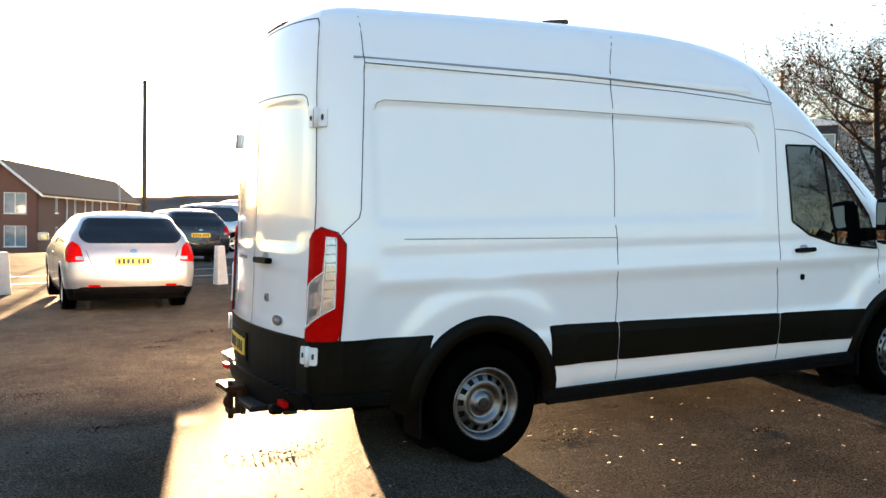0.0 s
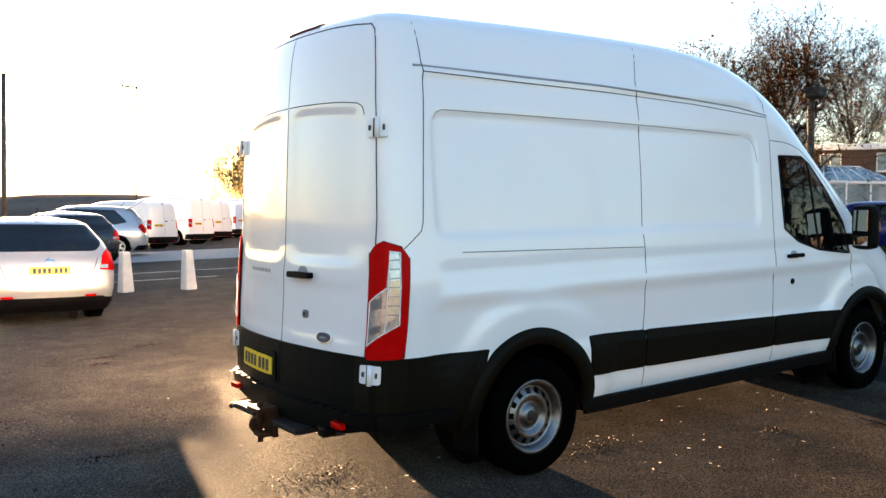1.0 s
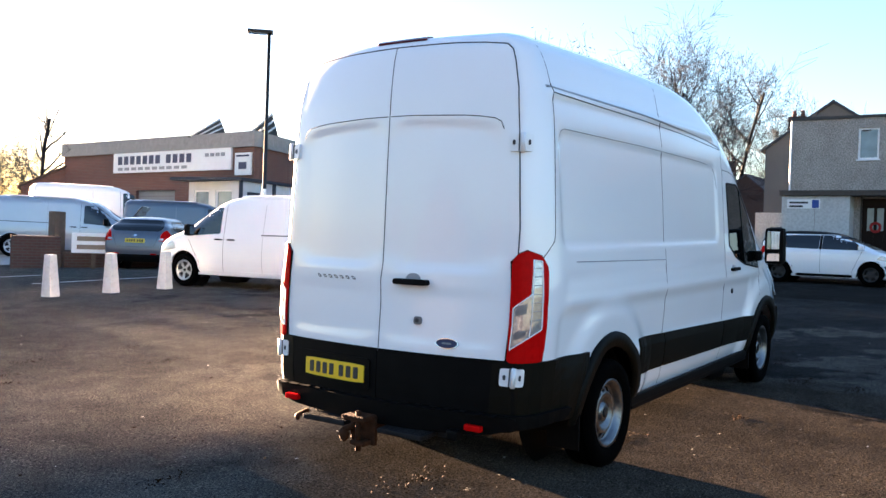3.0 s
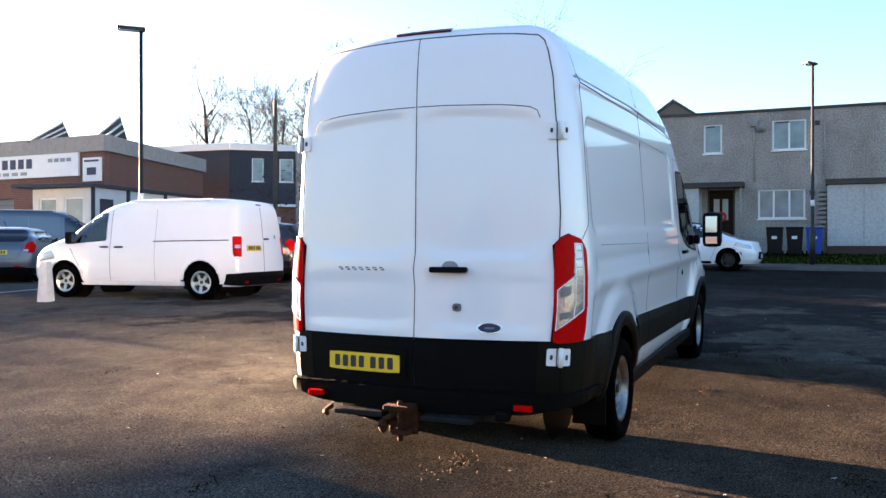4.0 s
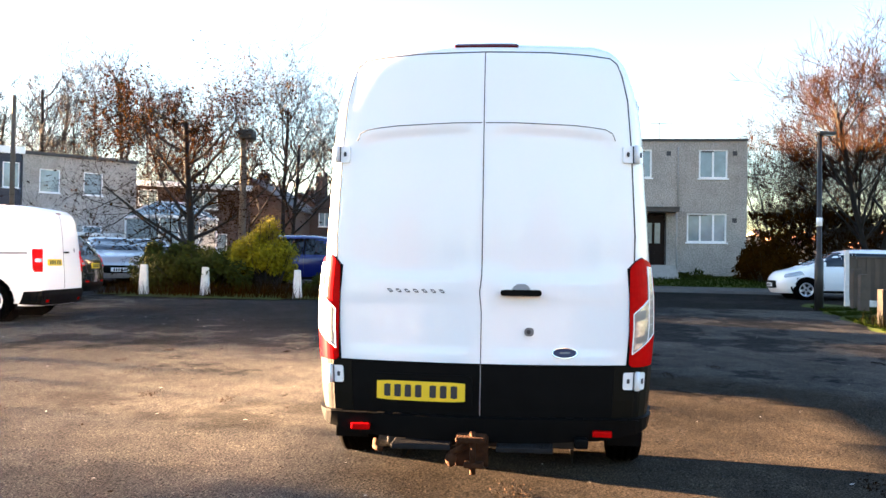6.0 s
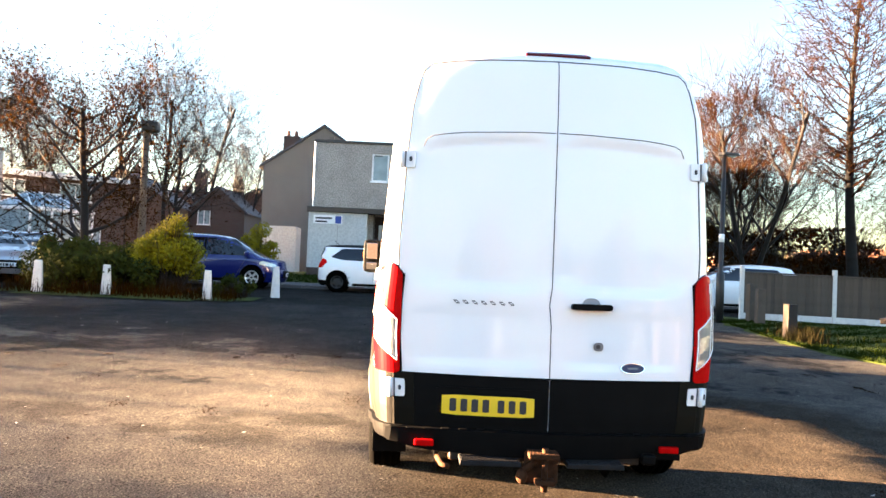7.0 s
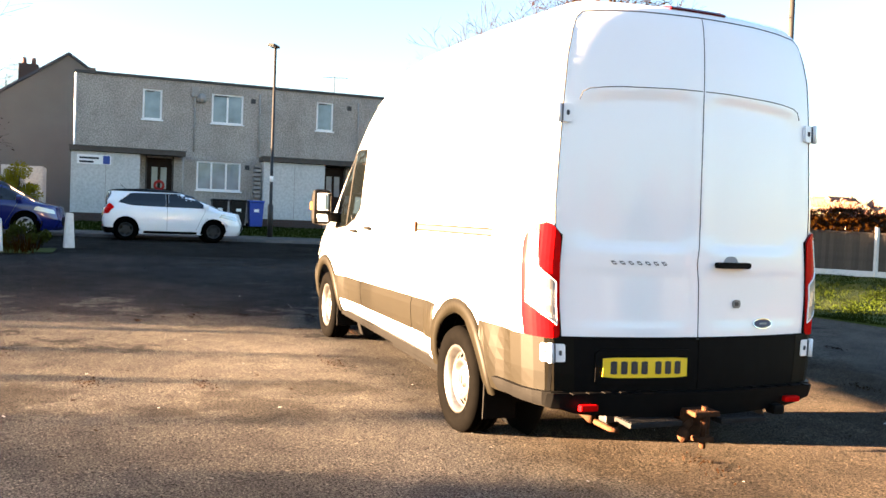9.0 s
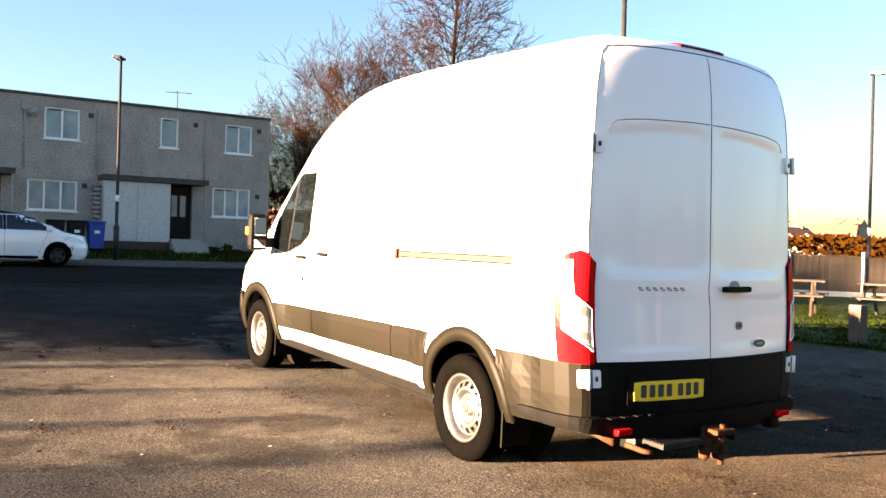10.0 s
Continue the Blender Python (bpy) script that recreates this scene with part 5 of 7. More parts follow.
    patch("rear_window", b, "rear", [(-ww * 0.70, bl + 0.03), (ww * 0.70, bl + 0.03), (ww * 0.80, bl + 0.14), (ww * 0.66, H - 0.105), (-ww * 0.66, H - 0.105), (-ww * 0.80, bl + 0.14)], 0.005, M["glass"], c, 1, 0.07, 20, 6)
    patch("rear_bumper_trim", b, "rear", rail((-ww * 0.80, ww * 0.80), 0.205, 0.40), 0.012, M["plastic"], c, 1, 0.03, 12, 4)
    for s in (1, -1):
        patch("bumper_trim_side", b, "wrap", [(-0.2, 0.205), (0.42, 0.21), (0.36, 0.36), (-0.2, 0.395)], 0.012, M["plastic"], c, s, 0.02, 10, 4)
    ribbon("tailgate_gap", b, "rear", [(-ww * 0.70, 0.92), (-ww * 0.56, 0.60), (ww * 0.56, 0.60), (ww * 0.70, 0.92)], 0.010, 0.003, M["seam"], c)
    patch("badge", b, "rear", [(0.06 * math.cos(t), 0.90 + 0.026 * math.sin(t)) for t in np.linspace(0, 6.283, 12, endpoint=False)], 0.010, M["chrome"], c, 1, 0.004, 8, 3)
    if rear_plate:
        plate(c, b, "rear", 0.0, 0.76, 0.010)
    patch("windscreen", b, "front", [(-ww * 0.74, bl + 0.02), (ww * 0.74, bl + 0.02), (ww * 0.58, H - 0.10), (-ww * 0.58, H - 0.10)], 0.005, M["glass"], c, 1, 0.06, 14, 8)
    patch("grille", b, "front", rail((-ww * 0.55, ww * 0.55), 0.34, 0.56), 0.008, M["plastic"], c, 1, 0.05, 10, 3)
    plate(c, b, "front", 0.0, 0.44, 0.014, material="upvc")
    if black_roof:
        rp = b.build([H - 0.10, H - 0.08, H - 0.05, H - 0.03, H - 0.015, H], (6, 4, 30, 6, 6), [], 0, M["plastic"], c, "black roof")
        rp.name = "roof_panel"
        rp.matrix_basis = pose(0, 0, 0.005)
    box("floor_pan", (-ro + 0.25, -W / 2 + 0.22, 0.19), (wb + fo - 0.35, W / 2 - 0.22, 0.24), M["plastic"], c)
    tube("aerial", [(-ro + tail + 0.45, 0, H - 0.02), (-ro + tail + 0.30, 0, H + 0.12)], 0.008, M["plastic"], c, 5)
    return c


def mid_van_body(wb, H, W, ro, fo):
    w = W / 2
    z = [0.26, 0.40, 0.60, 0.80, 0.95, 1.05, 1.20, 1.45, H - 0.22, H - 0.12, H - 0.05, H - 0.015, H]
    hw = [w * k for k in (0.93, 0.97, 0.995, 1.0, 0.99, 0.975, 0.95, 0.915, 0.865, 0.82, 0.74, 0.62, 0.3)]
    xr = [-ro + 0.06, -ro, -ro, -ro + 0.01, -ro + 0.02, -ro + 0.03, -ro + 0.04, -ro + 0.06, -ro + 0.10, -ro + 0.13, -ro + 0.20, -ro + 0.32, -ro + 0.8]
    xf = [wb + fo - 0.12, wb + fo, wb + fo - 0.01, wb + fo - 0.05, wb + fo - 0.14, wb + fo - 0.34, wb + 0.06, wb - 0.32, wb - 0.72, wb - 0.92, wb - 1.15, wb - 1.4, wb - 1.9]
    n = len(z)
    return Body(z, hw, xr, xf, [0.16] * n, [0.11] * n, [0.55] * n, [0.28] * 6 + [0.2] * (n - 6), 0.03, 0.14, 0.03)


def mid_van(name, x, y, rz, paint, label, wb=2.93, H=1.94, W=1.92, ro=0.80, fo=0.88, R=0.335, rim="alloy", group="", detail=True, glass_side=False, z=None):
    b = mid_van_body(wb, H, W, ro, fo)
    c = thing(name, x, y, G(x, y) if z is None else z, rz, label, "van", group)
    rows = [0.26 + (H - 0.26) * i / 40 for i in range(38)] + [H - 0.06, H - 0.04, H - 0.02, H - 0.008, H]
    b.build(sorted(set(rows)), (6, 4, 52, 6, 6), [(0, R + 0.02), (wb, R + 0.02)], R + 0.075, paint, c)
    for s in (1, -1):
        for wx in (0, wb):
            add_wheel(c, rim, R, 0.21, wx, s * (W / 2 - 0.11))
            bm = bmesh.new()
            bmesh.ops.create_cone(bm, cap_ends=True, segments=16, radius1=R + 0.08, radius2=R + 0.08, depth=0.34, matrix=pose(wx, s * (W / 2 - 0.24), R + 0.02, 90))
            bmesh.ops.delete(bm, geom=[fc for fc in bm.faces if fc.normal.z < -0.3 or s * fc.normal.y > 0.8], context="FACES")
            part("wheel_well", bm, M["plastic"], c)
            pts = [(wx + (R + 0.08) * math.cos(t), R + 0.02 + (R + 0.08) * math.sin(t)) for t in np.linspace(0.05, math.pi - 0.05, 18)]
            ribbon("wheel_arch", b, "side", pts, 0.05, 0.008, paint, c, s, 0.08)
        patch("cab_window", b, "side", [(wb - 0.95, 1.12), (wb - 0.06, 1.06), (wb - 0.50, H - 0.34), (wb - 0.70, H - 0.28), (wb - 0.95, H - 0.27)], 0.004, M["glass"], c, s, 0.04, 14, 6)
        ribbon("door_gap", b, "side", [(wb - 1.05, 0.36), (wb - 1.05, H - 0.22)], 0.009, 0.002, M["seam"], c, s)
        ribbon("door_gap", b, "side", [(wb - 0.42, 0.5), (wb - 0.12, 0.98)], 0.009, 0.002, M["seam"], c, s)
        ribbon("slide_rail", b, "side", [(-ro + 0.22, 1.13), (wb - 2.0, 1.11)], 0.022, 0.003, M["seam"], c, s)
        ribbon("door_gap", b, "side", [(wb - 2.05, 0.36), (wb - 2.05, H - 0.22)], 0.008, 0.002, M["mid_grey"], c, s)
        for hx in (wb - 0.92, wb - 1.25):
            patch("door_handle", b, "side", rail((hx - 0.10, hx + 0.10), 0.985, 1.015), 0.025, M["plastic"], c, s, 0.012, 5, 2)
        patch("side_moulding", b, "side", rail((R + 0.16, wb - R - 0.16), 0.275, 0.36), 0.012, paint, c, s, 0.02, 8, 2)
        t = patch("tail_light", b, "wrap", [(-0.03, 0.82), (0.16, 0.82), (0.17, 1.20), (-0.03, 1.20)], 0.010, M["red_lens"], c, s, 0.03, 8, 6, "upright red tail light")
        patch("lamp_glass", b, "wrap", rail((0.0, 0.13), 0.98, 1.04), 0.013, M["clear_lens"], t, s, 0.01, 5, 2)
        patch("rear_bumper_side", b, "wrap", [(-0.12, 0.28), (0.34, 0.30), (0.30, 0.50), (-0.12, 0.52)], 0.03, M["plastic"], c, s, 0.02, 10, 3)
        patch("bumper_reflector", b, "wrap", rail((-0.2, -0.10), 0.33, 0.37), 0.034, M["red_lens"], c, s, 0.008, 4, 2)
        if detail:
            mr = box("door_mirror", (wb - 0.30, s * (W / 2 + 0.10) - 0.10, 1.06), (wb - 0.16, s * (W / 2 + 0.10) + 0.09, 1.30), M["plastic"], c, 0.04)
            box("mirror_glass", (wb - 0.305, s * (W / 2 + 0.10) - 0.07, 1.09), (wb - 0.298, s * (W / 2 + 0.10) + 0.06, 1.27), M["mirror"], mr)
            patch("headlight", b, "side", [(wb + fo - 0.66, 0.78), (wb + fo - 0.16, 0.70), (wb + fo - 0.2, 0.84), (wb + fo - 0.58, 0.94)], 0.006, M["clear_lens"], c, s, 0.03, 10, 4)
            ribbon("roof_rail", b, "side", [(-ro + 0.7, H - 0.055), (wb - 1.3, H - 0.055)], 0.03, 0.03, paint, c, s)
    patch("rear_bumper", b, "rear", rail((-W / 2 + 0.14, W / 2 - 0.14), 0.28, 0.52), 0.03, M["plastic"], c, 1, 0.03, 10, 3)
    ribbon("door_gap", b, "rear", [(0.0, 0.53), (0.0, H - 0.10)], 0.009, 0.003, M["seam"], c)
    plate(c, b, "rear", 0.36, 0.98, 0.012)
    patch("rear_handle", b, "rear", rail((-0.20, -0.03), 1.14, 1.17), 0.03, M["plastic"], c, 1, 0.012, 5, 2)
    patch("badge", b, "rear", rail((-0.55, -0.49), 1.16, 1.24), 0.006, M["mid_grey"], c, 1, 0.02, 4, 3)
    patch("brake_light", b, "rear", rail((-0.10, 0.10), H - 0.13, H - 0.11), 0.010, M["dark_red"], c, 1, 0.006, 5, 1)
    patch("windscreen", b, "front", [(-W * 0.38, 1.12), (W * 0.38, 1.12), (W * 0.34, H - 0.16), (-W * 0.34, H - 0.16)], 0.005, M["glass"], c, 1, 0.06, 14, 8)
    patch("grille", b, "front", rail((-W * 0.30, W * 0.30), 0.44, 0.80), 0.010, M["plastic"], c, 1, 0.05, 10, 4)
    plate(c, b, "front", 0.0, 0.50, 0.016, material="upvc")
    box("floor_pan", (-ro + 0.2, -W / 2 + 0.24, 0.27), (wb + fo - 0.35, W / 2 - 0.24, 0.33), M["plastic"], c)
    return c


hatch("hatchback_car", 1.56, 14.15, 91.5, M["silver"], "silver-white hatchback parked with its tail towards the van", wb=2.65, H=1.48, W=1.82, ro=0.86, R=0.32, rim="alloy")
mid_van("delivery_van", 10.43, 14.25, 98.0, M["white_van"], "white mid-size delivery van with alloy wheels on the tarmac", wb=3.05)
hatch("hatchback_car", 4.5, 24.6, 98, M["black_paint"], "dark hatchback parked beyond the silver one", H=1.47)
hatch("hatchback_car", 14.65, 16.0, 101, M["black_paint"], "black hatchback parked beside the white delivery van", H=1.50)
hatch("small_hatchback", 24.15, 8.52, -90, M["white"], "white small three-door hatchback with black wheels at the kerb", wb=2.43, H=1.50, W=1.70, ro=0.60, fo=0.80, R=0.315, rim="dark", tail=0.13, black_roof=True, fwd=0.26, nose=0.88)
hatch("family_car", 23.75, 13.75, -90, M["blue_paint"], "dark blue tall family car at the kerb", wb=2.68, H=1.62, W=1.84, ro=0.85, fo=0.86, R=0.33, fwd=0.36, nose=0.88)
hatch("hatchback_car", 22.8, -5.0, 90, M["white_van"], "white hatchback parked beyond the wooden fence", wb=2.51, H=1.50, W=1.70, fo=0.72)
hatch("hatchback_car", 24.6, 18.6, 208, M["grey_paint"], "dark saloon car parked under the trees", wb=2.7, H=1.42, fo=0.9)
hatch("hatchback_car", 22.6, 19.0, 215, M["silver"], "pale silver car parked under the trees", wb=2.6, H=1.45)
hatch("hatchback_car", 28.5, 21.8, 205, M["red_paint"], "dark red car far back in the parking area", wb=2.6, H=1.5)
hatch("hatchback_car", 55.5, 15.6, 180, M["white"], "white car parked on the far side street", group="cars on the side street")
hatch("hatchback_car", 61.0, 18.6, 180, M["white"], "white car parked on the far side street", group="cars on the side street")
hatch("hatchback_car", 44.0, 13.4, 180, M["black_paint"], "dark car parked on the far side street", group="cars on the side street")

# the dealer's yard
row_vans = []
for k in range(8):
    d = k / 7
    px, py = 10.1 + 18.0 * d + 0.2 * math.sin(k * 2.1), 36.6 + 20.0 * d + 7.1 * d * d
    pz = G(px, py)
    if k < 3:
        row_vans.append(mid_van("yard_van", px, py, 125, M["white_van"], "white panel van in the row in the dealer's yard", H=(1.98, 2.2, 2.05)[k], wb=3.1, rim="steel", group="row of white yard vans", detail=False, z=pz))
    else:
        copy_thing(row_vans[k % 3], pose(px, py, pz, 0, 0, 125 + 3 * math.sin(k * 1.7)))
gv = mid_van("yard_van", 12.5, 29.6, -46, M["silver"], "silver-grey panel van with its bonnet raised", wb=3.1, H=1.97, W=1.95)
bon = box("raised_bonnet", (3.35, -0.75, 1.02), (4.25, 0.75, 1.06), M["black_paint"], gv, 0.015, "dark raised bonnet", m=Matrix.Translation((3.35, 0, 1.04)) @ Matrix.Rotation(radians(-52), 4, "Y") @ Matrix.Translation((-3.35, 0, -1.04)))
mid_van("yard_van", 17.0, 29.2, -40, M["grey_paint"], "dark van behind the silver one", wb=3.1, H=1.97)
mid_van("yard_van", 15.8, 33.4, -25, M["white_van"], "tall white van in the dealer's yard", wb=3.4, H=2.6, W=2.0, rim="steel")
hatch("hatchback_car", 22.5, 29.0, -150, M["silver"], "silver car in front of the dealer's building")
hatch("hatchback_car", 12.0, 22.4, 35, M["grey_paint"], "grey-blue hatchback parked across the road", wb=2.47, H=1.42, W=1.74)
hatch("estate_car", 6.9, 29.3, 165, M["silver"], "silver estate car with its tailgate raised", wb=2.7, H=1.6)
box("raised_tailgate", (-0.9, -0.7, 1.5), (-0.15, 0.7, 1.55), M["silver"], bpy.data.objects["estate_car"], 0.02, m=Matrix.Translation((-0.3, 0, 1.52)) @ Matrix.Rotation(radians(30), 4, "Y") @ Matrix.Translation((0.3, 0, -1.52)))


# ---- lamps and poles ----
def street_lamp(x, y, top, head=(-1, 0), label="slim steel street lamp with a flat head", arm=0.5, r=0.05, material="iron", z=None):
    z0 = G(x, y) if z is None else z
    c = thing("street_lamp", x, y, z0, 0, label, "street lamp")
    h = top - z0
    tube("post", [(0, 0, -0.1), (0, 0, 1.2), (0, 0, 1.25), (0, 0, h)], [r * 1.7, r * 1.7, r, r * 0.8], M[material], c, 10)
    d = Vector((head[0], head[1], 0)).normalized()
    if arm:
        tube("arm", [(0, 0, h - 0.02), d * 0.12 + Vector((0, 0, h))], r * 0.6, M[material], c, 6)
    bm = bmesh.new()
    add_box(bm, (-0.10, -0.13, -0.035), (arm, 0.13, 0.05), 0.03, Matrix.Translation((0, 0, h)) @ d.to_track_quat("X", "Z").to_matrix().to_4x4())
    hd = part("lamp_head", bm, M["iron"], c)
    bm = bmesh.new()
    add_box(bm, (0.05, -0.09, -0.045), (arm - 0.05, 0.09, -0.036), 0, Matrix.Translation((0, 0, h)) @ d.to_track_quat("X", "Z").to_matrix().to_4x4())
    part("lamp_lens", bm, M["clear_lens"], hd)
    tube("number_band", [(0, 0, 2.0), (0, 0, 2.2)], r * 1.12, M["upvc"], c, 10)
    return c


street_lamp(26.9, 3.85, 7.46, (-0.8, 0.5), "tall steel street lamp on the pavement before the houses", 0.42, 0.055)
street_lamp(12.7, 18.62, 6.85, (-0.7, 0.7), "steel street lamp with a flat head at the lot's edge", 0.55, 0.055)
street_lamp(17.5, -1.4, 4.85, (0.3, -1), "short lamp post with a floodlight head on the verge", 0.35, 0.06)
street_lamp(13.45, -15.9, 7.5, (-0.9, -0.3), "steel street lamp behind the fence", 0.5, 0.055)
street_lamp(14.2, 52.0, 9.4, (-1, 0.1), "far street lamp beyond the yard", 0.9, 0.05, z=-0.6)
tube("telegraph_pole", [(27.7, -18.9, 0.3), (27.7, -18.9, 15.5)], [0.15, 0.11], M["iron"], None, 10)
tagged(bpy.data.objects["telegraph_pole"], "tall dark pole behind the fence", "pole")
p2 = tube("wooden_pole", [(20.6, 13.75, 0.6), (20.6, 13.75, 5.3)], [0.11, 0.09], M["old_timber"], None, 10)
tagged(p2, "weathered wooden pole with an old lamp behind the hedge", "pole")
ph = box("pole_lamp", (20.35, 13.4, 5.15), (20.75, 13.85, 5.45), M["iron"], p2, 0.06)
tagged(tube("wooden_pole", [(29.4, 26.5, 0.8), (29.4, 26.5, 8.3)], [0.11, 0.09], M["old_timber"], None, 8), "weathered pole near the dark blue house", "pole")
tagged(tube("wooden_pole", [(6.1, 45, -1.0), (6.1, 45, 8.4)], [0.13, 0.10], M["old_timber"], None, 8), "tall wooden pole beyond the road", "pole")
tagged(tube("wooden_pole", [(4.9, 44.5, -1.0), (4.9, 44.5, 5.2)], [0.05, 0.04], M["galv"], None, 6), "thin steel pole beyond the road", "pole")


# ---- bollards, posts, fence, benches, bins ----
def bollard(x, y, h=0.76, lean=0.0, label="tapered whitewashed concrete bollard"):
    bm = bmesh.new()
    add_box(bm, (-0.12, -0.12, -0.1), (0.12, 0.12, h), 0.02)
    for v in bm.verts:
        k = 1 - 0.38 * max(0, v.co.z) / h
        v.co.x *= k
        v.co.y *= k
    ob = part("bollard", bm, M["white_post"])
    ob.matrix_basis = pose(x, y, G(x, y), 0, lean, 12)
    return tagged(ob, label, "bollard", "bollards round the lot")


for bx, by, ln in ((-0.1, 17.5, 0), (2.5, 17.45, 1), (3.75, 17.4, -2), (4.85, 17.1, -3), (6.03, 17.0, -2), (7.23, 16.95, -2), (8.5, 17.0, 0)):
    bollard(bx, by, 0.76, ln)
for bx, by, hh in ((14.6, 16.9, 0.72), (16.75, 14.9, 0.76), (16.95, 13.4, 0.72), (16.9, 11.05, 0.70), (19.2, 9.8, 0.82)):
    bollard(bx, by, hh, random.uniform(-3, 3), "weathered pale concrete bollard by the hedge")


def post(x, y, h, w, material, label):
    bm = bmesh.new()
    add_box(bm, (-w / 2, -w / 2, -0.1), (w / 2, w / 2, h), 0.012)
    ob = part("timber_post", bm, M[material])
    ob.matrix_basis = pose(x, y, VERGE(x, y), 0, random.uniform(-1.5, 1.5), random.uniform(-8, 8))
    return tagged(ob, label, "post", "posts along the verge")


def VERGE(x, y):
    return G(x, y) + 0.04


for px, py, hh, mt in ((18.1, -2.45, 0.95, "old_timber"), (17.2, -2.3, 0.85, "old_timber"), (13.2, -1.22, 0.68, "timber"), (8.5, -1.45, 0.62, "timber"), (5.75, -3.0, 0.60, "old_timber")):
    post(px, py, hh, 0.20, mt, "short square timber post on the grass verge")

edge_pts = [(30, -1.9), (18.6, -1.5), (13.2, -0.85), (11.5, -0.75), (8.0, -1.35), (5.0, -2.6), (0.0, -5.5), (-6, -10)]


def verge_edge(x):
    return float(np.interp(x, [p[0] for p in edge_pts[::-1]], [p[1] for p in edge_pts[::-1]]))


def verge_mesh():
    v, f = [], []
    xs = steps(-6, 19.5, 0.5)
    n = 26
    for x in xs:
        e = verge_edge(x) + 0.10 * math.sin(x * 3.1) + 0.05 * math.sin(x * 7.7)
        for j in range(n):
            y = e - (18.0) * (j / (n - 1)) ** 1.6
            v.append((x, y, (G(x, y) - 0.02) if j == 0 else VERGE(x, y) + 0.015 * math.sin(x * 5 + y * 4)))
    for i in range(len(xs) - 1):
        for j in range(n - 1):
            f.append((i * n + j, i * n + j + 1, (i + 1) * n + j + 1, (i + 1) * n + j))
    return tagged(mesh_ob("grass_verge", v, f, M["soil"], None, "", True), "grass verge beside the lot", "grass", kind="structure")


verge_mesh()


def blades(name, count, spot, hgt, material, label, wide=0.012, seed=3):
    rnd = random.Random(seed)
    v, f = [], []
    for _ in range(count):
        x, y, z, k = spot(rnd)
        a, h = rnd.uniform(0, 6.28), rnd.uniform(0.5, 1.0) * hgt * k
        dx, dy = math.cos(a) * wide, math.sin(a) * wide
        lx, ly = rnd.uniform(-0.4, 0.4) * h, rnd.uniform(-0.4, 0.4) * h
        b = len(v)
        v += [(x - dx, y - dy, z), (x + dx, y + dy, z), (x + lx, y + ly, z + h)]
        f.append((b, b + 1, b + 2))
    return tagged(mesh_ob(name, v, f, material), label, "grass", kind="stuff")


def verge_spot(rnd):
    x = rnd.uniform(4.5, 18.4)
    y = verge_edge(x) - 0.02 - rnd.random() ** 1.5 * 9.5
    return x, y, VERGE(x, y) - 0.01, 1.0 if rnd.random() > 0.06 else 2.0


blades("grass_blades", 60000, verge_spot, 0.045, M["grass"], "short uneven grass on the verge", 0.014)


def tuft_spot(rnd):
    cx, cy = rnd.choice(((12.7, -1.25), (13.4, -1.4), (13.0, -1.5)))
    x, y = cx + rnd.gauss(0, 0.30), cy + rnd.gauss(0, 0.16)
    return x, y, VERGE(x, y) - 0.01, 1.0


blades("dry_grass", 380, tuft_spot, 0.36, mat("dry_straw", (0.016, 0.0135, 0.0045), 0.9, 0, 0.2, 4, spec=0.03), "pale dry grass tufts by the posts", 0.012, 5)


def lawn_spot(rnd):
    x, y = rnd.uniform(27.3, 31.2), rnd.uniform(-9, 16)
    return x, y, garden(x, y) - 0.01, 1.0


blades("lawn_blades", 16000, lawn_spot, 0.09, M["grass"], "grass of the front lawns", 0.025, 8)


def fence():
    """Close-boarded panels between concrete posts, on gravel boards."""
    c = thing("garden_fence", 0, 0, 0, 0, "brown close-boarded fence with pale concrete posts", "fence")
    line = [(19.0, -2.55), (18.75, -4.95), (18.0, -7.3), (16.9, -9.4), (15.7, -11.4), (14.5, -13.4), (13.3, -15.4), (12.1, -17.4)]
    bm = bmesh.new()
    add_box(bm, (-0.05, -0.05, -0.1), (0.05, 0.05, 1.45), 0.012)
    pm = part("fence_post", bm, M["white_post"], c, "pale concrete fence post")
    pdata = pm.data
    bm = bmesh.new()
    add_box(bm, (0, -0.008, 0), (0.105, 0.008, 1.05), 0.002)
    bd = part("tmp_board", bm, M["old_timber"])
    bdata = bd.data
    bpy.data.objects.remove(bd)
    for i, (x, y) in enumerate(line):
        o = pm if i == 0 else new("fence_post", pdata)
        o.parent = c
        o.matrix_basis = pose(x, y, G(x, y))
    for (x0, y0), (x1, y1) in zip(line, line[1:]):
        L, a = math.hypot(x1 - x0, y1 - y0), math.degrees(math.atan2(y1 - y0, x1 - x0))
        g = pose(x0, y0, G(x0, y0), 0, -math.degrees(math.atan2(G(x1, y1) - G(x0, y0), L)), a)
        box("gravel_board", (0.05, -0.025, 0.0), (L - 0.05, 0.025, 0.20), M["white_post"], c, 0.006).matrix_basis = g
        box("capping_rail", (0.05, -0.03, 1.26), (L - 0.05, 0.03, 1.30), M["old_timber"], c, 0.006).matrix_basis = g
        n = int((L - 0.1) / 0.1)
        for k in range(n):
            o = new("board", bdata)
            o.parent = c
            o.matrix_basis = g @ pose(0.05 + k * (L - 0.1) / n, 0.006 * (k % 2), 0.205, 0, 0, 3)
    return c


fence()


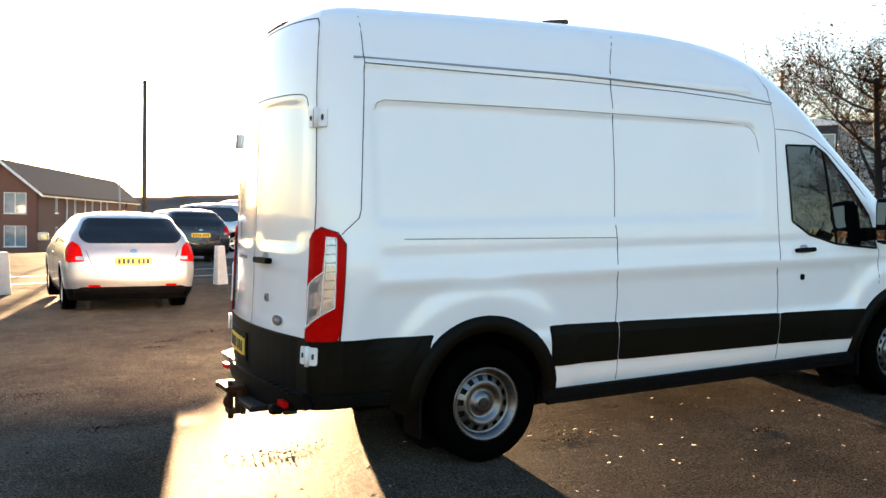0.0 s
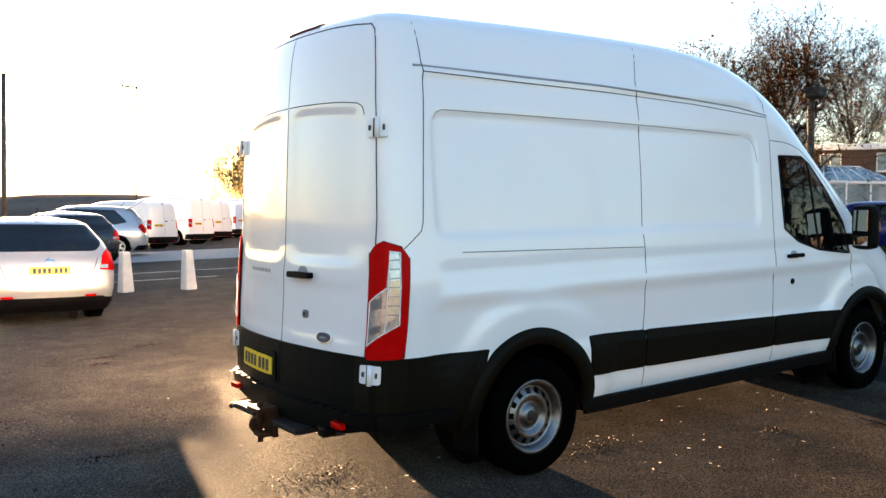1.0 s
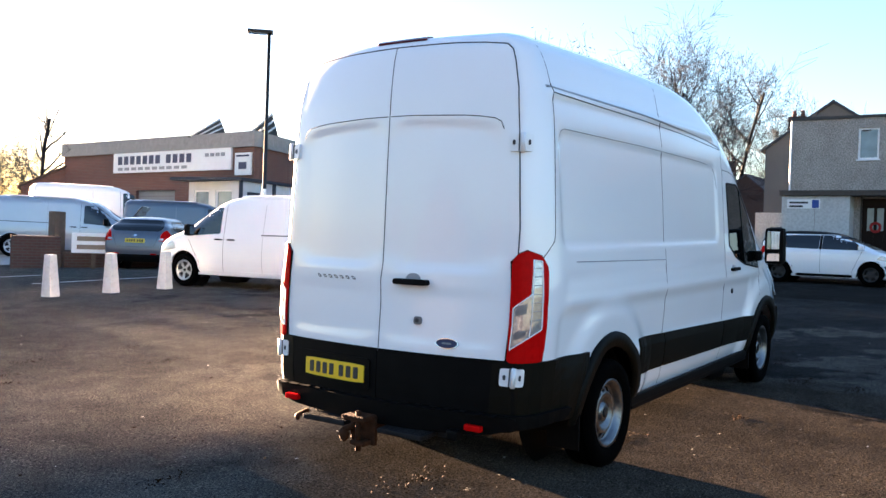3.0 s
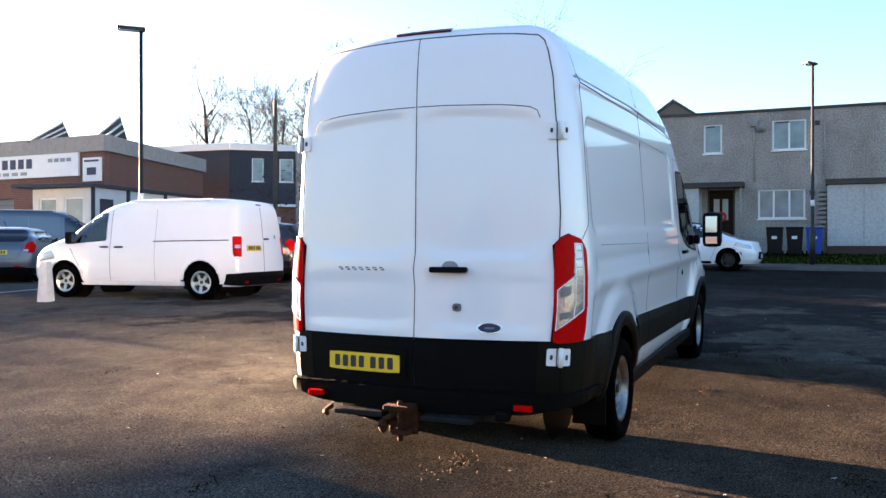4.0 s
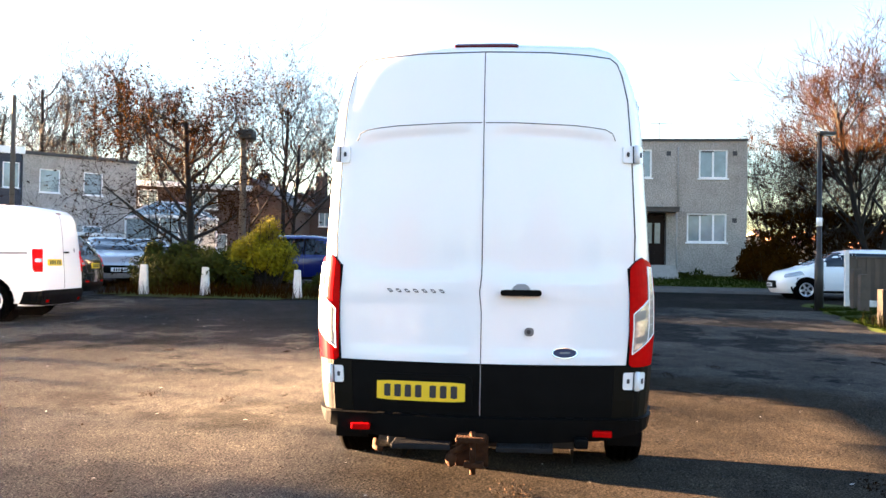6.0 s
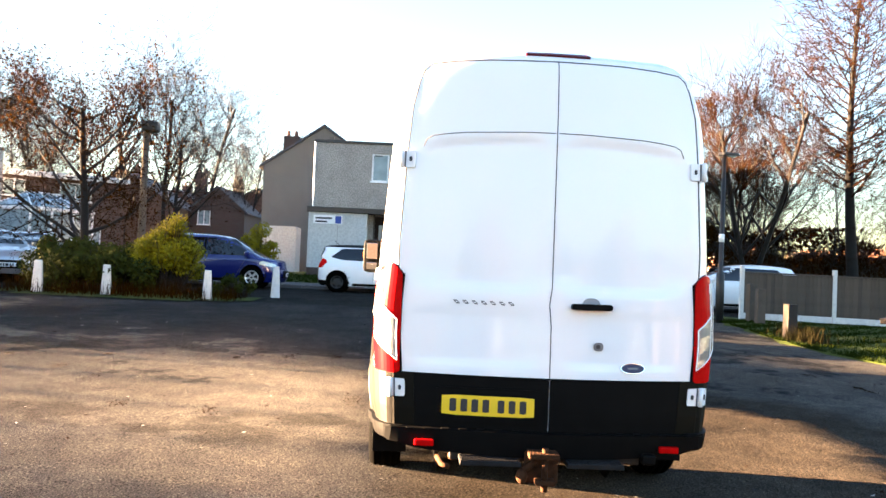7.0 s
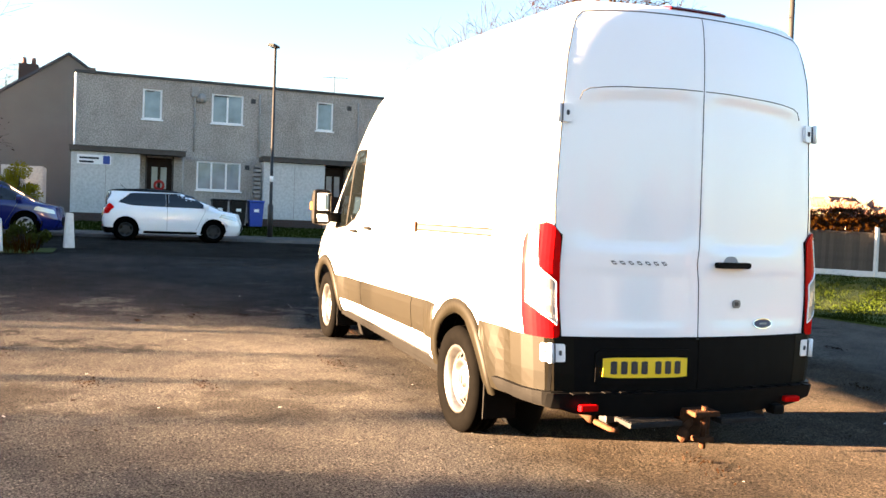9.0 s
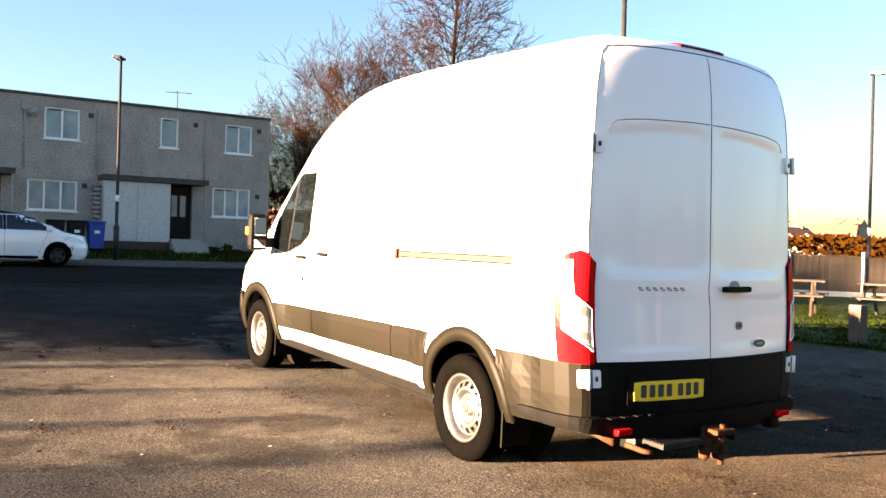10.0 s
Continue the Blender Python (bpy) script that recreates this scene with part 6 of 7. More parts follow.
def picnic_bench(x, y, rz, label):
    c = thing("picnic_bench", x, y, VERGE(x, y), rz, label, "bench", "picnic benches on the grass")
    for k in range(5):
        box("table_board", (-0.75, -0.36 + k * 0.146, 0.72), (0.75, -0.36 + k * 0.146 + 0.136, 0.76), M["timber"], c, 0.006)
    for s in (1, -1):
        for k in range(2):
            box("seat_board", (-0.75, s * 0.70 - 0.14 + k * 0.145, 0.42), (0.75, s * 0.70 - 0.14 + k * 0.145 + 0.135, 0.46), M["timber"], c, 0.006)
        xx = s * 0.55
        box("cross_rail", (xx - 0.025, -0.84, 0.34), (xx + 0.025, 0.84, 0.42), M["timber"], c, 0.005)
        box("top_rail", (xx - 0.025, -0.36, 0.64), (xx + 0.025, 0.36, 0.72), M["timber"], c, 0.005)
        for q in (1, -1):
            bm = bmesh.new()
            add_box(bm, (-0.025, -0.045, 0), (0.025, 0.045, 0.80), 0.005, pose(xx + 0.052, q * 0.62, 0, q * 24, 0, 0))
            part("leg", bm, M["timber"], c)
    return c


picnic_bench(13.75, -4.4, -36, "pale wooden picnic bench on the grass")
picnic_bench(9.6, -6.6, 30, "pale wooden picnic bench on the grass near the fence")
picnic_bench(8.3, -8.6, 15, "pale wooden picnic bench on the grass near the fence")


def bin_(x, y, material, label):
    c = thing("wheelie_bin", x, y, garden(x, y), 180, label, "bin", "wheelie bins by the house")
    bm = bmesh.new()
    add_box(bm, (-0.33, -0.28, 0.08), (0.33, 0.28, 0.98), 0.03)
    for v in bm.verts:
        k = 0.80 + 0.20 * v.co.z
        v.co.x *= k
        v.co.y *= k
    part("tub", bm, M[material], c)
    box("lid", (-0.36, -0.30, 0.98), (0.36, 0.30, 1.06), M[material], c, 0.03)
    box("label_plate", (0.30, -0.09, 0.62), (0.312, 0.09, 0.80), M["upvc"], c, 0.004)
    tube("handle_bar", [(-0.38, -0.24, 1.0), (-0.38, 0.24, 1.0)], 0.018, M[material], c, 6)
    for s in (1, -1):
        tube("bin_wheel", [(-0.28, s * 0.29, 0.1), (-0.28, s * 0.24, 0.1)], 0.1, M["rubber"], c, 14)
    return c


bin_(30.4, 5.18, "bin_black", "black wheelie bin with a pale label")
bin_(30.4, 4.50, "bin_black", "black wheelie bin with a pale label")
bin_(30.4, 3.84, "bin_blue", "bright blue wheelie bin")


# ---- trees and shrubs ----
def tree(x, y, h, spread, seed, label, first=0.22, limbs=9, twig="twig", name="bare_tree", z=None, trunk_r=None, upright=0.55, stems=1, leaves=0, leaf_mat="leaf_brown", fan=5, depth=3, group=""):
    """A bare tree: tapered trunk and limbs, and a crown of forking twigs with an uneven outline."""
    rnd = random.Random(seed)
    z0 = (G(x, y) if z is None else z) - 0.1
    c = thing(name, x, y, z0, 0, label, "tree", group)
    tv, tf, cv, cf, tips = [], [], [], [], []
    R = trunk_r or h * 0.018

    def grow(p, d, length, r, level):
        n = 4 if level < 2 else 3 if level < 3 else 2
        pts, rads, q, dd = [p.copy()], [r], p.copy(), d.copy()
        for i in range(n):
            w = 0.05 if level == 0 else 0.17
            dd = (dd + Vector((rnd.gauss(0, w), rnd.gauss(0, w), rnd.gauss(0.06, 0.10)))).normalized()
            q = q + dd * (length / n)
            pts.append(q.copy())
            rads.append(r * (1 - 0.72 * (i + 1) / n) if level else r * (1 - 0.45 * (i + 1) / n))
        if level <= 1:
            tube_into(tv, tf, pts, rads, 7 if level == 0 else 5)
        else:
            tube_into(cv, cf, pts, [max(k, h * 0.00055) for k in rads], 3)
        if level >= depth:
            tips.append(pts[-1])
            tips.append(pts[-2])
            return
        kids = limbs if level == 0 else fan
        for k in range(kids):
            t = (first + (1 - first) * (k + rnd.random()) / kids) if level == 0 else rnd.uniform(0.25, 1.0)
            i = min(n - 1, int(t * n))
            s = pts[i].lerp(pts[i + 1], t * n - i)
            ang = rnd.uniform(0, 6.283)
            base = dd if level else Vector((0, 0, 1))
            side = base.orthogonal().normalized()
            side = Matrix.Rotation(ang, 3, base) @ side
            tilt = upright + rnd.uniform(-0.15, 0.2)
            nd = (base * tilt + side * (1 - tilt * 0.6)).normalized()
            if level == 0:
                L = spread * rnd.uniform(0.75, 1.15) * (1.15 - 0.55 * t)
            else:
                L = length * rnd.uniform(0.42, 0.70)
            grow(s, nd, L, rads[i] * (0.55 if level == 0 else 0.5), level + 1)

    for s in range(stems):
        lean = Vector((rnd.gauss(0, 0.22), rnd.gauss(0, 0.22), 1)).normalized() if stems > 1 else Vector((rnd.gauss(0, 0.03), rnd.gauss(0, 0.03), 1)).normalized()
        grow(Vector((rnd.gauss(0, 0.1), rnd.gauss(0, 0.1), 0)) if stems > 1 else Vector(), lean, h * (0.80 if stems == 1 else rnd.uniform(0.6, 0.8)), R * (1 if stems == 1 else 0.6), 0)
    mesh_ob("trunk" if stems == 1 else "branch_frame", tv, tf, M["bark"], c, "", True, kind="" if stems == 1 else "stuff")
    mesh_ob("crown", cv, cf, M[twig], c)
    if leaves:
        lv, lf = [], []
        for _ in range(leaves):
            p = rnd.choice(tips) + Vector((rnd.gauss(0, 0.14), rnd.gauss(0, 0.14), rnd.gauss(-0.05, 0.14)))
            leaf_into(lv, lf, p, rnd, 0.05)
        mesh_ob("leaves", lv, lf, M[leaf_mat], c, "sparse dry brown leaves")
    return c


def slender_tree(x, y, h, seed, label, first=0.30, limbs=84, reach=3.9, r=0.27):
    """A tree with one straight leader and many thin limbs that leave it level and curve upwards."""
    rnd = random.Random(seed)
    c = thing("bare_tree", x, y, G(x, y) - 0.1, 0, label, "tree")
    tv, tf, v, f = [], [], [], []
    bend = lambda k: Vector((0.35 * math.sin(3.0 * k), 0.45 * math.sin(2.2 * k + 0.5) - 0.2, h * k))
    tube_into(tv, tf, [bend(k / 12) for k in range(13)], [r * (1 - 0.93 * k / 12) + 0.01 for k in range(13)], 8)
    for i in range(limbs):
        k = first + (0.985 - first) * (i + rnd.random()) / limbs
        u = (k - first) / (1 - first)
        a = i * 2.4 + rnd.gauss(0, 0.4)
        L = reach * (0.55 + 0.9 * u) * (1.06 - u) * 1.25 * rnd.uniform(0.7, 1.15) + 0.5
        lift = 0.42 + 0.60 * u + rnd.gauss(0, 0.12)
        out = Vector((math.cos(a), math.sin(a), 0))
        p0 = bend(k)
        path = [p0 + out * L * q + Vector((rnd.gauss(0, 0.05), rnd.gauss(0, 0.05), L * (lift * 0.72 * q + 0.52 * q * q))) for q in (0, 0.25, 0.5, 0.75, 1.0)]
        r0 = 0.016 + 0.040 * (1 - u) * L / reach
        tube_into(v, f, path, [r0, r0 * 0.8, r0 * 0.55, r0 * 0.35, 0.006], 4)
        for _ in range(int(9 + 4 * L)):
            q = rnd.uniform(0.15, 1.0)
            m = min(3, int(q * 4))
            p = path[m].lerp(path[m + 1], q * 4 - m)
            d = (out * rnd.uniform(0.4, 1.0) + Vector((rnd.gauss(0, 0.6), rnd.gauss(0, 0.6), rnd.gauss(0.25, 0.35)))).normalized()
            n = L * rnd.uniform(0.12, 0.34)
            e = p + d * n + Vector((0, 0, 0.10 * n))
            tube_into(v, f, [p, p.lerp(e, 0.5) + Vector((0, 0, -0.03 * n)), e], [0.015, 0.012, 0.007], 3)
            for _ in range(4):
                b = p.lerp(e, rnd.uniform(0.3, 1.0))
                tube_into(v, f, [b, b + (d + Vector((rnd.gauss(0, 0.6), rnd.gauss(0, 0.6), rnd.gauss(0.2, 0.4)))).normalized() * n * 0.6], [0.010, 0.006], 3)
    mesh_ob("trunk", tv, tf, M["bark"], c, "", True)
    mesh_ob("crown", v, f, M["twig_red"], c, kind="stuff")
    return c


def leaf_into(v, f, p, rnd, size):
    a = Vector((rnd.gauss(0, 1), rnd.gauss(0, 1), rnd.gauss(0, 1))).normalized()
    b = a.orthogonal().normalized()
    s = size * rnd.uniform(0.6, 1.3)
    k = len(v)
    v += [p - a * s, p + b * s * 0.5, p + a * s, p - b * s * 0.5]
    f.append((k, k + 1, k + 2, k + 3))


def bush(x, y, rx, ry, h, count, material, label, seed, size=0.06, name="shrub", lumps=16, z=None, twigs=True, low=0.0):
    """A shrub of clumps of small leaves with gaps, over a few stems."""
    rnd = random.Random(seed)
    z0 = (G(x, y) if z is None else z) - 0.03
    c = thing(name, x, y, z0, 0, label, "shrub")
    cl = []
    for _ in range(lumps):
        a, r = rnd.uniform(0, 6.283), math.sqrt(rnd.random())
        top = h * (1 - 0.45 * r * r) * rnd.uniform(0.75, 1.0)
        cl.append((Vector((rx * 0.8 * r * math.cos(a), ry * 0.8 * r * math.sin(a), low + (top - low) * rnd.uniform(0.35, 0.9))), rnd.uniform(0.18, 0.34) * min(rx, h)))
    v, f = [], []
    for _ in range(count):
        p, r = rnd.choice(cl)
        d = Vector((rnd.gauss(0, 1), rnd.gauss(0, 1), rnd.gauss(0, 1))).normalized() * r * rnd.uniform(0.55, 1.12)
        q = p + d
        q.z = max(0.02, q.z)
        leaf_into(v, f, q, rnd, size)
    mesh_ob("leaves", v, f, M[material], c)
    if twigs:
        v, f = [], []
        for p, r in cl:
            for _ in range(5):
                e = p + Vector((rnd.gauss(0, r * 0.5), rnd.gauss(0, r * 0.5), rnd.uniform(0, r * 0.9)))
                s0 = Vector((e.x * 0.45, e.y * 0.45, 0))
                tube_into(v, f, [s0, s0.lerp(e, 0.5) + Vector((rnd.gauss(0, 0.05), rnd.gauss(0, 0.05), 0.08)), e], [0.016, 0.011, 0.005], 4)
        mesh_ob("framework", v, f, M["bark"], c)
    return c


def hedge_line(pts, h, w, per_m, material, label, seed, size, name="hedge"):
    rnd = random.Random(seed)
    c = thing(name, pts[0][0], pts[0][1], 0, 0, label, "hedge")
    v, f, tv, tf = [], [], [], []
    o = Vector((pts[0][0], pts[0][1], 0))
    for (x0, y0), (x1, y1) in zip(pts, pts[1:]):
        L = math.hypot(x1 - x0, y1 - y0)
        for _ in range(int(L * per_m)):
            t = rnd.random()
            x, y = x0 + (x1 - x0) * t, y0 + (y1 - y0) * t
            lump = 0.75 + 0.25 * noise.noise(Vector((x * 0.6, y * 0.6, seed)))
            z = h * lump * (1 - rnd.random() ** 2.2 * 0.95)
            ww = w * math.sqrt(max(0.05, 1 - (z / (h * 1.05)) ** 3))
            p = Vector((x + rnd.gauss(0, ww * 0.4), y + rnd.gauss(0, ww * 0.4), G(x, y) + z)) - o
            if rnd.random() < 0.72:
                leaf_into(v, f, p, rnd, size)
            else:
                e = p + Vector((rnd.gauss(0, 0.25), rnd.gauss(0, 0.25), rnd.uniform(0.1, 0.6)))
                tube_into(tv, tf, [p, e], [0.012, 0.004], 3)
    mesh_ob("leaves", v, f, M[material], c)
    mesh_ob("framework", tv, tf, M["twig"], c)
    return c


# planted island with bollards
def island(x, y):
    return G(x, y) + 0.03


sheet("planting_bed", steps(15.9, 19.0, 0.5), steps(10.0, 16.2, 0.4), island, M["soil"], "bare soil and weeds under the shrubs", keep=lambda x, y: (x - 17.6) ** 2 / 3.0 + (y - 13.2) ** 2 / 10.0 < 1.15)
bush(18.1, 13.9, 1.35, 1.95, 1.40, 20000, "leaf", "dark green low shrub in the planting bed", 11, 0.06, lumps=40)
bush(18.0, 14.8, 0.8, 1.0, 1.55, 4500, "leaf", "dark green shrub over the hedge", 12, 0.045, lumps=12, low=0.8, twigs=False)
bush(18.4, 12.45, 0.95, 0.95, 2.15, 30000, "leaf_yellow", "golden-leaved shrub lit by the low sun", 13, 0.040, lumps=90, low=0.40)
bush(18.0, 10.6, 0.6, 0.7, 0.75, 1500, "leaf", "sparse weeds and twigs at the bed's end", 14, 0.04, lumps=10)
blades("bed_weeds", 1800, lambda r: ((lambda x, y: (x, y, island(x, y), 1.0))(r.uniform(16.2, 18.8), r.uniform(10.3, 15.9))), 0.45, M["leaf_brown"], "dry stalks in the planting bed", 0.008, 21)
tree(20.6, 15.2, 6.2, 3.3, 31, "low spreading tree with last brown leaves behind the shrubs", 0.08, 17, "twig_red", "brown_leaved_tree", upright=0.42, leaves=9000, fan=6, depth=4, trunk_r=0.13)
bush(29.0, 12.0, 0.9, 0.9, 2.7, 7000, "leaf_yellow", "bright green garden shrub beside the end house", 15, 0.05, lumps=44)
bush(29.8, -3.6, 1.5, 1.4, 2.6, 9000, "leaf_brown", "round brown beech shrub beside the house", 16, 0.07, lumps=34)
bush(30.6, -0.9, 0.7, 0.8, 0.8, 1800, "leaf", "low green shrub under the window", 17, 0.06, lumps=10)

# bare trees
tree(54.0, 22.0, 15.5, 6.5, 41, "tall bare tree beside the far brick houses", 0.25, 13, fan=5, depth=4, upright=0.6, stems=2)
tree(62.0, 27.5, 13.5, 6.5, 42, "bare tree far along the side street", 0.25, 11, upright=0.6)
tree(27.9, 55.0, 9.6, 3.4, 43, "bare tree behind the yard", 0.3, 12, upright=0.5, fan=4, depth=4)
for i, (tx, ty, th) in enumerate(((31.0, 76.0, 10.4), (33.8, 75.5, 11.6), (36.4, 74.0, 10.8), (32.4, 78.0, 9.6), (35.0, 77.2, 10.4))):
    tree(tx, ty, th, 5.4, 144 + i, "wide reddish thicket behind the yard vans", 0.03, 10, "twig_dull", "thicket", z=-0.9, upright=0.60, stems=3, fan=5, depth=4, trunk_r=0.10, group="thicket behind the yard")
tree(32.5, -8.4, 11.5, 4.0, 45, "multi-stemmed bare tree behind the fence lit orange", 0.22, 13, "twig_red", upright=0.75, stems=3, fan=5, depth=4)
slender_tree(33.0, -13.2, 15.3, 46, "tall slender bare tree behind the fence")
for i, (tx, ty, th) in enumerate(((36.5, -5.6, 7.6), (38.5, -7.6, 8.6), (41.0, -9.0, 9.0), (37.0, -10.5, 8.0), (42.0, -13.0, 9.4), (36.0, -14.0, 7.6), (45.0, -8.0, 9.2), (33.5, -17.0, 8.0))):
    tree(tx, ty, th, 3.2, 47 + i, "reddish bare tree in the thicket beside the houses", 0.10, 12, "twig_red", upright=0.68, stems=2, fan=5, depth=4, trunk_r=0.085, group="reddish trees beside the houses")
for i, (tx, ty, th) in enumerate(((50.5, 46.5, 14.5), (52.0, 43.8, 15.5), (54.0, 40.6, 16), (55.5, 38, 16.5), (57, 35, 17), (58.6, 32, 16.5), (66, 46, 18), (68, 38, 18), (72, 24.5, 18), (74, 20.5, 16))):
    tree(tx, ty, th, 5.0, 60 + i, "bare tree in the belt behind the houses", 0.25, 13, "twig", upright=0.66, group="belt of bare trees", stems=1 + i % 2, fan=5, depth=4, trunk_r=0.2)
hedge_line([(34.5, -7.5), (36.0, -11.5), (35.5, -17.0), (33.0, -23.0), (28.0, -31.0)], 3.0, 1.5, 1100, "leaf_brown", "dark brown overgrown hedge behind the fence", 71, 0.06)
hedge_line([(34.0, -5.0), (38.0, -9.0), (40.0, -18.0)], 4.2, 2.2, 420, "leaf_brown", "tall brown thicket beside the house end", 72, 0.14, "thicket_hedge")


# ---- other buildings ----
def block(name, pts, z0, z1, material, parent, label=""):
    """Upright walls round a plan of points, with a flat top."""
    n = len(pts)
    v = [(x, y, z0) for x, y in pts] + [(x, y, z1) for x, y in pts]
    f = [(i, (i + 1) % n, n + (i + 1) % n, n + i) for i in range(n)] + [tuple(range(n, 2 * n))]
    return mesh_ob(name, v, f, material, parent, label)


def facade(p0, p1):
    """Places (u, z, d) on the wall from p0 to p1, d behind it."""
    a, b = Vector((*p0, 0)), Vector((*p1, 0))
    L = (b - a).length
    t = (b - a) / L
    n = Vector((-t.y, t.x, 0))
    return L, (lambda u, z, d: a + t * u + n * d + Vector((0, 0, z)))


def dealer():
    c = thing("dealer_building", 0, 0, 0, 0, "single-storey brick car dealer's building with a pale fascia", "building")
    A, B, C = (22.9, 44.5), (22.45, 29.8), (32.0, 32.8)
    D = (33.3, 46.5)
    LF, F = facade(A, B)
    LS, S = facade(B, C)
    wall_grid("wall", 0, LF, 0.4, 5.4, [(2.0, 5.2, 0.9, 3.6), (6.4, 9.4, 0.9, 3.6), (10.5, 12.0, 0.9, 3.4)], 0.3, F, M["brick"], c)
    wall_grid("wall", 0.3, LS, 0.4, 5.4, [(1.5, 3.2, 1.6, 3.2)], 0.3, S, M["brick"], c)
    block("rear_wall", [C, D, A], 0.4, 5.3, M["brick"], c)
    for u0, u1 in ((2.0, 5.2), (6.4, 9.4)):
        r = oriented_box("roller_shutter", F, u0, u1, 0.9, 3.6, 0.14, 0.2, M["shutter"], c)
        for k in range(9):
            oriented_box("shutter_slat", F, u0, u1, 1.0 + k * 0.29, 1.02 + k * 0.29, 0.125, 0.139, M["soffit"], r)
    oriented_box("entrance_door", F, 10.5, 12.0, 0.9, 3.4, 0.14, 0.2, M["pane"], c)
    window(S, c, 1.5, 3.2, 1.6, 3.2, 2)
    oriented_box("fascia_band", F, -0.1, LF + 0.1, 5.4, 6.05, -0.12, 0.35, M["concrete"], c, "pale grey roof fascia")
    oriented_box("fascia_band", S, 0.36, LS + 0.1, 5.4, 6.05, -0.12, 0.35, M["concrete"], c, "pale grey roof fascia")
    block("roof", [A, B, C, D], 5.75, 5.95, M["felt"], c)
    s = oriented_box("sign_board", F, 4.6, LF - 1.35, 4.45, 5.42, -0.10, -0.01, M["upvc"], c, "long white sign board with dark bars")
    u = 5.0
    for w in (0.42, 0.42, 0.42, 0.42, 0.42, 0.42, 0.42, 0, 0.42, 0.42, 0.42, 0.42):
        if w:
            oriented_box("sign_bar", F, u, u + w * 0.8, 4.84, 5.24, -0.115, -0.102, M["sign_navy"], s)
        u += 0.5 if w else 0.3
    for k in range(10):
        oriented_box("sign_bar", F, 5.0 + k * 0.55, 5.38 + k * 0.55, 4.56, 4.70, -0.115, -0.102, M["mid_grey"], s)
    for k in range(4):
        oriented_box("sign_bar", F, LF - 3.1 + k * 0.36, LF - 2.84 + k * 0.36, 5.05, 5.2, -0.115, -0.102, M["mid_grey"], s)
    s2 = oriented_box("logo_board", F, LF - 1.1, LF - 0.1, 4.2, 5.15, -0.10, -0.01, M["upvc"], c, "square white sign with a dark shape")
    oriented_box("logo_shape", F, LF - 0.85, LF - 0.35, 4.45, 4.75, -0.115, -0.102, M["sign_navy"], s2)
    oriented_box("logo_bar", F, LF - 1.0, LF - 0.2, 4.98, 5.06, -0.115, -0.102, M["sign_navy"], s2)
    # two sloping roof lights with pale rails
    d = Vector((0.77, -0.64, 0))
    n = Vector((0.64, 0.77, 0))
    for ox, oy, ln, hh in ((22.35, 34.0, 1.75, 0.95), (24.6, 33.3, 2.0, 1.5)):
        o = Vector((ox, oy, 5.95))
        P = [o, o + d * ln, o + d * ln * 0.78 + Vector((0, 0, hh))]
        v = P + [q + n * 2.4 for q in P]
        rl = mesh_ob("roof_light", v, [(0, 1, 2), (3, 5, 4), (0, 2, 5, 3), (1, 4, 5, 2), (0, 3, 4, 1)], M["felt"], c, "dark sloping roof light with pale rails")
        for k in range(3):
            lo, hi = P[0].lerp(P[1], 0.16 * k + 0.06) - n * 0.03, P[2].lerp(P[1], 0.2 * k + 0.04) - n * 0.03
            tube("rail", [lo + Vector((0, 0, 0.05)), hi], 0.045, M["upvc"], rl, 4)
    return c


def scale_about_camera(c, k):
    """Scales a building about the camera's place, so that it fits the same view."""
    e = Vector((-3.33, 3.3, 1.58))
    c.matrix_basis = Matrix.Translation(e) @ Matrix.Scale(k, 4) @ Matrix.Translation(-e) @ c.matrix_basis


scale_about_camera(dealer(), 1.2)


def cabins():
    c = thing("portable_cabin", 0, 0, 0, 0, "white panelled portable office beside the dealer's building", "cabin")
    K1, K, K2 = (20.25, 31.2), (20.05, 27.92), (28.1, 29.7)
    LF, F = facade(K1, K)
    LS, S = facade(K, K2)
    fw = [(0.35, 1.35, 1.6, 3.4), (1.75, 2.8, 1.6, 3.4)]
    sw = [(0.45, 1.35, 1.0, 3.35), (3.0, 4.6, 1.8, 3.2), (5.6, 7.2, 1.8, 3.2)]
    wall_grid("wall", 0, LF, 0.6, 3.75, fw, 0.1, F, M["cabin"], c)
    wall_grid("wall", 0.1, LS, 0.6, 3.75, sw, 0.1, S, M["cabin"], c)
    for w in fw:
        window(F, c, *w, 1)
    for w in sw[1:]:
        window(S, c, *w, 2)
    oriented_box("door", S, 0.45, 1.35, 1.0, 3.35, 0.02, 0.08, M["clad"], c)
    oriented_box("roof", S, -0.12, LS + 0.1, 3.76, 3.88, -0.12, 3.3, M["clad"], c)
    for u in (-0.1, 2.2, 5.0, LS - 0.1):
        oriented_box("panel_post", S, u, u + 0.2, 0.6, 3.75, -0.05, -0.003, M["clad"], c)
    return c


scale_about_camera(cabins(), 1.2)


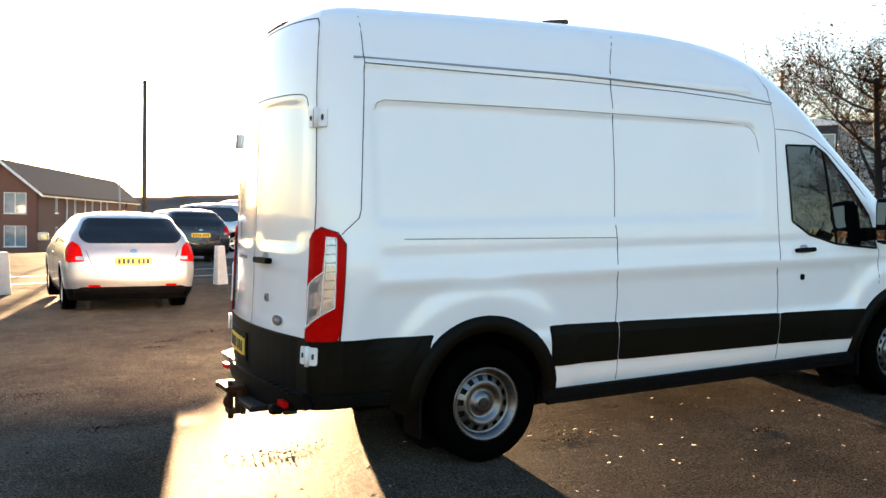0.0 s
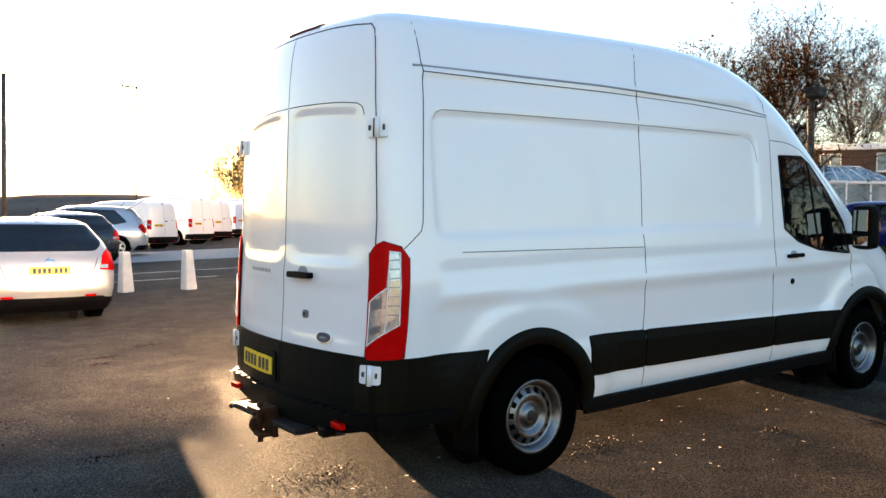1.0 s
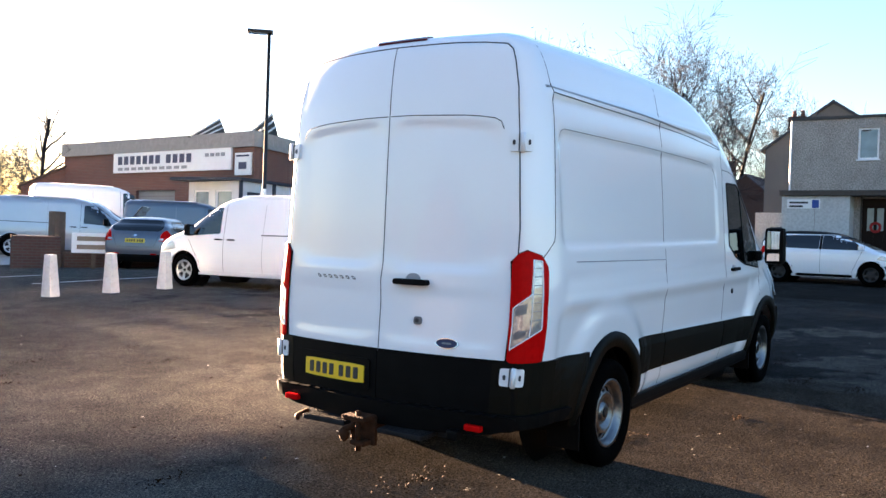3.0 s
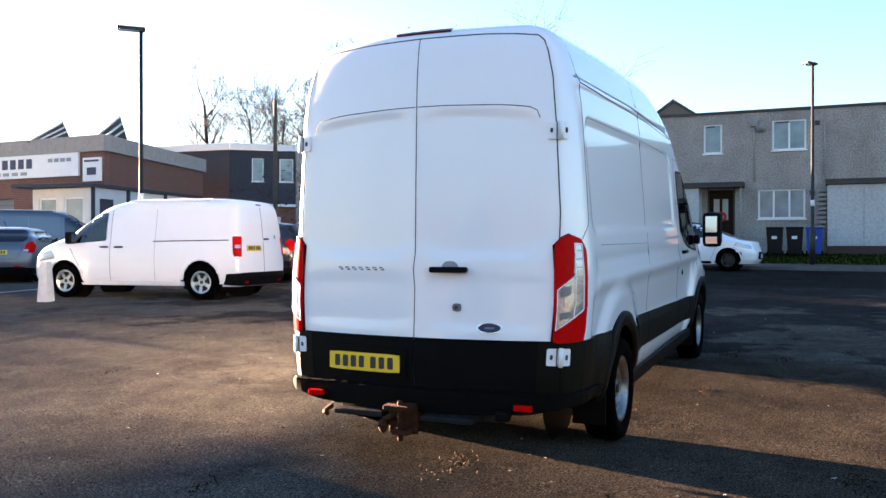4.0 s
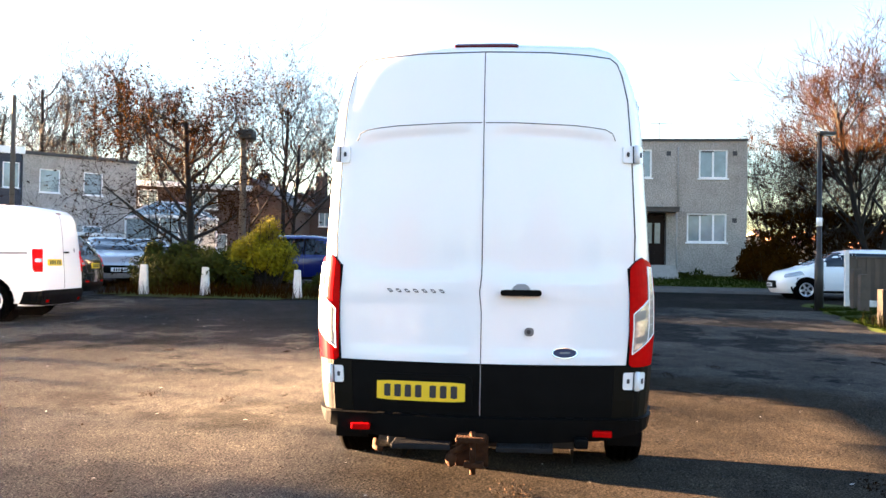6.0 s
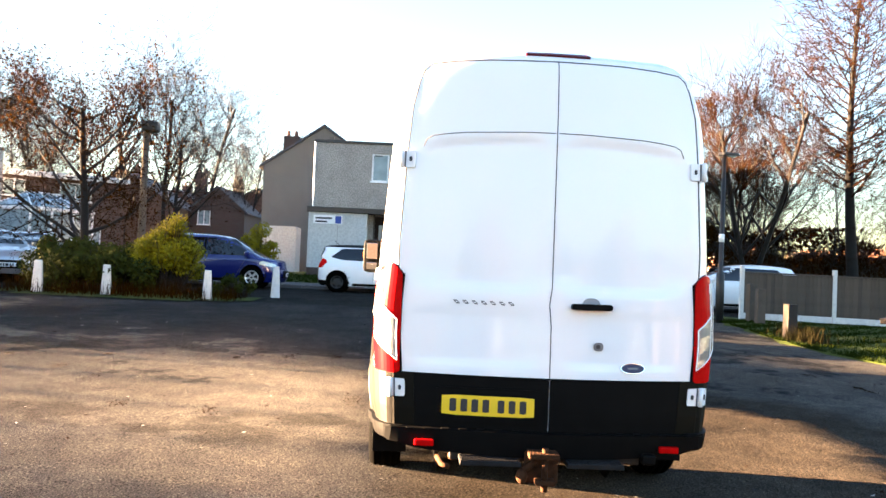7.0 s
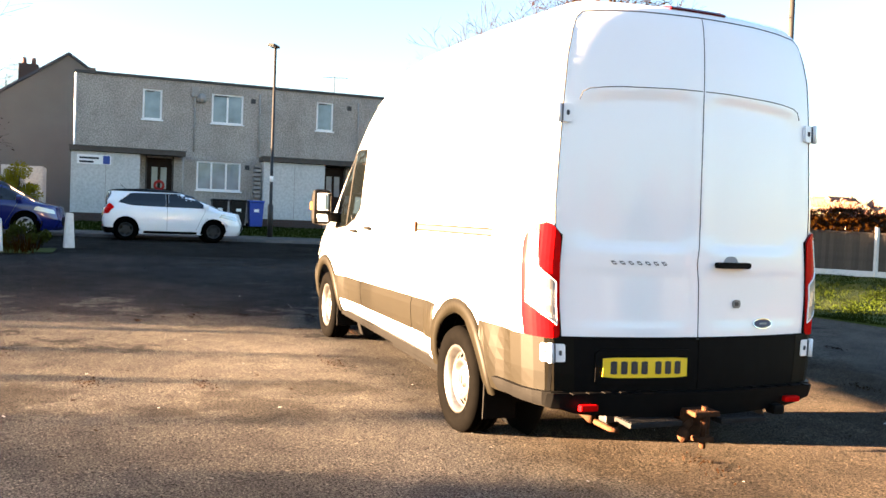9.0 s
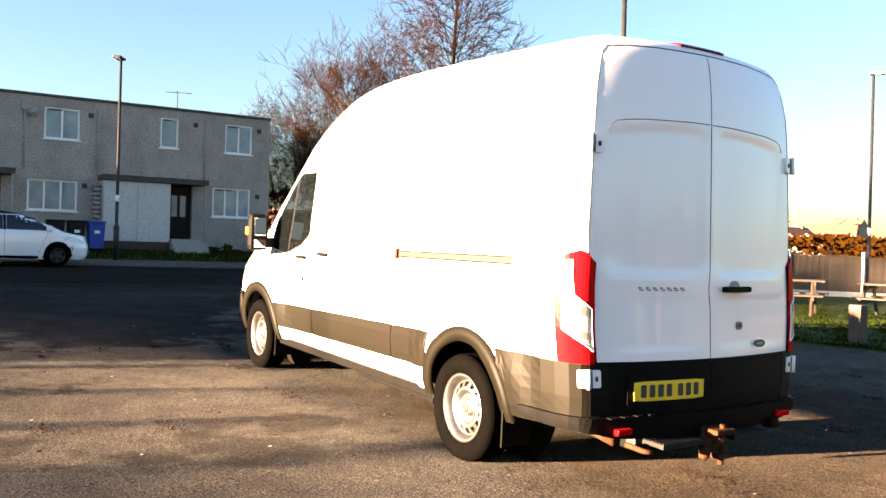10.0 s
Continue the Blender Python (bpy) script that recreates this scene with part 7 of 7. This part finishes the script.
def blue_house():
    c = thing("clad_house", 0, 0, 0, 0, "two-storey house with dark blue boarded upper floor", "house")
    A, B = (41.2, 38.3), (43.9, 35.2)
    L, F = facade(A, B)
    LS, S = facade((40.7, 45.4), A)
    wall_grid("wall", 0, L, 1.0, 4.3, [(0.5, 3.2, 1.2, 3.5)], 0.25, F, M["brick"], c)
    oriented_box("garage_door", F, 0.5, 3.2, 1.2, 3.5, 0.1, 0.16, M["upvc"], c)
    wall_grid("upper_wall", 0, L, 4.3, 7.75, [(1.35, 2.1, 5.75, 7.25), (3.1, 4.0, 5.75, 7.25)], 0.25, F, M["clad"], c)
    for k in range(17):
        z = 4.35 + k * 0.2
        for u0, u1 in ((0.0, 1.33), (2.12, 3.08), (4.02, L)) if 5.6 < z < 7.3 else ((0.0, L),):
            oriented_box("board", F, u0, u1, z, z + 0.17, -0.03, -0.002, M["clad"], c)
    wall_grid("side_wall", 0, LS - 0.01, 1.0, 7.75, [], 0.25, S, M["clad"], c)
    window(F, c, 1.35, 2.1, 5.75, 7.25, 1)
    window(F, c, 3.1, 4.0, 5.75, 7.25, 1)
    for k in range(17):
        oriented_box("board", S, 0.0, LS - 0.03, 4.35 + k * 0.2, 4.52 + k * 0.2, -0.03, -0.002, M["clad"], c)
    block("roof_edge", [(40.5, 45.6), (41.0, 38.2), (43.9, 35.0), (49.0, 40.5), (46.5, 46.5)], 7.76, 8.15, M["upvc"], c, "white roof fascia")
    oriented_box("sill_band", F, -0.02, L, 4.14, 4.3, -0.25, -0.02, M["upvc"], c)
    # the grey terrace that goes on from it
    g = thing("grey_terrace", 0, 0, 0, 0, "grey rendered flat-roofed terrace beyond the blue house", "house")
    L2, F2 = facade(B, (49.2, 30.7))
    wins = [(1.0 + 2.6 * k, 2.2 + 2.6 * k, 5.6, 7.0) for k in range(2)] + [(1.0 + 2.6 * k, 2.2 + 2.6 * k, 2.4, 3.7) for k in range(2)]
    wall_grid("wall", 0.05, L2, 1.0, 7.8, wins, 0.25, F2, M["dash"], g)
    for w in wins:
        window(F2, g, *w, 1)
    oriented_box("roof", F2, 0.06, L2 + 0.1, 7.8, 8.0, -0.1, 6, M["felt"], g)
    oriented_box("store", F2, 0.2, L2, 1.0, 3.0, -3.0, -1.6, M["brick"], g)
    oriented_box("store_roof", F2, 0.1, L2 + 0.1, 3.0, 3.2, -3.2, -0.01, M["upvc"], g)
    return c


blue_house()


def brick_terrace():
    """Flat-roofed brick house with a glazed conservatory against it."""
    c = thing("brick_terrace", 0, 0, 0, 0, "dark red-brick flat-roofed house with a white fascia", "house")
    L, F = facade((52.1, 32.8), (56.2, 25.6))
    wins = [(0.75, 2.05, 5.40, 6.50), (4.1, 6.1, 5.30, 6.50), (5.2, 6.8, 2.2, 3.6)]
    wall_grid("wall", 0, L, 0.6, 6.72, wins, 0.25, F, M["brick_dark"], c)
    for w in wins:
        window(F, c, *w, 2)
    oriented_box("end_wall", F, 0.0, 0.25, 0.6, 6.72, 0.26, 6.0, M["brick_dark"], c)
    oriented_box("fascia", F, -0.2, L + 0.2, 6.73, 7.08, -0.25, 6.2, M["upvc"], c, "white roof fascia")
    g = thing("conservatory", 45.3, 26.6, G(45, 26.6), 150, "white-framed glazed conservatory with a pitched glass roof", "conservatory")
    zz = [0.0, 0.9, 2.9]
    for x in (-2.0, -0.7, 0.7, 2.0):
        for y in (-1.6, 1.6):
            box("post", (x - 0.05, y - 0.05, zz[0]), (x + 0.05, y + 0.05, zz[2]), M["upvc"], g, 0.01)
    for y in (-1.6, 1.6):
        box("plinth", (-2.0, y - 0.1, 0.0), (2.0, y + 0.1, 0.8), M["brick_dark"], g)
        box("glazing", (-1.94, y - 0.015, 0.85), (1.94, y + 0.015, 2.85), M["pane"], g)
        box("head_rail", (-2.1, y - 0.08, 2.9), (2.1, y + 0.08, 3.06), M["upvc"], g, 0.01)
    for x in (-2.0, 2.0):
        box("end_glazing", (x - 0.015, -1.5, 0.4), (x + 0.015, 1.5, 2.85), M["pane"], g)
        box("head_rail", (x - 0.08, -1.5, 2.9), (x + 0.08, 1.5, 3.06), M["upvc"], g, 0.01)
    for sg in (1, -1):
        v = [(-2.0, sg * 1.6, 3.07), (2.0, sg * 1.6, 3.07), (1.1, 0, 3.85), (-1.1, 0, 3.85)]
        v += [(a, b, z + 0.03) for a, b, z in v]
        mesh_ob("roof_pane", v, [(0, 1, 2, 3), (7, 6, 5, 4), (0, 4, 5, 1), (1, 5, 6, 2), (2, 6, 7, 3), (3, 7, 4, 0)], M["pane"], g)
        for k in range(6):
            a = -1 + 0.4 * k
            tube("glazing_bar", [(2.0 * a, sg * 1.62, 3.12), (1.1 * a, 0, 3.90)], 0.035, M["upvc"], g, 4)
        v = [(sg * 2.0, -1.6, 3.07), (sg * 2.0, 1.6, 3.07), (sg * 1.1, 0, 3.85)]
        v += [(a, b, z + 0.03) for a, b, z in v]
        mesh_ob("hip_pane", v, [(0, 1, 2), (5, 4, 3), (0, 3, 4, 1), (1, 4, 5, 2), (2, 5, 3, 0)], M["pane"], g)
    tube("ridge_bar", [(-1.1, 0, 3.92), (1.1, 0, 3.92)], 0.05, M["upvc"], g, 6)


brick_terrace()


def pitched_house(name, x, y, rz, w, d, z0, eave, ridge, wall_m, roof_m, label, windows=(), chimneys=(), group="", cat="house"):
    """A gabled house: its gable faces local -x; width w along y, depth d along x."""
    c = thing(name, x, y, z0, rz, label, cat, group)
    e, r = eave - z0, ridge - z0
    h = w / 2
    place = lambda u, z, dd: Vector((dd, -u, z))
    wall_grid("gable_wall", -h, h, -1, e, [(a, b, p, q) for a, b, p, q in windows], 0.25, place, wall_m, c)
    for a, b, p, q in windows:
        window(place, c, a, b, p, q, 2)
    mesh_ob("gable_top", [(0, -h, e), (0, h, e), (0, 0, r), (0.25, -h, e), (0.25, h, e), (0.25, 0, r)], [(0, 2, 1), (3, 4, 5), (0, 1, 4, 3)], wall_m, c)
    mesh_ob("gable_top", [(d, -h, e), (d, h, e), (d, 0, r), (d - 0.25, -h, e), (d - 0.25, h, e), (d - 0.25, 0, r)], [(0, 1, 2), (3, 5, 4)], wall_m, c)
    box("side_wall", (0.25, -h, -1), (d, -h + 0.25, e), wall_m, c)
    box("side_wall", (0.25, h - 0.25, -1), (d, h, e), wall_m, c)
    box("back_wall", (d - 0.25, -h + 0.25, -1), (d, h - 0.25, e), wall_m, c)
    for s in (1, -1):
        t, o = 0.14, 0.25
        sl = (r - e) / h
        v = [(-0.12, 0, r + 0.02), (d + 0.12, 0, r + 0.02), (d + 0.12, s * (h + o), e - sl * o + 0.02), (-0.12, s * (h + o), e - sl * o + 0.02)]
        v += [(a, b, cc + t) for a, b, cc in v]
        mesh_ob("roof", v, [(0, 1, 2, 3), (7, 6, 5, 4), (0, 4, 5, 1), (1, 5, 6, 2), (2, 6, 7, 3), (3, 7, 4, 0)], roof_m, c)
    for cx, cy, ch in chimneys:
        k = box("chimney", (cx, cy - 0.45, e), (cx + 0.75, cy + 0.45, r + ch), M["brick_dark"], c, 0.02)
        for q in (-0.22, 0.22):
            tube("chimney_pot", [(cx + 0.37, cy + q, r + ch - 0.02), (cx + 0.37, cy + q, r + ch + 0.35)], [0.12, 0.09], M["brick"], k, 8)
    return c


pitched_house("gabled_house", 45.0, 11.2, 0, 6.6, 9, 1.2, 7.2, 9.5, M["dash2"], M["slate"], "brown-grey rendered gabled house beside the side street", (), ((0.6, 1.9, -0.5),))
box("garden_store", (40.0, 11.9, 1.0), (42.0, 13.6, 3.6), M["panel"], None, 0.02)
tagged(bpy.data.objects["garden_store"], "pale rendered garden store", "shed")
pitched_house("brick_house", 70.0, 22.4, -3, 4.8, 7, 0.8, 6.0, 8.0, M["brick_dark"], M["slate"], "dark red-brick gabled house on the side street", [(-1.6, -0.5, 4.0, 5.4), (-1.6, -0.4, 1.2, 3.0)], ((0.4, 1.6, 1.3),))
for k in range(4):
    pitched_house("brick_house", 79.0 + 14 * k, 20.6 - 0.9 * k, -4, 8.5, 11, 0.6, 6.2 - 0.2 * k, 8.8 - 0.3 * k, M["brick_dark"], M["slate"], "dark brick house far along the side street", [(-2.4, -1.0, 4.6, 6.2), (1.0, 2.2, 1.2, 3.0)], ((0.4, 2.0, 0.9),), "houses along the side street")
    pitched_house("brick_house", 74.0 + 16 * k, 28.8, 180, 8.0, 9, 0.8, 6.0, 8.6, M["brick_dark"], M["slate"], "dark brick house far along the side street", (), ((4.0, 0.0, 0.8),), "houses along the side street")


def long_brick_house():
    """A gable end towards the lot and a long side that runs away from it."""
    c = thing("brick_block", 0, 0, 0, 0, "long two-storey red-brick block with brown tiled roof and white verges", "house")
    L0, R0, Q0 = (-3.0, 75.2), (2.18, 75.2), (14.7, 114.0)
    z0, ze, zr = -2.2, 3.55, 5.75
    w, F = facade(L0, R0)
    LS, S = facade(R0, Q0)
    fw = [(a, a + 1.6, z, z + 1.65) for a in (0.6, 2.85) for z in (1.77, -0.82)]
    wall_grid("wall", 0, w, z0, ze, fw, 0.3, F, M["brick"], c)
    for q in fw:
        window(F, c, *q, 2)
    mesh_ob("gable_top", [F(0, ze, 0), F(w, ze, 0), F(w / 2, zr, 0), F(0, ze, 0.3), F(w, ze, 0.3), F(w / 2, zr, 0.3)], [(0, 1, 2), (3, 5, 4)], M["brick"], c)
    sw = [(u, u + 1.0, z, z + 1.4) for u in (5.0, 11.0, 17.5, 24.0, 30.5) for z in (1.85, -0.7)]
    wall_grid("side_wall", 0.31, LS, z0, ze, sw, 0.3, S, M["brick"], c)
    for q in sw:
        window(S, c, *q, 2)
    far = Vector((Q0[0] - R0[0], Q0[1] - R0[1], 0))
    A, B = F(-0.4, ze - 0.3, -0.35), F(w + 0.4, ze - 0.3, -0.35)
    K = F(w / 2, zr + 0.05, -0.35)
    up = Vector((0, 0, 0.16))
    for P in (A, B):
        v = [P, K, K + far, P + far]
        v += [q + up for q in v]
        mesh_ob("roof", v, [(0, 3, 2, 1), (4, 5, 6, 7), (0, 1, 5, 4), (1, 2, 6, 5), (2, 3, 7, 6), (3, 0, 4, 7)], M["tile_roof"], c)
        o = Vector((0, -0.06, -0.16))
        v = [P + o, K + o, K + o + up * 1.6, P + o + up * 1.6]
        v += [q + Vector((0, 0.05, 0)) for q in v]
        mesh_ob("verge_board", v, [(0, 1, 2, 3), (7, 6, 5, 4), (3, 2, 6, 7), (0, 4, 5, 1), (0, 3, 7, 4), (1, 5, 6, 2)], M["upvc"], c)
    oriented_box("eaves_board", S, 0.2, LS, ze - 0.42, ze - 0.20, -0.42, -0.30, M["upvc"], c)
    for u in (8.2, 14.6, 21.0):
        tube("down_pipe", [S(u, ze - 0.4, -0.12), S(u, z0, -0.12)], 0.06, M["upvc"], c, 6)
    return c


# Unseen row added behind the camera to darken reflections in mirrors and van doors.
for k in range(5):
    pitched_house("brick_house", -46.0 - 2.0 * (k % 2), -34.0 + 15.0 * k, 180, 12.5, 9, -1.2, 4.4, 7.6, M["brick_dark"], M["slate"], "unseen dark brick house added behind the lot for reflections", [(-4.0, -2.4, 2.6, 4.0), (1.4, 3.0, 2.6, 4.0), (-4.0, -2.2, 5.2 - 5.0, 6.9 - 5.0)], ((2.0, 3.0, 0.8),), "houses across the street")
pitched_house("brick_shed", 29.0, 52.0, 55, 7.0, 9, 0.3, 4.2, 6.0, M["brick"], M["tile_roof"], "red-brick gabled shed behind the dealer's building")
long_brick_house()

# low wall and notice at the yard's mouth
lw = box("yard_wall", (-0.7, -0.15, -0.1), (0.5, 0.15, 0.85), M["brick_dark"], None, 0.02)
lw.matrix_basis = pose(9.9, 24.0, G(9.9, 24.0), 0, 0, -30)
lw2 = box("yard_wall", (-0.2, -0.12, -0.1), (3.6, 0.12, 0.42), M["brick_dark"], None, 0.02)
lw2.matrix_basis = pose(10.6, 23.7, G(10.6, 23.7), 0, 0, -22)
tagged(lw2, "low dark brick wall beside the yard entrance", "wall")
tagged(lw, "low dark brick wall stub at the yard entrance", "wall")
nb = box("notice_board", (-0.55, -0.03, 0.42), (0.55, 0.02, 0.95), M["upvc"], None, 0.01)
nb.matrix_basis = pose(10.75, 22.9, G(10.7, 22.9), 0, 0, -30)
tagged(nb, "white notice board with faded bars at the yard entrance", "sign")
for k, z in enumerate((0.80, 0.58)):
    box("notice_bar", (-0.42, -0.042, z - 0.06), (0.42 - 0.1 * k, -0.032, z + 0.06), M["far_wall"], nb)
box("notice_leg", (-0.05, 0.022, -0.1), (0.05, 0.08, 0.9), M["old_timber"], nb)
gp = box("gate_post", (-0.16, -0.16, -0.1), (0.16, 0.16, 1.5), M["old_timber"], None, 0.02)
gp.matrix_basis = pose(10.6, 24.4, G(10.6, 24.4))
tagged(gp, "dark timber gate post at the yard", "post")

# pale concrete apron and road lines
sheet("concrete_apron", steps(2.0, 12.5, 0.75), steps(25.5, 31.5, 1.0), lambda x, y: G(x, y) + 0.012, M["concrete"], "pale worn concrete apron before the yard")
for k, (x0, x1) in enumerate(((-14, 1.5), (2.4, 6.4), (7.2, 11.5))):
    ln = sheet("road_line", steps(x0, x1, (x1 - x0) / 6), [19.55, 19.67], lambda x, y: G(x, y) + 0.006, M["paint_line"], "worn white road line")
ln = sheet("road_line", steps(-12, 9, 1.5), [21.6, 21.72], lambda x, y: G(x, y) + 0.006, M["paint_line"], "worn white road line")


# ---- distance ----
def hills(name, az0, az1, dist, base, top, seed, material, label):
    v, f = [], []
    n = 90
    for i in range(n + 1):
        a = radians(az0 + (az1 - az0) * i / n)
        h = top * (0.75 + 0.35 * noise.noise(Vector((i * 0.09, seed, 0)))) + 0.5 * noise.noise(Vector((i * 0.9, seed, 3)))
        for d, z in ((dist, base), (dist * 1.08, base + (h - base) * 0.45), (dist * 1.2, h), (dist * 1.6, base - 20)):
            v.append((d * math.sin(a), d * math.cos(a), z))
    for i in range(n):
        for j in range(3):
            f.append((i * 4 + j, (i + 1) * 4 + j, (i + 1) * 4 + j + 1, i * 4 + j + 1))
    return tagged(mesh_ob(name, v, f, material, None, "", True), label, "hill", kind="structure")


hills("backdrop", -60, 75, 340, -8, 13, 5, M["far_wood"], "low wooded ridge on the horizon")
hills("backdrop", 75, 190, 300, -8, 12, 8, M["far_green"], "far hillside with fields and houses")
rt = random.Random(77)
fh = None
for k in range(95):
    az, d = radians(rt.uniform(88, 148)), rt.uniform(225, 345)
    hx, hy = d * math.sin(az), d * math.cos(az)
    hz = -1.0 + max(0, (d - 225)) * 0.085
    if k < 6:
        fh = pitched_house("far_house", hx, hy, rt.uniform(0, 360), rt.uniform(7, 9), rt.uniform(9, 16), hz, hz + 5.2, hz + 8.0, M["far_wall"], M["far_roof"], "pale far house with an orange tiled roof", (), ((2.0, 0.5, 0.6),), "houses on the far hillside")
        keep_h = [fh] if k == 0 else keep_h + [fh]
    else:
        copy_thing(rt.choice(keep_h), pose(hx, hy, hz, 0, 0, rt.uniform(0, 360)))
hedge_line([(150, -60), (150, -110), (120, -160), (60, -190), (0, -200)], 7, 6, 60, "leaf_brown", "far line of brown woodland below the houses", 73, 0.9, "far_woodland")
sheet("field", steps(20, 120, 5), steps(-120, -22, 7), lambda x, y: far_drop(x, y) + 0.05, M["far_green"], "green playing field beyond the fence")

# fallen leaves, twigs and grit on the tarmac
def litter(name, count, box_, size, material, label, seed, flat=0.35):
    rnd = random.Random(seed)
    v, f = [], []
    for _ in range(count):
        x, y = rnd.uniform(box_[0], box_[1]), rnd.uniform(box_[2], box_[3])
        s, a = size * rnd.uniform(0.4, 1.3), rnd.uniform(0, 6.28)
        z = G(x, y) + 0.006
        u, w = Vector((math.cos(a), math.sin(a), 0)), Vector((-math.sin(a), math.cos(a), 0))
        p = Vector((x, y, z))
        k = len(v)
        v += [p - u * s, p + w * s * 0.55 + Vector((0, 0, s * flat * rnd.random())), p + u * s + Vector((0, 0, s * flat * rnd.random())), p - w * s * 0.55]
        f += [(k, k + 1, k + 3), (k + 1, k + 2, k + 3)]
    return tagged(mesh_ob(name, v, f, material), label, "leaves", kind="stuff")


litter("fallen_leaves", 520, (-3, 9, -1, 11), 0.022, M["leaf_litter"], "brown fallen leaves scattered on the tarmac", 91)
litter("wet_leaves", 160, (0.2, 7.5, 3.2, 5.2), 0.018, M["bark"], "dark wet leaves beside the van", 92, 0.15)
litter("leaf_drift", 900, (7, 18, -1.3, 16), 0.028, M["leaf_litter"], "leaves blown over the lot", 93)
litter("pale_grit", 260, (-3, 12, -1, 16), 0.018, M["concrete"], "pale bits of grit and paper on the tarmac", 94)


def clumps(name, spots, material, label, seed):
    """Small heaps of wet leaves and moss trodden into the tarmac."""
    rnd = random.Random(seed)
    v, f = [], []
    for _ in range(spots):
        cx, cy, r = rnd.uniform(-2.5, 8.5), rnd.uniform(-0.5, 11.5), rnd.uniform(0.03, 0.13)
        for _ in range(int(40 + 500 * r)):
            x, y = cx + rnd.gauss(0, r * 1.3), cy + rnd.gauss(0, r * 0.6)
            leaf_into(v, f, Vector((x, y, G(x, y) + 0.006 + 0.006 * rnd.random())), rnd, 0.009)
    return tagged(mesh_ob(name, v, f, material), label, "leaves", kind="stuff")


clumps("leaf_clumps", 60, M["leaf_litter"], "small dark heaps of trodden leaves on the tarmac", 96)


big_van()
